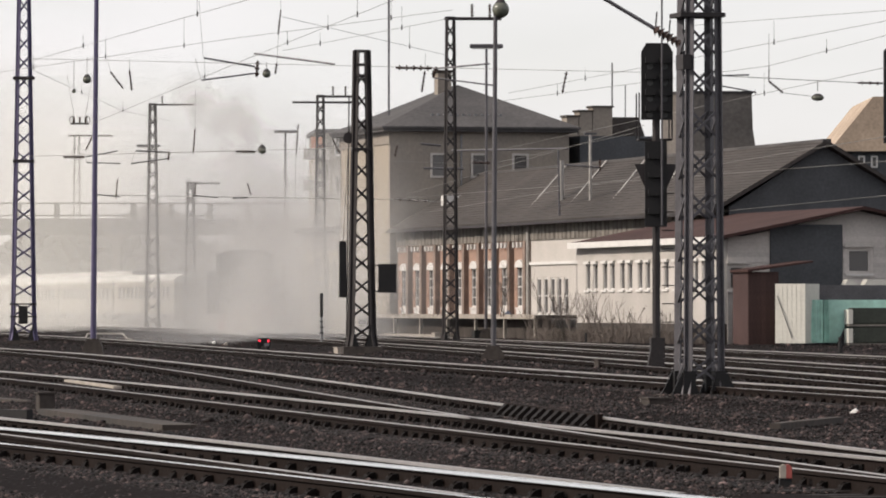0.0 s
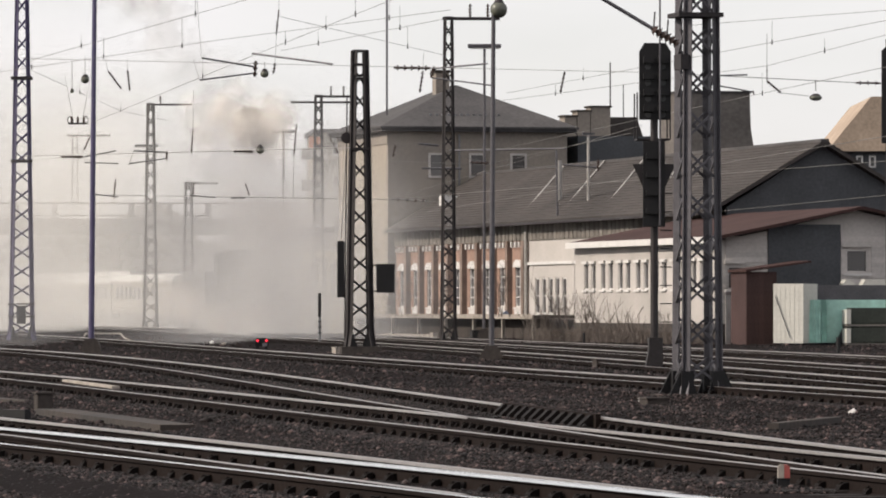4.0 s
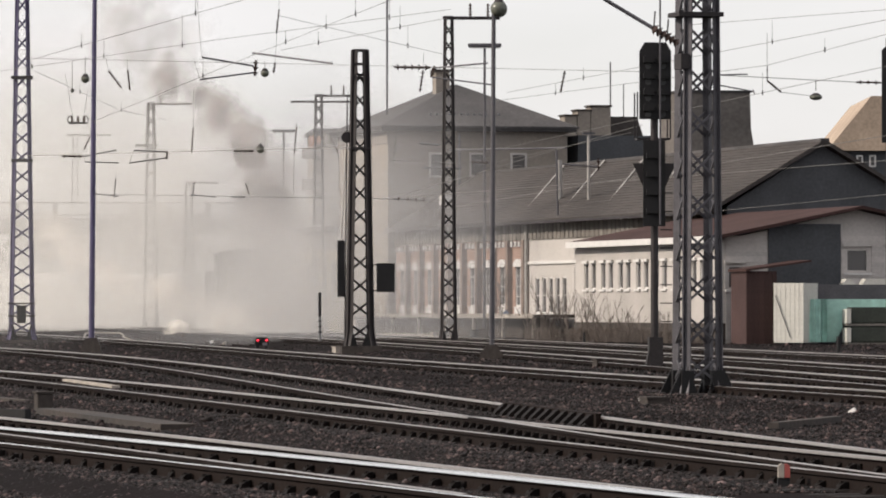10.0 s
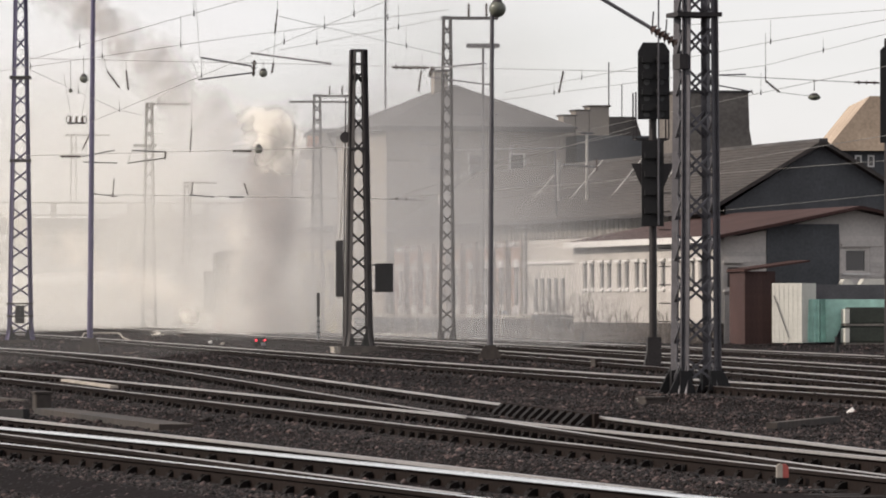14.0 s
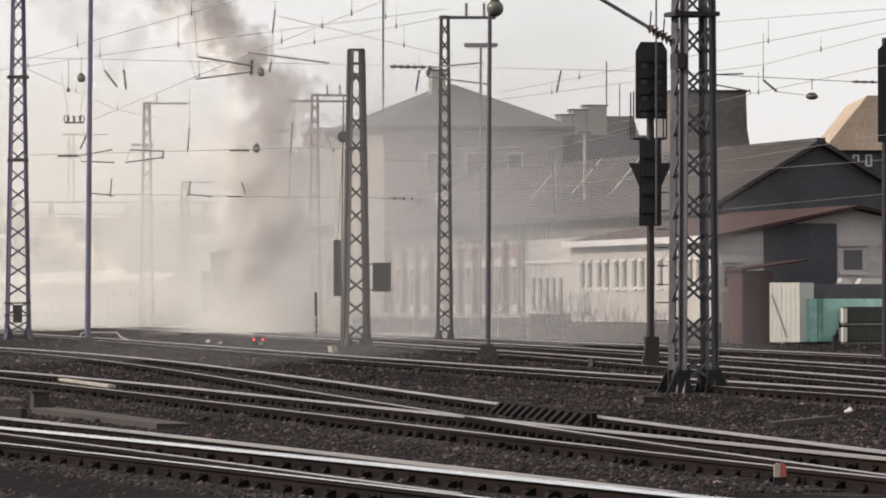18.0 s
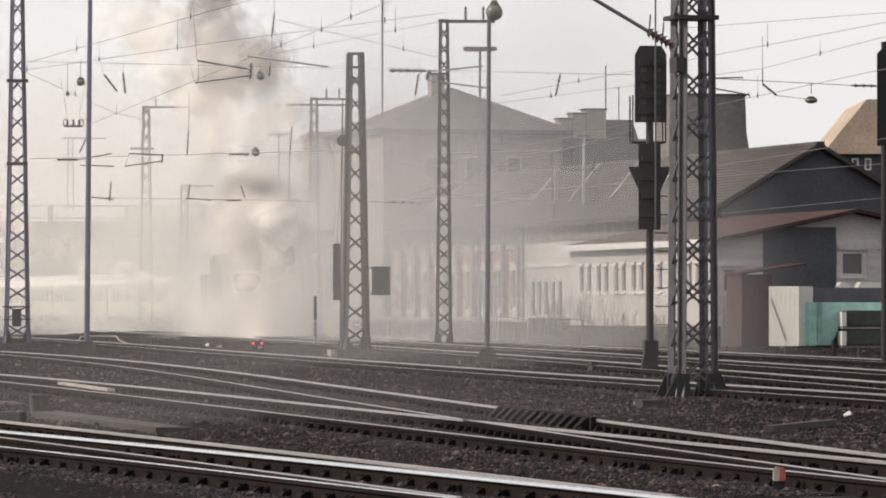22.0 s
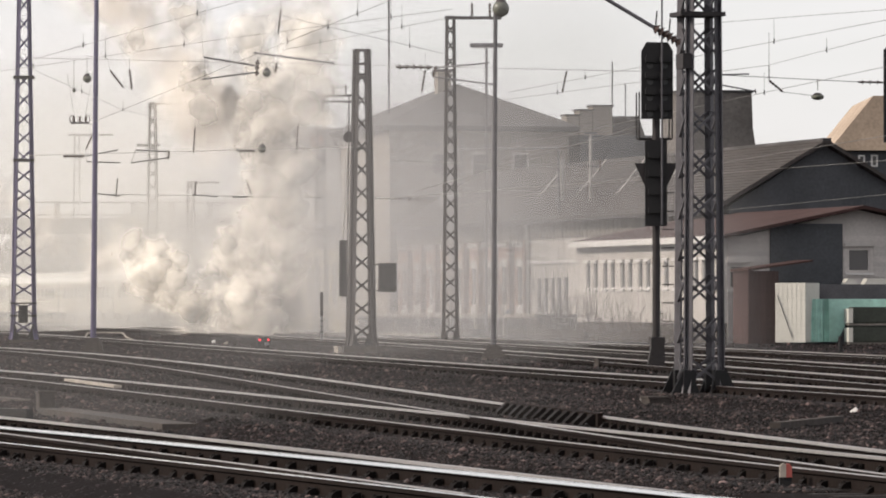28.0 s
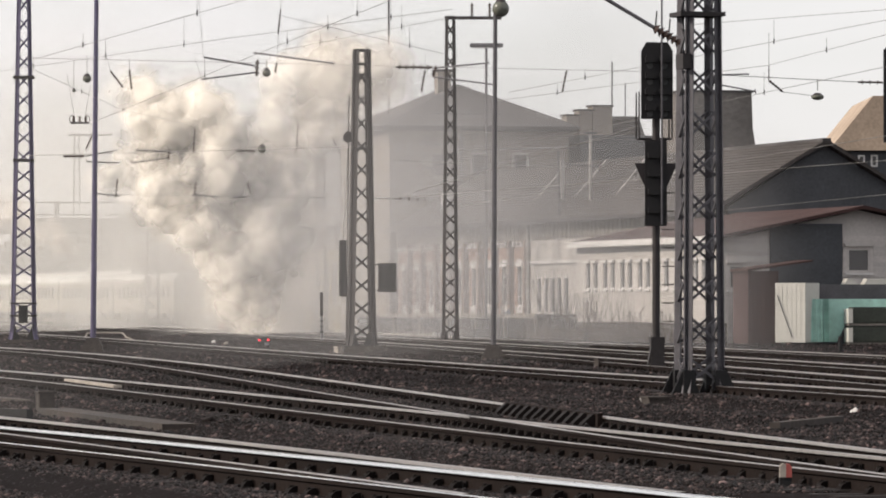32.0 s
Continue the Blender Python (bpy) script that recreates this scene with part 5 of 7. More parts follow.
def build_smoke():
    # faint brown puff of the standing engine, then thin smoke
    rise = ((0, 0.3, 4.0), (2, 0.2, 7.5), (4, -1.0, 11.0), (6, -3.0, 14.0), (9, -7.0, 19.0))
    batch(THIN, -4.4, -3.4, 0.16, 1.3, 2.1, rise, 1.0, -14, -10)
    batch(THIN, -5.0, 1.0, 0.4, 1.6, 2.6, rise, 1.5)
    # one paler puff that spreads out above the mast
    rise = ((0, 0.2, 4.0), (1, 0.0, 6.4), (2, -0.3, 9.0), (2.6, -0.5, 10.2), (4.5, -1.2, 12.8), (7, -4.5, 16.5), (10, -10.0, 22.0))
    batch(CREAM, 0.6, 1.4, 0.12, 1.0, 1.6, rise, 1.8, -15, -12)
    batch(CREAM, 0.4, 1.8, 0.14, 1.2, 2.0, rise, 2.2, -14, -8)
    batch(THIN, 0.8, 2.0, 0.10, 1.2, 1.9, tuple((a, x + 0.6, z) for a, x, z in rise), 0.9)
    batch(THIN, 0.5, 4.0, 0.3, 1.8, 3.0, rise, 2.2)
    # steam creeping out at the wheels
    batch(CREAM, -2.0, 22.0, 0.875, 1.17, 1.8, ((0, -0.2, 0.2), (2, -1.2, 0.9), (4, -2.6, 1.5), (7, -5.5, 2.6), (11, -10.0, 5.0)), 1.2, -5, -3)
    batch(STEAM, 1.2, 9.0, 1.55, 0.912, 1.37, ((0, 0.4, -0.4), (2, -0.8, 0.6), (4, -1.8, 1.0), (6, -3.5, 0.4), (7, -4.5, -3.0)), 1.2, -5, -3)
    # darker smoke leaning over with the wind
    lean = ((0, 1.4, 3.0), (2, 1.2, 6.0), (4, 0.2, 9.3), (6, -3.0, 12.3), (8, -7.0, 15.4), (11, -15.0, 22.0))
    batch(THIN, 1.5, 10.5, 0.22, 1.5, 2.6, lean, 1.4)
    batch(SMOKE, 3.2, 6.6, 0.36, 1.1, 1.9, lean, 0.9)
    batch(THIN, 5.0, 8.6, 0.20, 1.2, 2.0, lean, 1.0, -12, -8)
    # the white-headed burst with coal smoke under it
    head = ((0, 0.9, 4.0), (1, 1.3, 7.2), (2, 1.2, 10.2), (3, 0.0, 12.6), (4.5, -3.3, 17.0), (7, -7.5, 24.0))
    batch(STEAM, 11.8, 12.5, 0.093, 1.37, 2.17, head, 1.3, -15, -12)
    # cream puffs added on the left as the smoke's sunlit edge
    batch(CREAM, 12.4, 14.6, 0.25, 0.954, 1.59, tuple((a, x - 0.9, z) for a, x, z in head), 0.5, -4, -3)
    under = ((0, 1.2, 3.0), (1, 1.5, 6.0), (2, 1.8, 8.8), (3, 1.8, 11.2), (4.2, 0.0, 14.0), (5.5, -2.4, 17.2), (8, -7.0, 24.0))
    batch(SMOKE, 12.0, 15.6, 0.12, 1.3, 2.2, under, 1.3, -13, -8)
    # again a pale left fringe, sunlight on the smoke put in as cream puffs
    batch(CREAM, 13.0, 17.0, 0.438, 1.38, 2.01, tuple((a, x - 1.8, z) for a, x, z in under), 0.6, -15, -12)
    late = ((0, 1.0, 3.0), (1, 1.1, 5.6), (2, 1.2, 8.2), (3, 1.1, 10.6), (4.2, 0.2, 13.4), (5.5, -1.8, 16.8), (8, -9.0, 27.0))
    batch(SMOKE, 15.6, 18.2, 0.10, 1.5, 2.6, late, 2.1, -12, -6)
    # broad cream plume
    wide = ((0, 1.0, 3.0), (1.5, 1.0, 6.2), (3, 0.5, 9.3), (4.5, -1.0, 12.2), (6.5, -3.6, 15.2), (9, -9.0, 20.0), (11, -14.0, 25.0))
    batch(CREAM, 15.0, 21.0, 0.175, 1.7, 3.07, wide, 2.4, -14, -4)
    batch(CREAM, 16.5, 23.0, 0.5, 1.17, 1.8, tuple((a, x - 1.6, z) for a, x, z in wide), 1.2, -4, -2)
    slow = ((0, 1.0, 3.0), (1.5, 1.0, 6.0), (3, 0.6, 8.8), (4.5, -0.6, 11.0), (5.6, -2.4, 13.2), (6.6, -6.5, 18.0), (8, -14.0, 27.0))
    batch(CREAM, 20.2, 24.4, 0.0875, 1.59, 2.86, slow, 2.6, -16, -8)
    batch(STEAM, 20.4, 23.6, 0.434, 1.37, 2.28, slow, 2.3, -16, -13)
    # steam blown out low at the cylinders, rolling away
    low = ((0, -0.8, 0.0), (1, -2.0, 0.9), (2, -3.1, 1.8), (3, -4.3, 2.9), (4.5, -4.6, 5.2), (6, -4.2, 8.4), (8, -4.6, 12.0))
    batch(STEAM, 23.9, 26.6, 0.109, 1.03, 1.82, low, 1.4, -18, -15)
    batch(STEAM, 24.2, 27.6, 0.186, 1.03, 1.82, ((0, 1.0, 0.0), (1, 0.5, 1.0), (2, 0.2, 2.0), (3.5, -0.6, 4.2), (6, -2.5, 8.0)), 1.7, -18, -15)
    # the dense column as the engine sets to work
    column = ((0, 1.2, 1.5), (1, 1.4, 6.4), (2, 1.6, 11.4), (3, 1.8, 16.0), (4, 1.5, 20.0), (6, 0.0, 28.0))
    batch(CREAM, 24.4, 28.0, 0.2, 1.91, 2.97, column, 2.2, -12, -8)
    batch(STEAM, 25.2, 28.2, 0.093, 1.48, 2.62, column, 2.0, -18, -13)
    # slower, spreading to both sides
    left = ((0, 0.3, 0.8), (0.8, 0.3, 3.6), (1.6, -0.1, 6.6), (2.5, -1.5, 9.4), (3.5, -3.0, 10.8), (5, -5.0, 12.4))
    right = ((0, 0.8, 1.2), (1, 1.8, 5.6), (2, 2.5, 9.4), (3, 3.6, 12.2), (4, 5.0, 13.6), (6, 7.5, 17.0))
    batch(STEAM, 27.6, 32.0, 0.093, 1.37, 2.51, left, 1.9, -18, -14)
    batch(STEAM, 27.9, 31.4, 0.109, 1.6, 2.62, right, 2.0, -17, -12)
    batch(CREAM, 27.4, 32.0, 0.175, 1.91, 2.97, right, 2.2, -11, -8)
    batch(STEAM, 28.4, 31.8, 0.155, 1.37, 2.28, ((0, -0.2, 0.5), (1, -0.6, 3.0), (2, -2.4, 5.2), (3, -4.4, 7.0), (4, -6.4, 8.4)), 1.4, -19, -16)
    # wide banks of haze
    for k, (mat, size, path) in enumerate((
        (HAZE, (62, 5, 34), [(0, -36, 520, 2), (32, -34, 520, 3)]),
        (HAZE, (46, 5, 22), [(0, -36, 455, 2), (14, -32, 455, 4), (32, -33, 455, 3)]),
        (HAZE, (34, 4, 8), [(0, -30, 420, 0), (14, -29, 420, 1), (24, -56, 420, 1), (32, -70, 420, 1)]),
        (HAZE, (30, 4, 9), [(0, -29, 400, 0), (14, -28, 400, 1), (22, -50, 400, 1), (32, -64, 400, 1)]),
        (HAZE, (26, 4, 10), [(0, -36, 392, 0), (5, -27, 392, 1), (14, -25, 392, 2), (22, -46, 392, 2), (32, -60, 392, 2)]),
        (HAZE, (26, 3, 22), [(0, -26, 362, 3), (8, -24, 362, 5), (14, -22, 362, 6), (32, -22, 362, 6)]),
        (HAZE, (24, 3, 24), [(0, -52, 356, 4), (8, -30, 356, 5), (14, -22, 356, 6), (32, -23, 356, 6)]),
        (HAZE, (7, 2, 20), [(0, -34, 367, 4), (5, -23, 367, 5), (9, -19.6, 367, 5), (32, -19.4, 367, 5)]),
        (HAZE, (6.5, 2, 19), [(0, -40, 365, 4), (7, -22, 365, 5), (12, -19.2, 365, 5), (32, -19.0, 365, 5)]),
        (HAZE, (8, 2, 9), [(0, -7.8, 291, 2), (9, -9.0, 291, 2), (32, -9.4, 291, 2.5)]),
        (HAZE, (7, 2, 8), [(0, -9.6, 289, 1.5), (14, -9.4, 289, 2), (32, -9.0, 289, 2)]),
        (HAZE, (6, 2, 7), [(0, -9.6, 287, 1.5), (14, -9.4, 287, 2), (22, -9.0, 287, 1), (32, -9.0, 287, 1)]),
        (HAZE, (9, 2, 8), [(0, -7.2, 285, 1.5), (8, -7.6, 285, 1.6), (14, -10.2, 285, 2), (22, -9.8, 285, 1.5), (32, -9.6, 285, 1.5)]),
        (HAZE, (8, 2, 7), [(0, -7.2, 283, 1.0), (8, -7.6, 283, 1.0), (18, -9.8, 283, 1), (32, -9.8, 283, 1.4)]),
        (HAZE, (9, 2, 13), [(0, -7.5, 310, 2), (14, -7.5, 310, 4), (32, -7.5, 310, 4)]),
        (HAZE, (9, 2, 16), [(0, -8, 345, 5), (32, -8.0, 345, 6)]),
        (HAZE, (9, 2, 17), [(0, -10, 350, 6), (32, -9.0, 350, 7)]),
        (HAZE, (46, 6, 28), [(0, -34, 640, 9), (32, -28, 640, 10)]),
        (HAZE, (46, 6, 30), [(0, -50, 700, 9), (32, -44, 700, 10)]),
        (VEIL, (14, 2, 12), [(0, -8, 248, 3), (7, -5, 248, 3), (10, -3, 248, 4), (14, -3, 248, 4), (19, -2, 248, 4), (32, -3, 248, 5)]),
        (VEIL, (12, 2, 12), [(0, -7, 243, 3), (7, -6, 243, 3), (10, -5, 243, 4), (14, -5, 243, 5), (19, -4, 243, 5), (32, -4, 243, 5)]),
        (VEIL, (14, 2, 11), [(0, -9, 238, 2), (7, -6, 238, 2), (10, -3, 238, 3), (14, -1, 238, 3), (19, -1, 238, 3), (32, -1, 238, 4)]),
        (VEIL, (18, 1.5, 10), [(0, -28, 227.5, 3), (7, -16, 227.5, 3), (10, -11, 227.5, 3), (14, 1, 227.5, 3), (19, 2, 227.5, 3), (25, 1, 227.5, 3), (32, 2, 227.5, 3)]),
        (VEIL, (22, 1.5, 8.5), [(0, -44, 192, 2), (7, -36, 192, 2), (10, -25, 192, 2), (14, 3, 192, 2), (24, 7, 192, 2), (28, 6, 192, 2), (32, 7, 192, 2)]),
        (MIST, (16, 2, 10), [(0, -30, 170, 2), (8, -22, 170, 2), (15, -6, 170, 3), (24, -2, 170, 3), (32, -4, 170, 3)]),
        (MIST, (18, 2, 10), [(0, -36, 140, 2), (8, -28, 140, 2), (17, -8, 140, 3), (24, 0, 140, 3), (32, -3, 140, 3)]),
        (FILM, (18, 2, 9.0), [(0, -44, 68, 3.0), (17, -20, 68, 3.0), (23, -1, 68, 3.0), (26, -2, 68, 3.0), (28.5, -4, 68, 3.0), (32, -9, 68, 3.0)]),
        (FILM, (16, 2, 9.0), [(0, -46, 72, 3.0), (17, -21, 72, 3.0), (23, -4, 72, 3.0), (26, -6, 72, 3.0), (28.5, -7, 72, 3.0), (32, -9, 72, 3.0)]),
    )):
        puff(mat, size, path, spin=0.25, start=k * 3)


build_smoke()


# ---- overhead line ----
def wire_part(parent, a, b, r=0.014, sag=0.0, name="wire"):
    a, b = Vector(a), Vector(b)
    n = 8 if sag else 1
    pts = [a.lerp(b, k / n) - Vector((0, 0, sag * 4 * (k / n) * (1 - k / n))) for k in range(n + 1)]
    bm = bmesh.new()
    for p, q in zip(pts, pts[1:]):
        tube(bm, p, q, r, n=5)
    return part(name, bm, WIRE, parent)


def insulator(parent, a, b, ribs=5, r=0.07):
    """A ribbed porcelain insulator between two points."""
    a, b = Vector(a), Vector(b)
    bm = bmesh.new()
    tube(bm, a, b, r * 0.4, n=8)
    for k in range(ribs):
        c = a.lerp(b, (k + 0.6) / (ribs + 0.2))
        d = (b - a).normalized() * r * 0.3
        tube(bm, c - d, c + d, r, r * 0.55, 8)
    return part("insulator", bm, PORCELAIN, parent)


def arm(parent, a, b, r=0.03):
    bm = bmesh.new()
    tube(bm, a, b, r * 0.8, n=8)
    return part("steady_arm", bm, MASTGREY, parent)


def build_lengthwise_lines():
    """Carrying and contact wires that follow the tracks."""
    for a, b, droppers in (
        ((-9.19, 126.74, 7.00), (-3.17, 100.47, 7.00), 2),
        ((-10.88, 138.18, 7.20), (-4.68, 121.33, 7.20), 3),
        ((-4.68, 121.33, 7.20), (0.18, 109.38, 7.20), 2),
        ((-10.72, 171.08, 7.00), (-4.10, 124.20, 7.00), 2),
        ((-4.10, 124.20, 7.00), (-0.81, 101.56, 7.00), 2),
        ((-10.32, 141.92, 7.40), (-9.75, 170.73, 7.40), 1),
        ((-9.75, 170.73, 7.40), (-8.75, 179.99, 7.40), 0),
        ((-3.67, 128.84, 7.30), (0.07, 114.74, 7.30), 2),
        ((-3.25, 113.85, 7.30), (0.08, 131.14, 7.30), 2),
        ((1.71, 146.38, 7.00), (8.72, 109.12, 7.00), 2),
        ((1.42, 146.93, 6.80), (7.25, 125.35, 6.80), 2),
        ((7.25, 125.35, 6.80), (8.84, 110.64, 6.80), 1),
        ((1.96, 168.33, 6.20), (8.91, 111.42, 6.20), 2),
        ((4.84, 115.74, 7.20), (8.74, 109.38, 7.20), 0),
        ((-1.53, 237.87, 6.20), (5.27, 147.55, 6.20), 0),
        ((-1.87, 198.44, 6.60), (5.83, 210.54, 6.60), 0),
        ((1.61, 186.75, 6.20), (5.20, 154.21, 6.20), 0),
        ((-0.59, 244.66, 5.60), (10.93, 136.70, 5.60), 0),
        ((-1.31, 203.28, 5.40), (12.20, 152.64, 5.40), 0),
        ((10.80, 221.35, 5.20), (15.05, 188.31, 5.20), 0),
    ):
        root = thing("overhead_wire", Matrix.Identity(4), "thin overhead line wire along the tracks", "overhead wire", "overhead wires")
        a, b = Vector(a), Vector(b)
        wire_part(root, a, b, 0.003 + 0.00002 * a.y, name="carrying_wire")
        for k in range(droppers):
            p = a.lerp(b, (k + 0.5) / droppers)
            hang = 0.25 + 0.2 * ((k * 7) % 3)
            wire_part(root, p, p + Vector((0, 0, hang)), 0.003 + 0.000015 * a.y, name="dropper")
            bm = bmesh.new()
            tube(bm, p - Vector((0, 0, 0.05)), p + Vector((0, 0, 0.06)), 0.014, n=6)
            part("clamp", bm, MASTDARK, root)


build_lengthwise_lines()


def cross_span(a, b, items, sag=0.0, r=0.010):
    root = thing("cross_span", Matrix.Identity(4), "cross-span wire between masts with insulators and arms", "cross-span", "cross-spans over the yard")
    wire_part(root, a, b, r, sag, "span_wire")
    for kind, *v in items:
        if kind == "ins":
            insulator(root, v[0], v[1], *v[2:])
        elif kind == "arm":
            arm(root, v[0], v[1], *v[2:])
        else:
            wire_part(root, v[0], v[1], 0.008)
    return root


cross_span((-16.62, 224.00, 11.34), (7.15, 200.00, 9.79), (
    ("arm", (-9.18, 216.00, 11.01), (-7.20, 216.00, 10.68), 0.045), ("arm", (-9.26, 216.00, 10.16), (-7.24, 216.00, 10.42), 0.04),
    ("ins", (-7.11, 216.00, 10.90), (-7.16, 216.00, 10.29), 3, 0.12), ("arm", (-7.18, 214.00, 11.09), (-4.09, 212.00, 10.60), 0.045),
    ("ins", (-6.17, 214.00, 12.75), (-6.25, 214.00, 11.93), 2, 0.06), ("ins", (-6.32, 214.00, 10.73), (-6.38, 214.00, 10.32), 3, 0.07),
    ("ins", (-13.01, 220.00, 10.66), (-12.50, 220.00, 9.99), 5, 0.07), ("ins", (-12.26, 220.00, 10.70), (-12.17, 220.00, 9.91), 5, 0.07),
    ("wire", (-13.01, 220.00, 10.66), (-13.12, 220.00, 11.16)), ("wire", (-12.26, 220.00, 10.70), (-12.26, 220.00, 11.16)), ("wire", (-9.52, 216.00, 10.99), (-9.26, 216.00, 10.16)),
    ("wire", (-9.20, 216.00, 11.01), (-9.37, 216.00, 13.24)), ("wire", (-6.17, 214.00, 12.75), (-6.17, 214.00, 13.35)), ("wire", (-6.25, 214.00, 11.93), (-6.32, 214.00, 10.73)),
    ("ins", (-1.76, 209.00, 10.34), (-0.40, 209.00, 10.32), 5, 0.12), ("arm", (-0.29, 208.00, 10.26), (1.70, 207.00, 10.40), 0.04), ("arm", (-0.33, 208.00, 9.92), (1.95, 207.00, 9.59), 0.035),
    ("ins", (-0.25, 208.00, 10.34), (-0.38, 208.00, 9.92), 2, 0.1), ("ins", (-0.67, 208.00, 10.17), (-0.79, 208.00, 9.38), 5, 0.07), ("wire", (-0.67, 208.00, 10.17), (-0.65, 208.00, 10.82)),
    ("ins", (4.46, 203.00, 9.94), (4.30, 203.00, 9.15), 5, 0.07)))
cross_span((-16.44, 221.50, 7.38), (-2.73, 170.00, 6.25), (
    ("ins", (-14.98, 222.00, 7.37), (-14.13, 222.00, 7.37), 4, 0.09), ("ins", (-7.94, 215.00, 7.40), (-7.17, 215.00, 7.38), 5, 0.09),
    ("arm", (-14.09, 222.00, 7.37), (-12.82, 222.00, 7.62), 0.03), ("arm", (-14.04, 222.00, 7.15), (-12.73, 222.00, 7.11), 0.03), ("wire", (-14.09, 222.00, 7.37), (-14.04, 222.00, 7.13)),
    ("arm", (-11.96, 219.00, 7.53), (-10.66, 219.00, 7.47), 0.035), ("arm", (-12.14, 219.00, 7.03), (-10.69, 219.00, 7.23), 0.03), ("ins", (-10.66, 219.00, 7.51), (-10.69, 219.00, 7.16), 2, 0.07),
    ("wire", (-11.96, 219.00, 7.53), (-12.14, 219.00, 7.03)), ("ins", (-9.61, 218.00, 8.36), (-9.67, 218.00, 7.40), 4, 0.06), ("ins", (-13.84, 222.00, 8.18), (-14.09, 222.00, 7.64), 3, 0.06),
    ("wire", (-13.84, 222.00, 8.18), (-13.78, 222.00, 9.11)), ("wire", (-9.61, 218.00, 8.36), (-9.59, 218.00, 9.85))))
cross_span((-14.60, 235.00, 6.14), (-4.19, 240.00, 6.07), (
    ("arm", (-14.53, 235.00, 6.17), (-13.47, 235.00, 6.05), 0.03), ("ins", (-13.59, 235.00, 6.78), (-13.66, 235.00, 5.98), 3, 0.06), ("ins", (-10.44, 238.00, 6.75), (-10.49, 238.00, 6.18), 3, 0.06),
    ("arm", (-10.61, 238.00, 6.18), (-9.53, 238.00, 6.08), 0.035), ("arm", (-8.89, 238.00, 6.08), (-8.29, 238.00, 6.08), 0.05), ("ins", (-8.27, 238.00, 6.68), (-8.12, 238.00, 6.20), 3, 0.06),
    ("ins", (-6.17, 240.00, 9.26), (-6.27, 240.00, 7.93), 4, 0.06), ("wire", (-6.27, 240.00, 7.93), (-6.31, 240.00, 6.07)), ("ins", (-4.72, 240.00, 8.65), (-4.39, 240.00, 8.00), 4, 0.06), ("wire", (-4.39, 240.00, 8.00), (-4.29, 240.00, 6.07))))
cross_span((-2.42, 180.00, 4.91), (0.17, 280.00, 6.68), (("ins", (-1.73, 200.00, 5.28), (-0.58, 240.00, 5.98), 4, 0.06),))
cross_span((-1.03, 262.00, 9.06), (2.26, 262.00, 8.13), (("arm", (-1.03, 262.00, 9.06), (-0.11, 262.00, 8.98), 0.06), ("arm", (-0.89, 262.00, 7.92), (0.95, 262.00, 7.90), 0.06), ("ins", (1.37, 262.00, 8.19), (2.21, 262.00, 8.16), 4, 0.12), ("wire", (-0.89, 262.00, 7.92), (-0.89, 262.00, 9.06)), ("ins", (-2.13, 262.00, 8.98), (-2.24, 262.00, 8.45), 3, 0.08), ("wire", (-2.13, 262.00, 8.98), (-1.03, 262.00, 9.06)), ("wire", (0.95, 262.00, 7.90), (1.37, 262.00, 8.19))))
cross_span((0.46, 285.00, 9.44), (6.10, 275.00, 9.24), (("arm", (0.46, 285.00, 9.38), (6.10, 275.00, 9.21), 0.06), ("arm", (5.65, 276.00, 9.27), (5.71, 276.00, 5.94), 0.07), ("arm", (5.99, 276.00, 8.44), (7.70, 276.00, 8.30), 0.05), ("wire", (5.71, 276.00, 8.44), (5.99, 276.00, 8.44)), ("ins", (7.70, 276.00, 8.72), (7.70, 276.00, 8.13), 2, 0.1)))
cross_span((6.83, 140.00, 7.19), (11.19, 140.00, 6.97), (
    ("arm", (6.83, 140.00, 7.19), (7.62, 140.00, 7.21), 0.022), ("arm", (6.90, 140.00, 6.94), (7.76, 140.00, 6.78), 0.022), ("ins", (7.76, 140.00, 6.83), (7.79, 140.00, 6.70), 1, 0.03),
    ("ins", (6.89, 140.00, 7.32), (6.89, 140.00, 6.88), 3, 0.05), ("ins", (8.11, 140.00, 7.42), (8.11, 140.00, 7.02), 2, 0.03), ("ins", (8.11, 140.00, 7.05), (8.46, 140.00, 6.76), 5, 0.05),
    ("ins", (10.32, 140.00, 7.01), (10.94, 140.00, 7.00), 3, 0.06), ("wire", (8.46, 140.00, 6.76), (9.32, 140.00, 6.66)), ("wire", (8.11, 140.00, 7.42), (8.11, 140.00, 8.23))))


def hanging_lamp(x, y, z, r, up, squash=0.95):
    root = thing("hanging_yard_lamp", pose(x, y, z), "dusty globe yard lamp hung on a wire", "lamp", "hanging yard lamps")
    bm = bmesh.new()
    ball(bm, (0, 0, 0), r, 16, 10, squash)
    part("globe", bm, GLOBE, root, smooth=True)
    bm = bmesh.new()
    tube(bm, (0, 0, r * 0.5 * squash), (0, 0, r * 1.25 * squash), r * 0.9, r * 0.4, 14)
    part("shade", bm, MASTDARK, root, "dark metal lamp shade")
    tubepart("hanger", (0, 0, r), (0, 0, up), 0.012, WIRE, root)


hanging_lamp(-13.98, 221.00, 10.39, 0.17, 0.9)
hanging_lamp(-6.71, 214.00, 10.32, 0.16, 0.45)
hanging_lamp(-6.88, 214.00, 7.42, 0.16, 0.3)
hanging_lamp(9.32, 140.00, 6.64, 0.16, 0.45, 0.5)
hanging_lamp(-14.56, 222.00, 9.96, 0.08, 1.2)


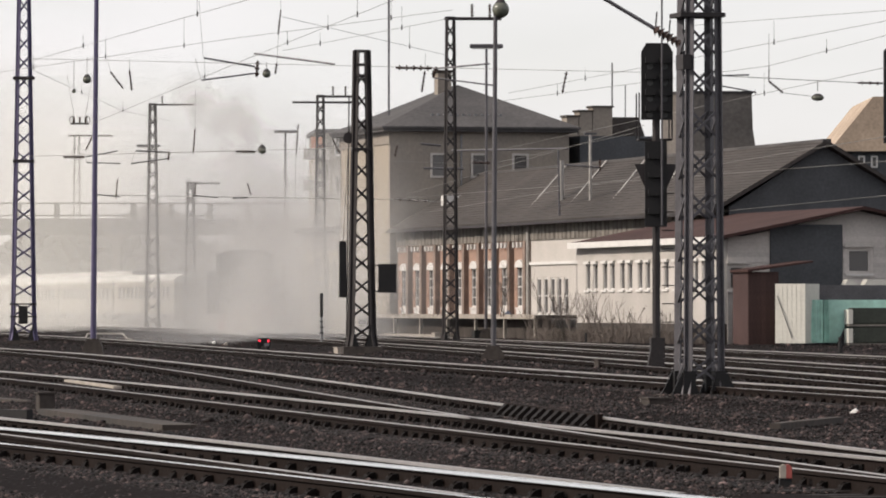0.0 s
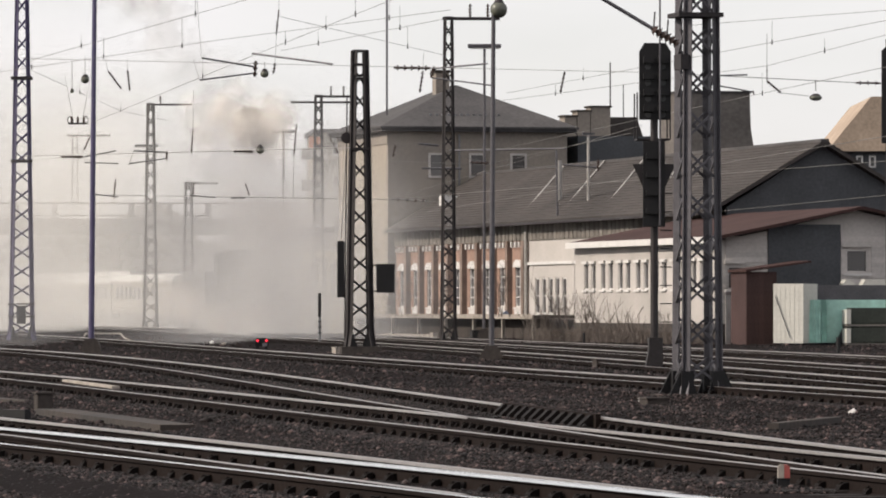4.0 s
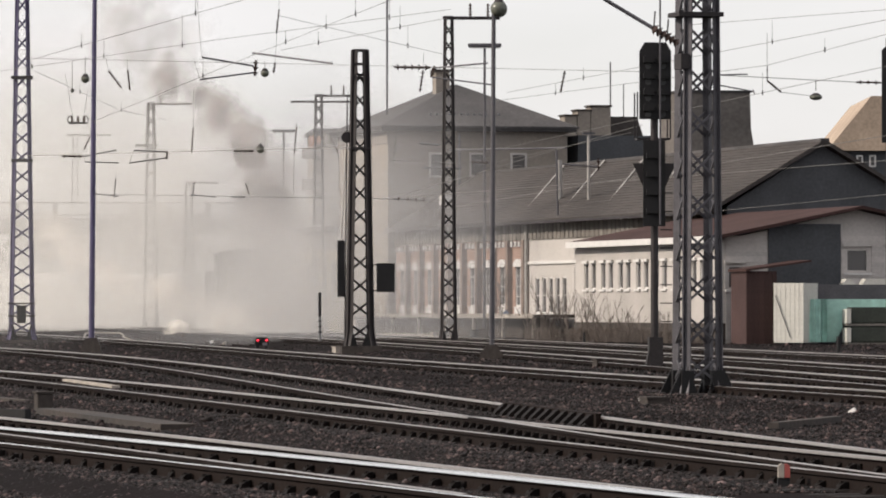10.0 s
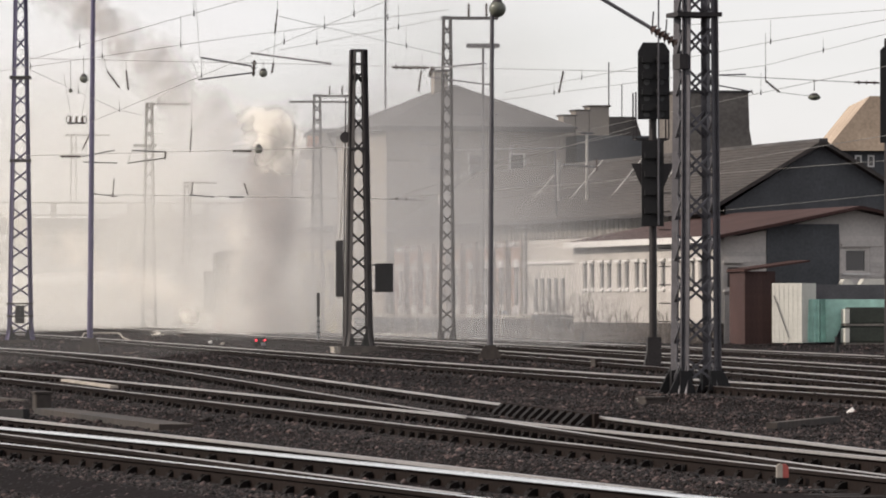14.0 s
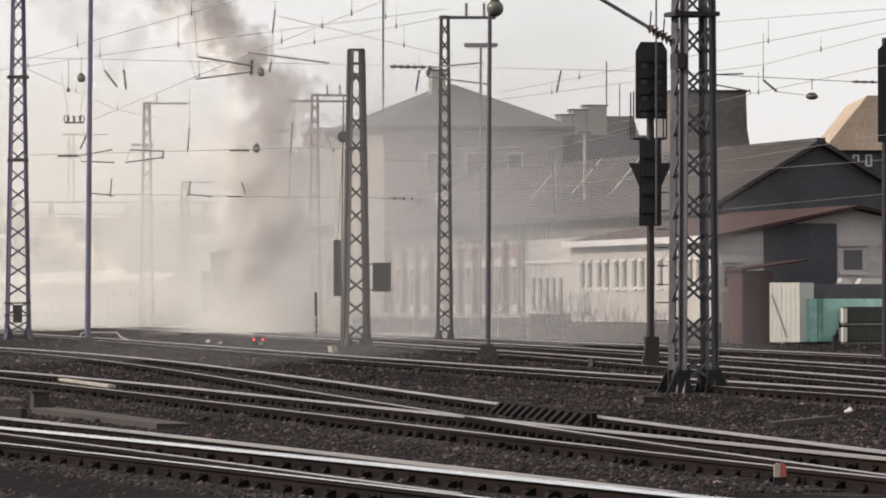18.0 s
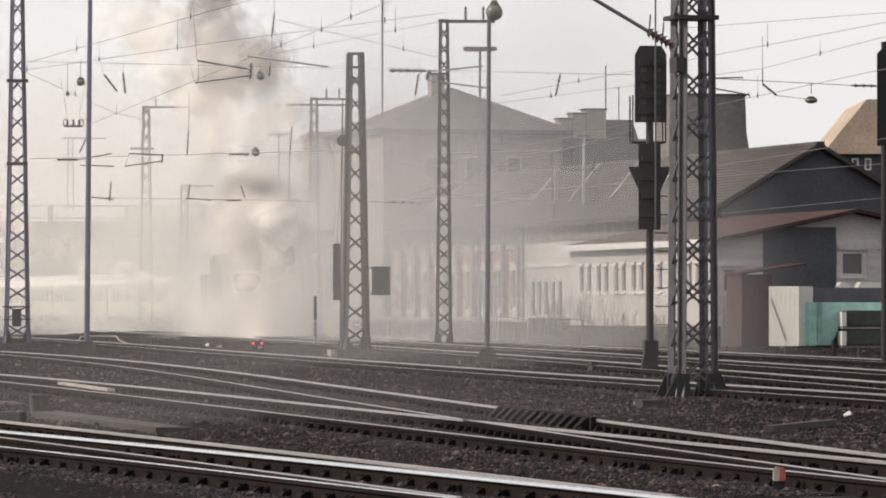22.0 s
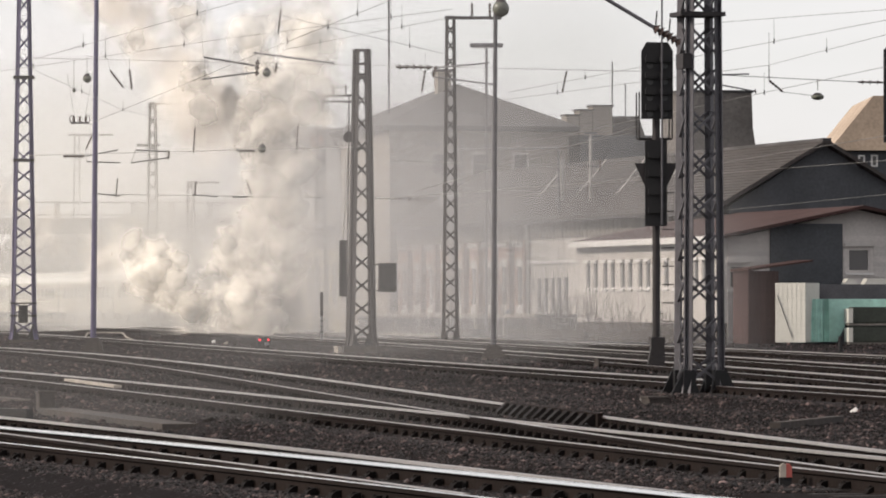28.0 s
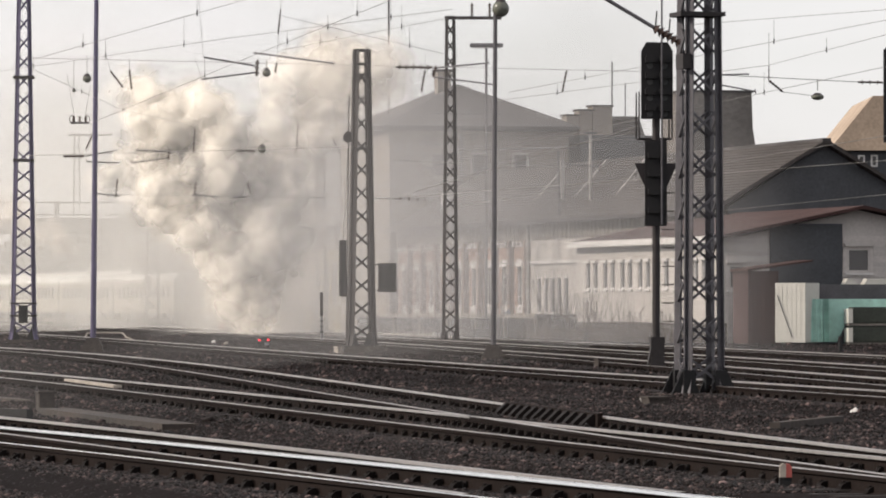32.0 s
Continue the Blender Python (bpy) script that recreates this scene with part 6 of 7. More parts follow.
def line_switch(x, y, z):
    root = thing("line_switch", pose(x, y, z), "dark ribbed line switch hung on two short wires", "line switch")
    barpart("base_bar", (-0.36, 0, 0), (0.36, 0, 0), 0.06, 0.07, MASTDARK, root)
    for k in (-0.24, 0.0, 0.24):
        insulator(root, (k, 0, 0.03), (k, 0, 0.26), 3, 0.07)
    for s in (-1, 1):
        bm = bmesh.new()
        ring = [Vector((s * 0.3 + 0.10 * math.cos(math.pi * k / 6), 0, 0.14 + 0.14 * math.sin(math.pi * k / 6))) for k in range(13)]
        for a, b in zip(ring, ring[1:]):
            tube(bm, a, b, 0.02, n=6)
        part("contact_loop", bm, MASTDARK, root)
        wire_part(root, (s * 0.2, 0, 0.2), (s * 0.5, 0, 1.9), 0.008)


line_switch(-14.2, 220.0, 8.62)


def mast_fittings():
    def local(mast, x, y, z):
        return mast.matrix_basis.inverted() @ Vector((x, y, z))
    # the near mast's tube arm with its insulator
    m = MAST_NEAR
    root = thing("cantilever", m.matrix_basis, "dark cantilever tube with a ribbed insulator on the near mast", "cantilever")
    a, b = local(m, 3.57, 84.00, 5.33), local(m, 2.33, 84.00, 6.07)
    arm(root, a.lerp(b, 0.28), b, 0.036)
    insulator(root, a.lerp(b, 0.02), a.lerp(b, 0.34), 6, 0.085)
    bm = bmesh.new()
    box(bm, -0.36, -0.22, -0.32, 0.1, a.z - 0.12, a.z + 0.12)
    part("bracket", bm, MASTDARK, root)
    for k in (0.16, 0.32):
        p = a.lerp(b, k)
        bm = bmesh.new()
        tube(bm, p, p + Vector((0.02, 0, 0.26)), 0.012, n=6)
        part("arcing_horn", bm, MASTDARK, root)
    boxpart("collar", (-0.4, 0.34, -0.34, 0.34, 6.15, 6.22), MASTDARK, m)
    # board, weights and wheel on the second mast
    m = MAST_BOARD
    boxpart("board", (0.5, 1.08, -0.45, -0.41, 2.0, 2.92), BLACK, m, "plain black board")
    for z in (2.05, 2.87):
        boxpart("board_bracket", (0.2, 0.6, -0.4, -0.36, z - 0.02, z + 0.02), MASTDARK, m)
    for k in range(12):
        boxpart("weight", (-0.72, -0.5, -0.14, 0.14, 1.85 + k * 0.15, 2.0 + k * 0.15), BLACK, m, "dark cast tension weight" if k == 0 else "")
    tubepart("weight_rope", (-0.6, 0, 3.6), (-0.42, 0, 6.9), 0.012, WIRE, m)
    tubepart("guide_rod", (-0.48, 0.1, 0.6), (-0.40, 0.1, 8.3), 0.022, MASTDARK, m)
    for z in (0.62, 6.9):
        boxpart("guide_bracket", (-0.5, -0.2, 0.08, 0.12, z - 0.02, z + 0.02), MASTDARK, m)
    bm = bmesh.new()
    tube(bm, (-0.42, -0.06, 6.95), (-0.42, 0.06, 6.95), 0.18, n=18)
    part("tension_wheel", bm, MASTDARK, m, "dark tensioning wheel")
    boxpart("collar", (-0.33, 0.33, -0.33, 0.33, 6.55, 6.63), MASTDARK, m)
    for z in (8.85, 8.95, 9.3):
        boxpart("collar", (-0.275, 0.275, -0.275, 0.275, z - 0.03, z + 0.03), MASTDARK, m)
    boxpart("warning_plate", (-0.12, 0.12, -0.47, -0.45, 1.0, 1.1), WHITE, m)
    # west mast: box and bars low down, clamps higher up
    m = MAST_WEST
    boxpart("switch_box", (-0.19, 0.19, -0.62, -0.38, 0.85, 1.6), BLACK, m, "dark switch box")
    for z in (1.15, 1.68):
        boxpart("step_bar", (-0.58, 0.58, -0.56, -0.5, z - 0.03, z + 0.03), MASTDARK, m)
    for z in (7.7, 11.2):
        boxpart("clamp", (-0.45, 0.45, -0.4, 0.4, z - 0.06, z + 0.06), MASTDARK, m)
    # cross arms on the masts farther off
    for m, z, x1, pins in ((MAST_SHED, 16.62, 2.6, (1.1, 2.0)), (MAST_MID, 17.1, 2.6, (0.9, 1.8)), (MAST_HAZE, 18.8, 3.4, (0.8,)), (MAST_LOW, 12.2, 2.4, ())):
        boxpart("cross_arm", (-0.3, x1, -0.1, 0.1, z - 0.08, z + 0.08), MASTDARK, m)
        for px in pins:
            insulator(m, (px, 0, z + 0.08), (px, 0, z + 0.75), 4, 0.11)
    boxpart("cross_arm", (-2.0, 2.8, -0.12, 0.12, 16.6, 16.75), MASTDARK, MAST_MID)
    barpart("brace", (0.3, 0, 9.2), (3.0, 0, 10.6), 0.09, 0.09, MASTDARK, MAST_LOW)
    boxpart("mast_box", (-0.45, -0.1, -0.7, -0.3, 2.5, 3.7), MASTDARK, MAST_LOW)
    boxpart("cross_arm", (-1.0, 4.2, -0.12, 0.12, 21.8, 22.0), MASTDARK, MAST_FAR)


mast_fittings()


# ---- edge of a further signal ----
def build_edge_signal():
    root = thing("light_signal", pose(11.14, 140.00, -0.1, 0, 0, 4), "black railway light signal standing among the tracks", "railway signal")
    tubepart("post", (0, 0, 0), (0, 0, 8.2), 0.08, MASTDARK, root)
    bm = bmesh.new()
    prism(bm, ((-0.2, 5.6), (0.55, 5.6), (0.55, 7.9), (0.35, 8.1), (0, 8.1), (-0.2, 7.9)), "y", -0.16, -0.1)
    part("signal_head", bm, BLACK, root)


build_edge_signal()


# ---- small things along the tracks ----
def dwarf_signal(x, y):
    root = thing("dwarf_signal", pose(x, y, -0.1, 0, 0, 6), "low black dwarf signal showing two red lights", "dwarf signal")
    bm = bmesh.new()
    prism(bm, ((-0.25, 0.12), (0.25, 0.12), (0.25, 0.34), (0.18, 0.42), (-0.18, 0.42), (-0.25, 0.34)), "y", -0.12, 0.12)
    part("housing", bm, BLACK, root)
    for s in (-0.16, 0.16):
        bm = bmesh.new()
        tube(bm, (s, -0.12, 0.32), (s, -0.22, 0.32), 0.075, n=14)
        part("hood", bm, BLACK, root)
        bm = bmesh.new()
        ball(bm, (s, -0.225, 0.32), 0.04, 12, 8)
        part("lamp", bm, REDLAMP, root, "glowing red lamp")
        boxpart("leg", (s - 0.05, s + 0.05, -0.05, 0.05, -0.05, 0.12), BLACK, root)
    boxpart("plate", (0.02, 0.2, -0.135, -0.122, 0.13, 0.24), GALV, root)


dwarf_signal(-6.53, 204.73)


def marker_post(x, y):
    root = thing("marker_post", pose(x, y, -0.1, 0, 0, 0), "small white and red marker post beside the near track", "marker post")
    boxpart("post", (-0.045, 0.05, -0.04, 0.04, 0.0, 0.19), BLACK, root)
    bm = bmesh.new()
    prism(bm, ((-0.042, 0.19), (0.005, 0.19), (0.005, 0.29), (-0.015, 0.30), (-0.042, 0.28)), "y", -0.05, 0.05)
    part("white_face", bm, CONCRETE, root, "white painted half")
    bm = bmesh.new()
    prism(bm, ((0.007, 0.19), (0.05, 0.19), (0.05, 0.275), (0.03, 0.295), (0.007, 0.295)), "y", -0.05, 0.05)
    part("red_face", bm, REDPAINT, root, "faded red half")


marker_post(2.64, 43.46)


def small_box(x, y, w, d, hgt, mat, label, name="track_box", turn=LINE, lid=None):
    root = thing(name, pose(x, y, -0.12, 0, 0, turn), label, "equipment box")
    bm = bmesh.new()
    box(bm, -w / 2, w / 2, -d / 2, d / 2, 0, hgt)
    bmesh.ops.bevel(bm, geom=bm.edges[:], offset=min(w, hgt) * 0.06, segments=1, affect="EDGES")
    part("body", bm, mat, root)
    boxpart("lid", (-w / 2 - 0.02, w / 2 + 0.02, -d / 2 - 0.02, d / 2 + 0.02, hgt, hgt + 0.03), lid or mat, root)
    return root


small_box(-5.80, 82.13, 0.24, 0.3, 0.27, CONCDARK, "dark point motor box with a pale end beside the track")
small_box(3.60, 129.97, 0.13, 0.4, 0.32, CONCDARK, "brown concrete cable post beside the track")
small_box(3.81, 129.97, 0.16, 0.4, 0.28, CONCDARK, "brown cable box beside the track")
small_box(-12.45, 276.76, 0.75, 0.7, 0.2, CONCDARK, "low concrete trough between tracks", "concrete_trough")
small_box(-25.55, 467.02, 0.55, 0.6, 0.32, MASTDARK, "dark cabinet beyond the tracks", "cabinet")
small_box(-25.69, 482.09, 0.5, 0.5, 0.52, MASTDARK, "dark cabinet beyond the tracks", "cabinet")
small_box(1.69, 276.76, 0.45, 0.6, 0.42, BLACK, "black relay box below the lamp post", "relay_box")
small_box(2.03, 276.76, 0.35, 0.6, 0.34, BLACK, "black relay box below the lamp post", "relay_box")
small_box(-0.34, 281.98, 0.3, 0.6, 0.28, CONCRETE, "pale concrete footing beside the lattice mast", "footing")
small_box(-3.40, 182.26, 0.16, 0.6, 0.24, CONCRETE, "pale concrete step beside the mast foundation", "footing")
small_box(3.28, 86.90, 0.34, 0.5, 0.12, CONCDARK, "pale concrete end of the mast foundation", "footing")
small_box(-3.23, 324.89, 1.0, 0.8, 1.0, MASTDARK, "grey cabinet near the end of the ramp", "cabinet")


def stake(x, y, r, hgt, label, mat):
    bm = bmesh.new()
    tube(bm, (0, 0, 0), (0, 0, hgt), r, r * 0.92, 10)
    whole("stake", bm, mat, pose(x, y, -0.15), label, "post")


stake(5.84, 229.93, 0.055, 0.55, "short dark post beside the rails", BLACK)
stake(12.86, 182.26, 0.07, 0.62, "short dark post before the container", BLACK)
stake(-19.94, 482.09, 0.07, 0.5, "short dark post with a plate in the haze", BLACK)


def speed_post(x, y):
    root = thing("sign_post", pose(x, y, -0.1), "slender dark post with a narrow dark plate", "post")
    tubepart("pole", (0, 0, 0), (0, 0, 1.2), 0.05, GALV, root)
    boxpart("plate", (-0.06, 0.06, -0.05, -0.01, 1.15, 2.1), BLACK, root)
    for k in range(3):
        boxpart("band", (-0.09, 0.09, -0.06, 0.06, 0.5 + k * 0.22, 0.56 + k * 0.22), BLACK, root)


speed_post(-4.81, 223.06)


def diamond_sign(x, y):
    root = thing("diamond_sign", pose(x, y, -0.1, 0, 0, 5), "faded blue diamond plate on a thin post", "sign")
    tubepart("pole", (0, 0.04, 0), (0, 0.04, 0.9), 0.03, GALV, root)
    for s, mat, o in ((0.36, surface("faded_blue_paint", (0.22, 0.25, 0.33), 0.7), 0.0), (0.2, GALV, 0.012), (0.1, MASTGREY, 0.024)):
        bm = bmesh.new()
        prism(bm, ((-s, 1.05), (0, 1.05 - s), (s, 1.05), (0, 1.05 + s)), "y", -0.02 - o, 0.0 - o)
        part("plate", bm, mat, root)


diamond_sign(3.25, 281.98)


def plank(a, b, w, hgt, mat, name, label, cat):
    a, b = Vector(a), Vector(b)
    bm = bmesh.new()
    beam(bm, a, b, w, hgt)
    whole(name, bm, mat, Matrix.Identity(4), label, cat)


plank((*(4.08, 69.20), -0.06), (*(5.15, 73.27), -0.06), 0.14, 0.10, EARTH, "timber_baulk", "dark timber baulk lying on the gravel", "timber")
plank((-6.43, 96.53, 0.16), (-5.10, 88.25, 0.16), 0.13, 0.04, CONCRETE, "pale_cover_board", "pale cover board over the point rods", "cover board")
plank((*(-5.47, 79.09), -0.06), (*(-3.18, 68.25), -0.06), 0.45, 0.10, EARTH, "cable_duct", "brown cable duct cover between the tracks", "cable duct")
plank((*(-7.27, 90.04), -0.05), (*(-6.30, 86.90), -0.05), 0.25, 0.06, CONCDARK, "concrete_slab", "grey concrete slab beside the point motor", "slab")
plank((*(-5.75, 72.56), 0.02), (*(-5.30, 72.21), 0.02), 0.12, 0.16, BLACK, "fish_plate", "dark rail joint block at the switch", "rail joint")


def bent_pipe():
    pts = [Vector((*p, z)) for p, z in (((-16.45, 257.67), -0.1), ((-16.85, 266.88), 0.2), ((-15.19, 266.88), 0.2), ((-14.51, 257.67), 0.05), ((-13.60, 249.09), -0.08))]
    bm = bmesh.new()
    for a, b in zip(pts, pts[1:]):
        tube(bm, a, b, 0.035, n=8)
    whole("bent_guard_pipe", bm, CONCRETE, Matrix.Identity(4), "pale bent guard pipe low over the ground", "pipe")


bent_pipe()


def check_rail():
    """A ribbed guard rail that hides the outer rail for a few metres at the points."""
    root = thing("check_rail", Matrix.Identity(4), "dark ribbed check rail along the points", "check rail")
    lo, hi = 64.6, 72.6
    pts = [line_pose("joining", lo + (hi - lo) * k / 6) @ Vector((0.69, 0, 0)) for k in range(7)]
    bm = bmesh.new()
    sweep(bm, ((-0.03, -0.02), (0.03, -0.02), (0.03, 0.185), (-0.03, 0.185)), pts)
    part("guard_bar", bm, RUST, root, "rusty guard bar")
    for k in range(12):
        m = line_pose("joining", lo + 0.3 + k * 0.68) @ pose(0.66, 0, 0)
        bm = bmesh.new()
        prism(bm, ((0.0, 0.0), (-0.17, 0.0), (-0.15, 0.06), (-0.03, 0.17), (0.0, 0.17)), "y", -0.13, 0.13)
        rib = part("rib", bm, PLATE, root)
        rib.matrix_basis = m


check_rail()


def litter(x, y, s, mat, label):
    bm = bmesh.new()
    bmesh.ops.create_icosphere(bm, subdivisions=2, radius=s)
    for v in bm.verts:
        v.co *= 0.7 + 0.6 * noise.noise(v.co * 9 / s * 0.3 + Vector((x, y, 0)))
        v.co.z *= 0.7
    whole("litter", bm, mat, pose(x, y, -0.08 + s * 0.4), label, "litter", "scraps of litter")


litter(5.59, 76.26, 0.12, WHITE, "crumpled white scrap lying on the gravel")
litter(5.62, 75.11, 0.04, WHITE, "small white scrap lying on the gravel")
litter(-9.52, 233.52, 0.12, WHITE, "pale scrap lying between the tracks")
litter(-8.73, 226.44, 0.1, CONCRETE, "pale lump lying between the tracks")
litter(-5.44, 115.86, 0.05, WHITE, "small white scrap on the ballast")
litter(-25.20, 373.62, 0.1, WHITE, "pale scrap beside the far track")
litter(2.08, 143.71, 0.09, REDPAINT, "reddish scrap beside the rails")
litter(2.37, 143.71, 0.09, WHITE, "white scrap beside the rails")
litter(3.15, 88.97, 0.06, WHITE, "white scrap near the mast")


# ---- bare bushes before the white house ----
def bare_bush(m, height, spread, stems, seed):
    rnd = random.Random(seed)
    bm = bmesh.new()

    def grow(p, d, length, r, depth):
        q = p + d * length
        tube(bm, p, q, r, r * 0.6, 4)
        if depth:
            for _ in range(3):
                nd = (d + Vector((rnd.uniform(-0.5, 0.5), rnd.uniform(-0.5, 0.5), rnd.uniform(-0.1, 0.4)))).normalized()
                grow(p.lerp(q, rnd.uniform(0.45, 1.0)), nd, length * rnd.uniform(0.45, 0.75), r * 0.6, depth - 1)
    for _ in range(stems):
        d = Vector((rnd.uniform(-0.4, 0.4), rnd.uniform(-0.4, 0.4), 1)).normalized()
        grow(Vector((rnd.uniform(-spread, spread), rnd.uniform(-spread, spread), 0)), d, height * rnd.uniform(0.35, 0.6), 0.018, 2)
    return whole("bare_bush", bm, TWIG, m, "bare brown bush with thin upright twigs", "bush", "bare bushes by the buildings")


for k, (x, dep, hgt) in enumerate(((1012, 246, 2.6), (1035, 245, 2.9), (1062, 243, 2.7), (1085, 242, 2.4), (1115, 240, 2.0), (1150, 238, 1.9), (985, 250, 1.8), (1200, 236, 1.6))):
    bx, by = (x - 784) / 9961 * dep, dep
    bare_bush(pose(bx - 1.0, by - 3, -0.1), hgt, 0.5, 7, k)
for k, (x, dep, hgt) in enumerate(((725, 300, 2.6), (740, 298, 2.2), (815, 286, 2.4), (915, 272, 2.9), (922, 271, 2.4), (668, 318, 2.4), (652, 320, 2.0), (600, 322, 2.6), (585, 323, 2.2), (565, 324, 2.4), (548, 325, 2.0))):
    bare_bush(pose((x - 784) / 9961 * dep - 0.8, dep - 2.5, 1.0 if x > 700 else -0.1), hgt, 0.4, 5, 40 + k)


def low_scrub():
    rnd = random.Random(9)
    bm = bmesh.new()
    for _ in range(800):
        p = SHED @ Vector((rnd.uniform(-7.0, -5.6), rnd.uniform(-18.0, 9.0), 0))
        top = p + Vector((rnd.uniform(-0.3, 0.3), rnd.uniform(-0.3, 0.3), rnd.uniform(0.2, 0.8)))
        tube(bm, p, top, 0.014, 0.004, 3)
        mid = p.lerp(top, 0.5)
        tube(bm, mid, mid + Vector((rnd.uniform(-0.3, 0.3), rnd.uniform(-0.3, 0.3), 0.25)), 0.012, 0.004, 3)
    whole("low_scrub", bm, TWIG, Matrix.Identity(4), "low brown dead scrub along the building foot", "scrub", kind="stuff")


low_scrub()


# ---- far platform canopies and town behind the train ----
def build_canopy():
    root = thing("platform_canopy", TRAIN @ pose(4.6, 60, 0), "far platform canopy on thin posts in the haze", "platform canopy")
    boxpart("roof", (-2.2, 2.2, 0, 70, 4.2, 4.45), MASTGREY, root)
    boxpart("edge", (-2.26, -2.2, 0, 70, 4.1, 4.5), WHITE, root)
    for k in range(8):
        boxpart("post", (-0.12, 0.12, 2 + k * 9, 2.24 + k * 9, 0, 4.2), MASTDARK, root)
    boxpart("platform", (-2.6, 2.6, -10, 80, -0.1, 0.55), CONCRETE, root)


build_canopy()


def far_house(x, d, w, hgt, label):
    root = thing("far_house", pose(x, d, -0.1), label, "house", "far houses")
    boxpart("wall", (0, w, 0, 10, 0, hgt), GREYWALL, root)
    bm = bmesh.new()
    prism(bm, ((-0.5, hgt), (w + 0.5, hgt), (w * 0.5, hgt + w * 0.28)), "y", -0.5, 10.5)
    part("roof", bm, SLATE, root)
    for i in range(max(1, int(w / 4))):
        for j in range(int(hgt / 3.5)):
            window(root, "y", -0.14, 1 + i * 4, 2.4 + i * 4, 1.2 + j * 3.3, 2.9 + j * 3.3, 1, 1, sill=False)


far_house(-53.21, 900.00, 14, 15, "far grey house behind the bridge")
far_house(-71.91, 950.00, 18, 12, "far grey house behind the bridge")
far_house(-31.61, 820.00, 12, 9, "far low house behind the bridge")
far_house(-101.72, 980.00, 20, 14, "far grey house behind the bridge")


def far_woods():
    rnd = random.Random(21)
    bm = bmesh.new()
    for k in range(150):
        x = rnd.uniform(-75, -8)
        h = rnd.uniform(6.5, 10.0) * (1.0 if x > -46 else 0.88)
        y = rnd.uniform(600, 628)
        tube(bm, (x, y, -0.1), (x, y, h * 0.6), 0.22, 0.1, 5)
        for _ in range(7):
            c = Vector((x + rnd.gauss(0, 1.5), y + rnd.gauss(0, 1.0), h * rnd.uniform(0.3, 0.95)))
            r = rnd.uniform(0.7, 1.5)
            start = len(bm.verts)
            bmesh.ops.create_icosphere(bm, subdivisions=1, radius=r, matrix=Matrix.Translation(c))
            bm.verts.ensure_lookup_table()
            for v in bm.verts[start:]:
                v.co += (v.co - c) * rnd.uniform(-0.5, 0.35)
    whole("far_woods", bm, FARTREE, Matrix.Identity(4), "dim row of far trees behind the bridge", "trees", kind="stuff")


FARTREE = surface("dim_far_foliage", (0.055, 0.058, 0.05), 0.95, var=0.3, big=0.5, fine=3, bump=0.3)
far_woods()


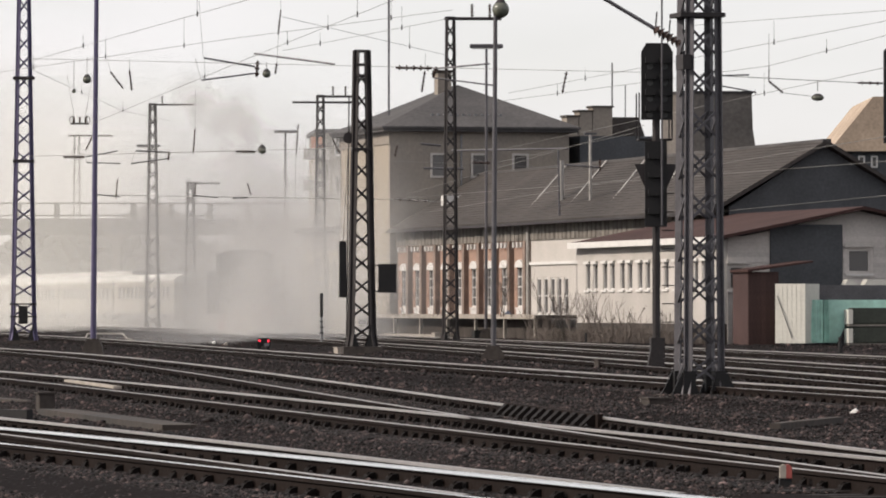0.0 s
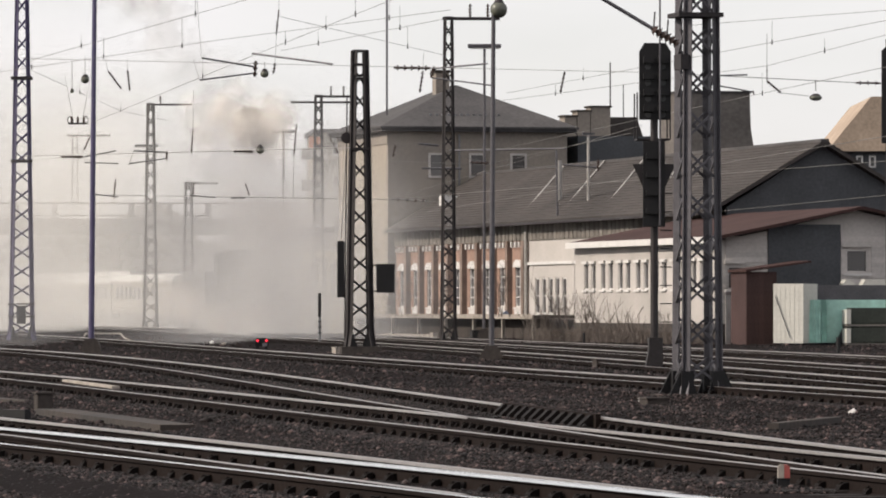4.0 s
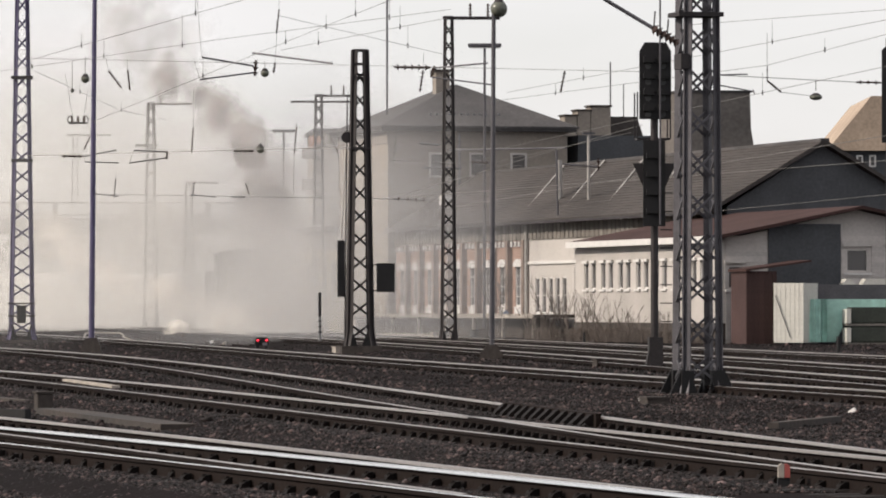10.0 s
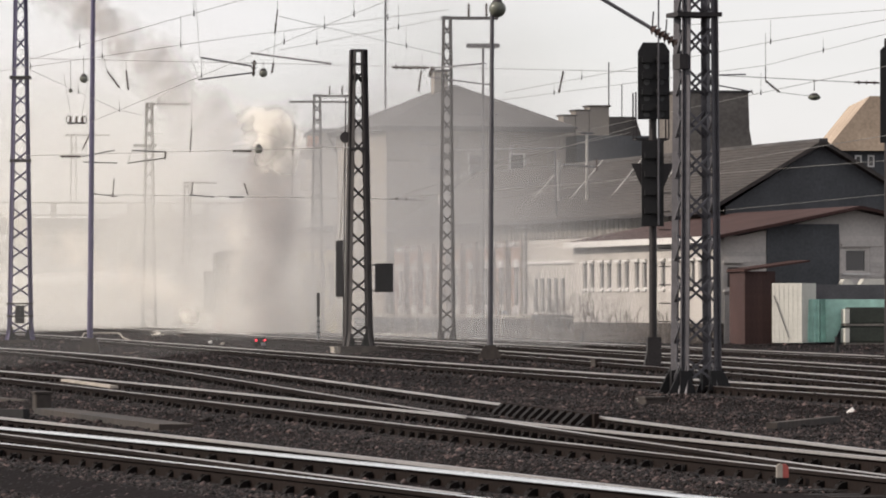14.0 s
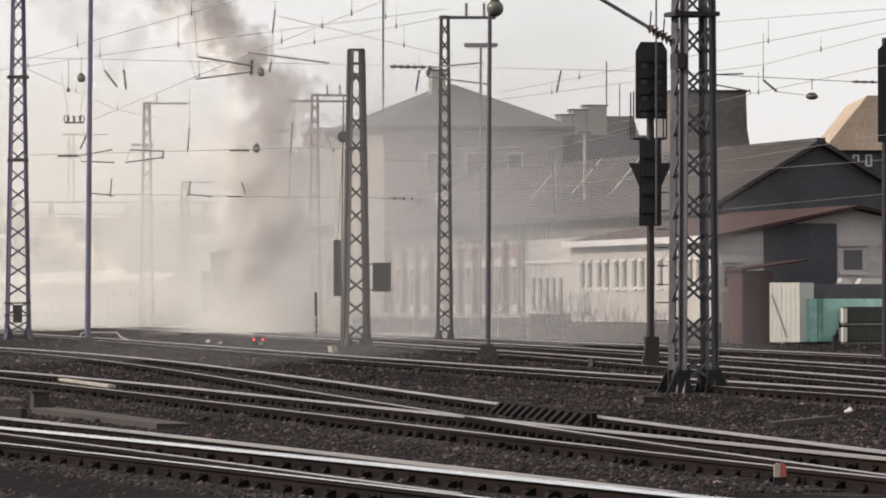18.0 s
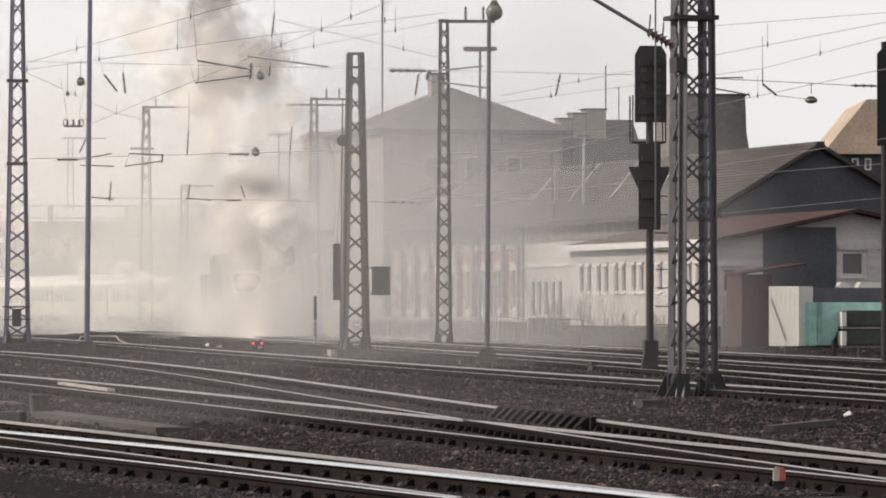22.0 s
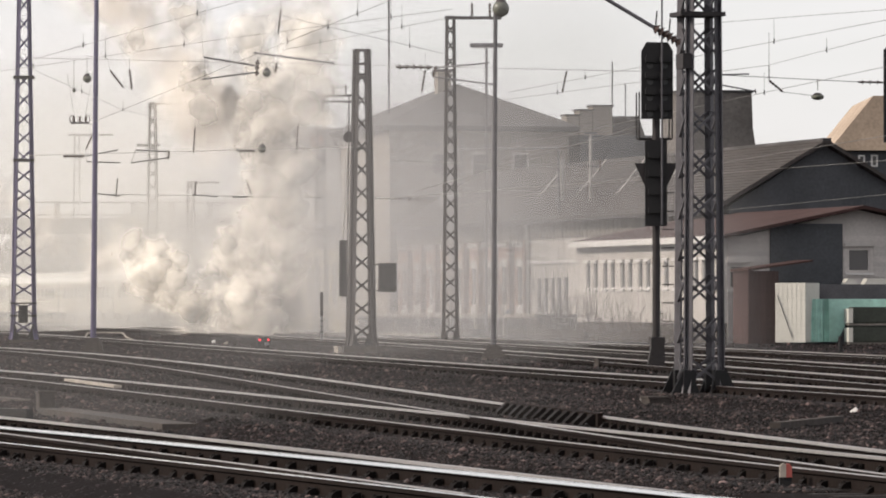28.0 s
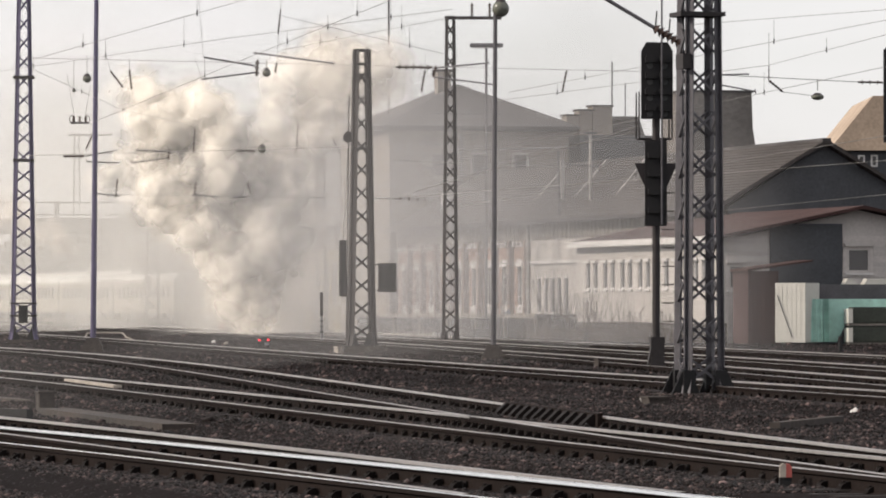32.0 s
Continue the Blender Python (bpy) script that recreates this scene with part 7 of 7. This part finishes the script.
# ---- ballast stones ----
def stones(name, label, y0, y1, per_m2, size, seed):
    rng = np.random.default_rng(seed)
    half = lambda y: y * 0.0787 + 1.2
    area = (y1 - y0) * (half(y0) + half(y1))
    n = int(area * per_m2)
    ys = rng.uniform(y0, y1, n)
    xs = rng.uniform(-1, 1, n) * (ys * 0.0787 + 1.2)
    lie = [max(0.0, 1 - abs(x) / 80) * (0.035 * noise.noise((x * 0.35, y * 0.12, 3.1)) + 0.02 * noise.noise((x * 1.3, y * 0.7, 7.7))) for x, y in zip(xs, ys)]
    zs = np.array(lie) - 0.092
    keep = np.ones(n, bool)
    for key, (c, lo, hi) in TRACKS.items():
        inside = (ys > lo) & (ys < hi)
        cx = sum(a * np.clip(ys, lo, hi) ** i for i, a in enumerate(c))
        q = np.abs(xs - cx)
        for s in (-0.7535, 0.7535):
            keep &= ~(inside & (np.abs(xs - cx - s) < 0.13))
        zs = np.where(inside & (q < 2.4), np.maximum(zs, np.where(q < 1.6, 0.018, 0.018 - 0.18 * (q - 1.6))), zs)
    bare = np.array([noise.noise((x * 0.22, y * 0.09, 1.0)) for x, y in zip(xs, ys)])
    keep &= (bare < 0.22) | (rng.random(n) < 0.45) | (ys < 50)
    xs, ys, zs = xs[keep], ys[keep], zs[keep]
    n = len(xs)
    base = np.array([(1, 0, 0), (-1, 0, 0), (0, 1, 0), (0, -1, 0), (0, 0, 1), (0, 0, -1), (0.6, 0.6, 0.55), (-0.6, -0.6, 0.5)])
    tri = np.array([(0, 2, 6), (2, 4, 6), (4, 0, 6), (1, 3, 7), (3, 4, 7), (4, 1, 7), (2, 1, 4), (3, 0, 4), (2, 0, 5), (1, 2, 5), (3, 1, 5), (0, 3, 5)])
    s = size * rng.lognormal(0, 0.35, n)
    a = rng.uniform(0, 6.283, n)
    jit = rng.uniform(0.65, 1.25, (n, 8, 3))
    v = base[None] * jit * s[:, None, None] * np.array([1, 1, 0.72])
    x = v[..., 0] * np.cos(a)[:, None] - v[..., 1] * np.sin(a)[:, None] + xs[:, None]
    y = v[..., 0] * np.sin(a)[:, None] + v[..., 1] * np.cos(a)[:, None] + ys[:, None]
    z = v[..., 2] + zs[:, None] + 0.3 * s[:, None] * rng.uniform(0, 1, n)[:, None]
    co = np.stack([x, y, z], -1).reshape(-1, 3)
    fa = (tri[None] + 8 * np.arange(n)[:, None, None]).reshape(-1, 3)
    me = bpy.data.meshes.new(name)
    me.vertices.add(len(co))
    me.vertices.foreach_set("co", co.astype(np.float32).ravel())
    me.loops.add(fa.size)
    me.loops.foreach_set("vertex_index", fa.astype(np.int32).ravel())
    me.polygons.add(len(fa))
    me.polygons.foreach_set("loop_start", np.arange(0, fa.size, 3, dtype=np.int32))
    me.update(calc_edges=True)
    me.materials.append(STONE)
    tagged(new(name, me), label, "ballast", kind="stuff")


stones("ballast", "loose dark ballast stones round the near tracks", 33, 62, 420, 0.0155, 1)
stones("ballast", "loose dark ballast stones between the tracks", 62, 105, 130, 0.019, 2)
stones("ballast", "coarse dark gravel across the yard", 105, 190, 22, 0.030, 3)
stones("ballast", "sparse gravel on the far side of the yard", 190, 330, 2.0, 0.04, 4)


# ---- what moves ----
def motions():
    for ob, keys in MOVING:
        walk(ob, keys)


motions()
